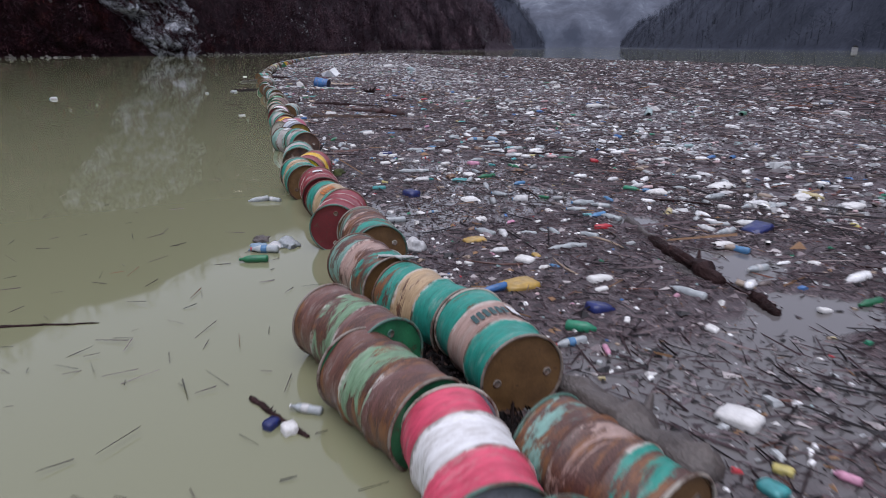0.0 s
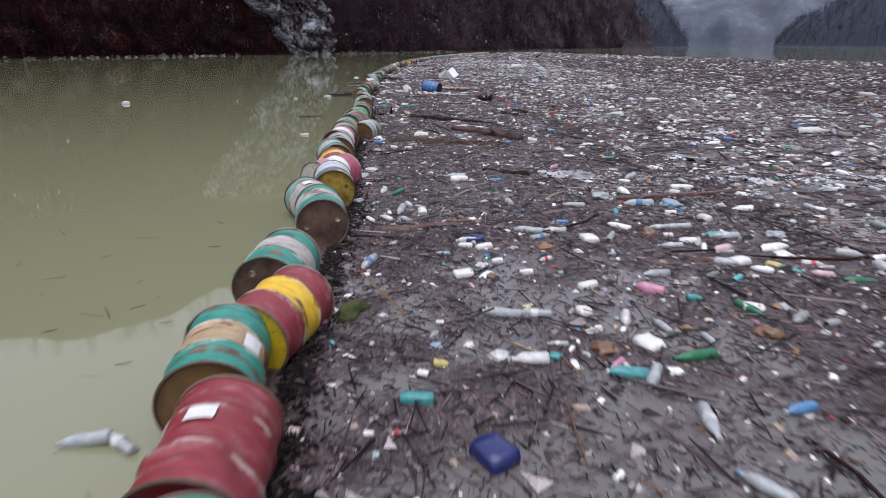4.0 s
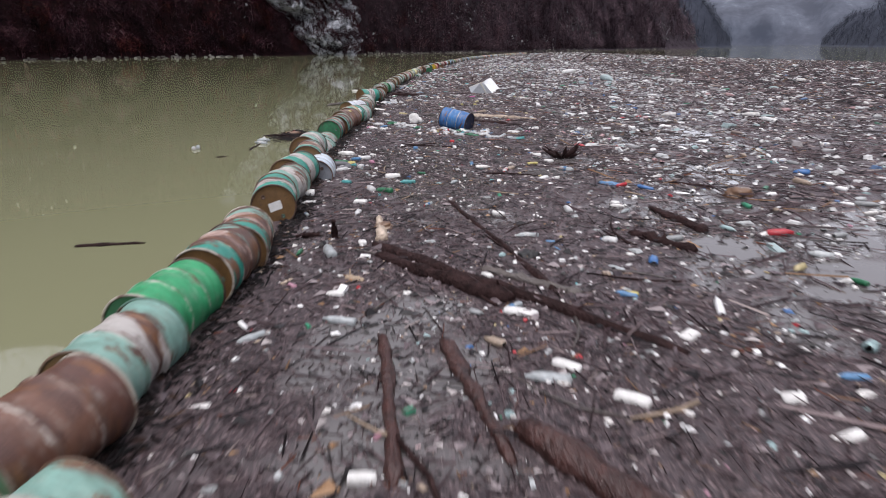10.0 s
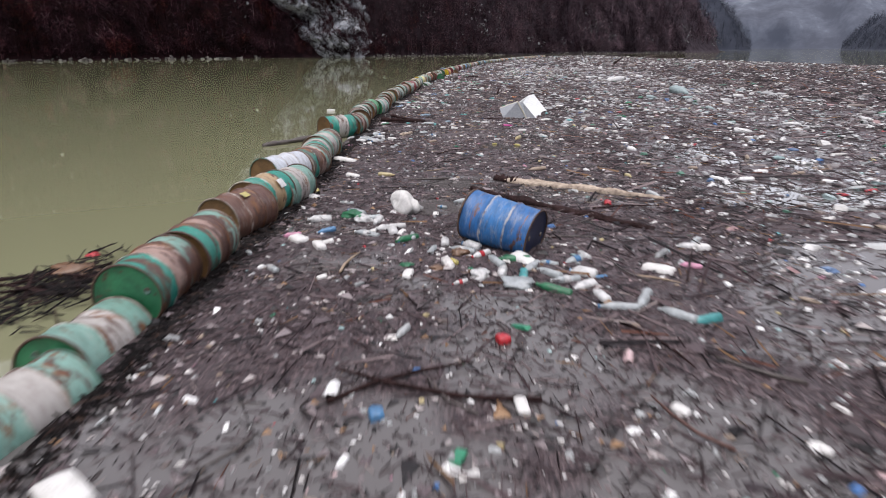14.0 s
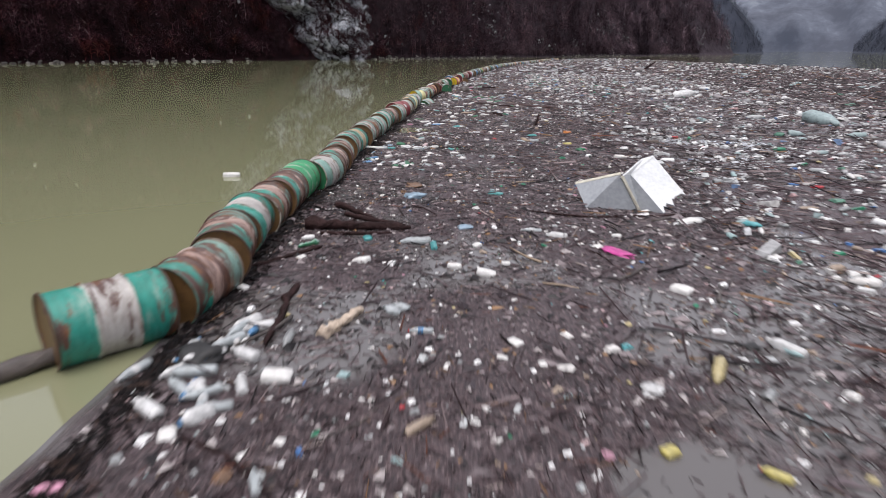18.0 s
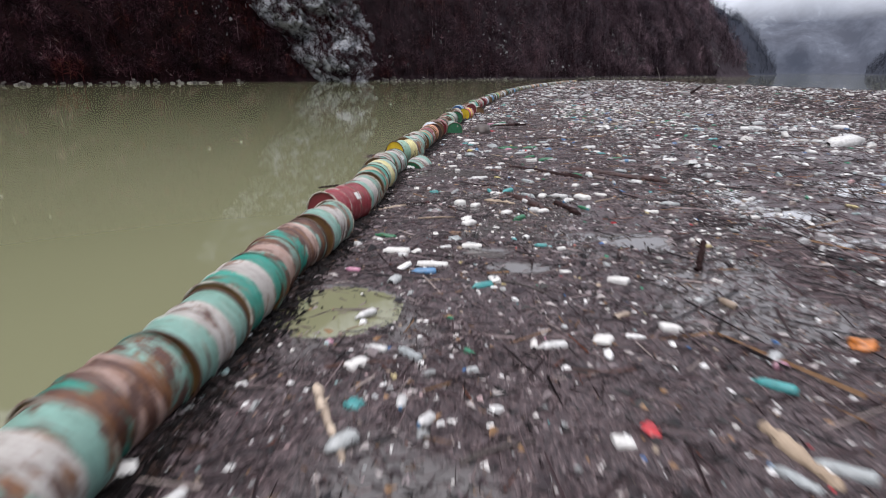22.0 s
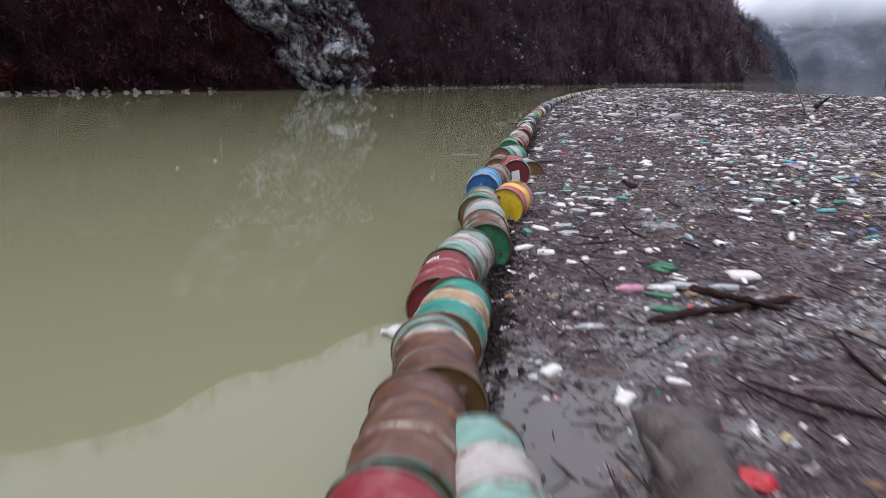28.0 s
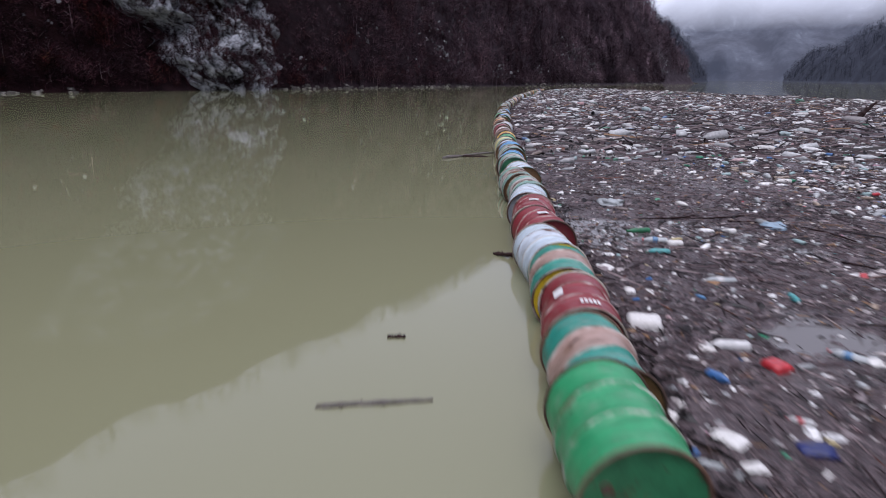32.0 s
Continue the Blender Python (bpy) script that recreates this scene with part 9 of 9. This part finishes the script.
x, y = sow(420, -4.5, -0.5, -2, 15, lambda x, y, o: np.where(y < 7, 0.9, 0.35), 11)
twigs("stray_twigs", x, y, rng.uniform(0.05, 0.3, len(x)), rng.uniform(0.002, 0.005, len(x)), 12, "stray twigs afloat on the clear water", -0.004)


def crumbs(name, x, y, size, seed, label, flat=0.5, stretch=1.2, m=M_bits):
    z = np.maximum(crust(x, y), 0) + size * flat * 0.25
    return blobs(name, np.stack([x, y, z], 1), size, m, label, "litter", seed, flat, stretch)


def chips(name, x, y, size, seed, label):
    """Small splinters, each a low three-sided peak."""
    rng = np.random.default_rng(seed)
    n = len(x)
    a = rng.uniform(0, 2 * np.pi, n)
    z = np.maximum(crust(x, y), 0)
    V = []
    for t, r in ((0, 1.5), (2.3, 0.8), (4.1, 0.9)):
        r = size * r * rng.uniform(0.7, 1.3, n)
        V.append(np.stack([x + r * np.cos(a + t), y + r * np.sin(a + t), z + size * rng.uniform(-0.1, 0.3, n)], 1))
    V.append(np.stack([x, y, z + size * rng.uniform(0.3, 0.8, n)], 1))
    o = np.arange(n)[:, None, None] * 4
    F = (o + np.array([(0, 1, 3), (1, 2, 3), (2, 0, 3)])[None]).reshape(-1, 3)
    return tagged(new(name, mesh_of(name, np.stack(V, 1).reshape(-1, 3).tolist(), F.tolist(), M_chips)), label, "litter", kind="stuff")


thin = lambda x, y, o: np.clip(0.3 + 1.0 * value_noise(x, y, 2.0, 52), 0, 1) * np.clip(0.9 - 2 * pools(x, y), 0.1, 1)
x, y = sow(21000, 0.2, 7, -3, 106, thin, 13)
crumbs("plastic_crumbs", x, y, np.minimum(0.009 + 0.018 * rng.gamma(1.2, 0.8, len(x)), 0.065), 14, "white and coloured crumbs of foam and plastic")
x, y = sow(85000, 0.15, 6.5, -3, 106, thin, 25)
chips("wood_chips", x, y, 0.011 + 0.015 * rng.gamma(1.2, 0.8, len(x)), 26, "pale and dark chips of bark and husks")
x, y = sow(26000, 6, 22, -3, 112, thin, 15)
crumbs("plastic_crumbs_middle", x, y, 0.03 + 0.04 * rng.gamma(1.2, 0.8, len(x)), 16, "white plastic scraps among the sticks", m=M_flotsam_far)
x, y = sow(13000, 0.5, 20, -3, 112, lambda x, y, o: np.clip(crowd(x, y) / 5, 0, 1), 17)
crumbs("foam_lumps", x, y, np.minimum(0.022 + 0.028 * rng.gamma(1.3, 0.8, len(x)), 0.09), 18, "white foam lumps and crumpled packaging", 0.5, 1.5, M_flotsam)


def flotsam(name, x, y, size, seed, label, material=M_flotsam):
    """Bottles too far off or too many to be told apart, each a small lathed shape."""
    rng = np.random.default_rng(seed)
    n, S = len(x), 5
    prof = np.array([(0.6, -0.5), (1.0, -0.42), (0.95, 0.15), (0.3, 0.45)])
    a = np.arange(S) * 2 * np.pi / S
    T = np.stack([np.repeat(prof[:, 1], S), (prof[:, :1] * np.cos(a)).ravel() * 0.17, (prof[:, :1] * np.sin(a)).ravel() * 0.17], 1)
    yaw, tilt = rng.uniform(0, 2 * np.pi, n), rng.normal(0, 0.08, n)
    ln = size[:, None] * T[None, :, 0] * rng.uniform(0.7, 1.2, (n, 1))
    w = size[:, None] * T[None, :, 1] * rng.uniform(0.7, 1.4, (n, 1))
    h = size[:, None] * T[None, :, 2] * rng.uniform(0.7, 1.3, (n, 1)) + ln * np.sin(tilt)[:, None]
    X = x[:, None] + ln * np.cos(yaw)[:, None] - w * np.sin(yaw)[:, None]
    Y = y[:, None] + ln * np.sin(yaw)[:, None] + w * np.cos(yaw)[:, None]
    Z = np.maximum(crust(x, y), 0)[:, None] + 0.08 * size[:, None] + h
    V = np.stack([X, Y, Z], 2).reshape(-1, 3)
    q = [(i * S + k, i * S + (k + 1) % S, (i + 1) * S + (k + 1) % S, (i + 1) * S + k) for i in range(3) for k in range(S)]
    o = np.arange(n)[:, None, None] * 20
    F = (o + np.array(q)[None]).reshape(-1, 4).tolist() + (np.arange(n)[:, None] * 20 + np.arange(15, 20)[None]).tolist()
    me = mesh_of(name, V.tolist(), F, material, True)
    return tagged(new(name, me), label, "bottles", kind="stuff")


x, y = sow(9000, 0.5, 10, -2, 108, lambda x, y, o: np.clip(crowd(x, y) * 1075 / 9000 * np.where(o < 4, 0.3, 0.9), 0, 1), 19)
flotsam("plastic_bottles", x, y, rng.uniform(0.15, 0.32, len(x)), 20, "plastic bottles thick among the twigs")
x, y = sow(20000, 10, 58, -10, 112, lambda x, y, o: np.where(y > 40, 0.9, 0.5) * (0.3 + value_noise(x, y, 5, 66)), 21)
flotsam("plastic_bottles_far", x, y, 0.1 + 0.13 * rng.gamma(1.3, 0.8, len(x)), 22, "pale, muted plastic bottles all over the debris field", M_flotsam_far)
x, y = sow(15000, 0.4, 52, 106, 232, lambda x, y, o: 0.4 + value_noise(x, y, 7, 67), 23)
flotsam("plastic_bottles_end", x, y, 0.15 + 0.16 * rng.gamma(1.3, 0.8, len(x)), 24, "pale, muted plastic bottles at the far end of the debris field", M_flotsam_far)


# a small white hut on the far bank
hut = thing("hut", pose(276, 262, 0.3, 0, 0, 45) @ Matrix.Scale(0.85, 4), "small white boat hut with a dark roof by the water", "hut")
part("wall", mesh_of("wall", *board((-2.1, -1.5, -0.6), (0, 3.0, 0), (4.2, 0, 0), -2.6)), M_bank_wall, hut)
part("roof", mesh_of("roof", [(-2.4, -1.8, 1.95), (2.4, -1.8, 1.95), (2.4, 1.8, 1.95), (-2.4, 1.8, 1.95), (-2.4, 0, 2.9), (2.4, 0, 2.9)], [(3, 2, 1, 0), (0, 1, 5, 4), (2, 3, 4, 5), (0, 4, 3), (1, 2, 5)]), M_black, hut, "dark pitched roof")
for k in (-1.1, 0.4):
    part("window", mesh_of("window", *board((k, -1.54, 0.5), (0.8, 0, 0), (0, 0, 0.9), 0.05)), M_black, hut, "dark window opening")
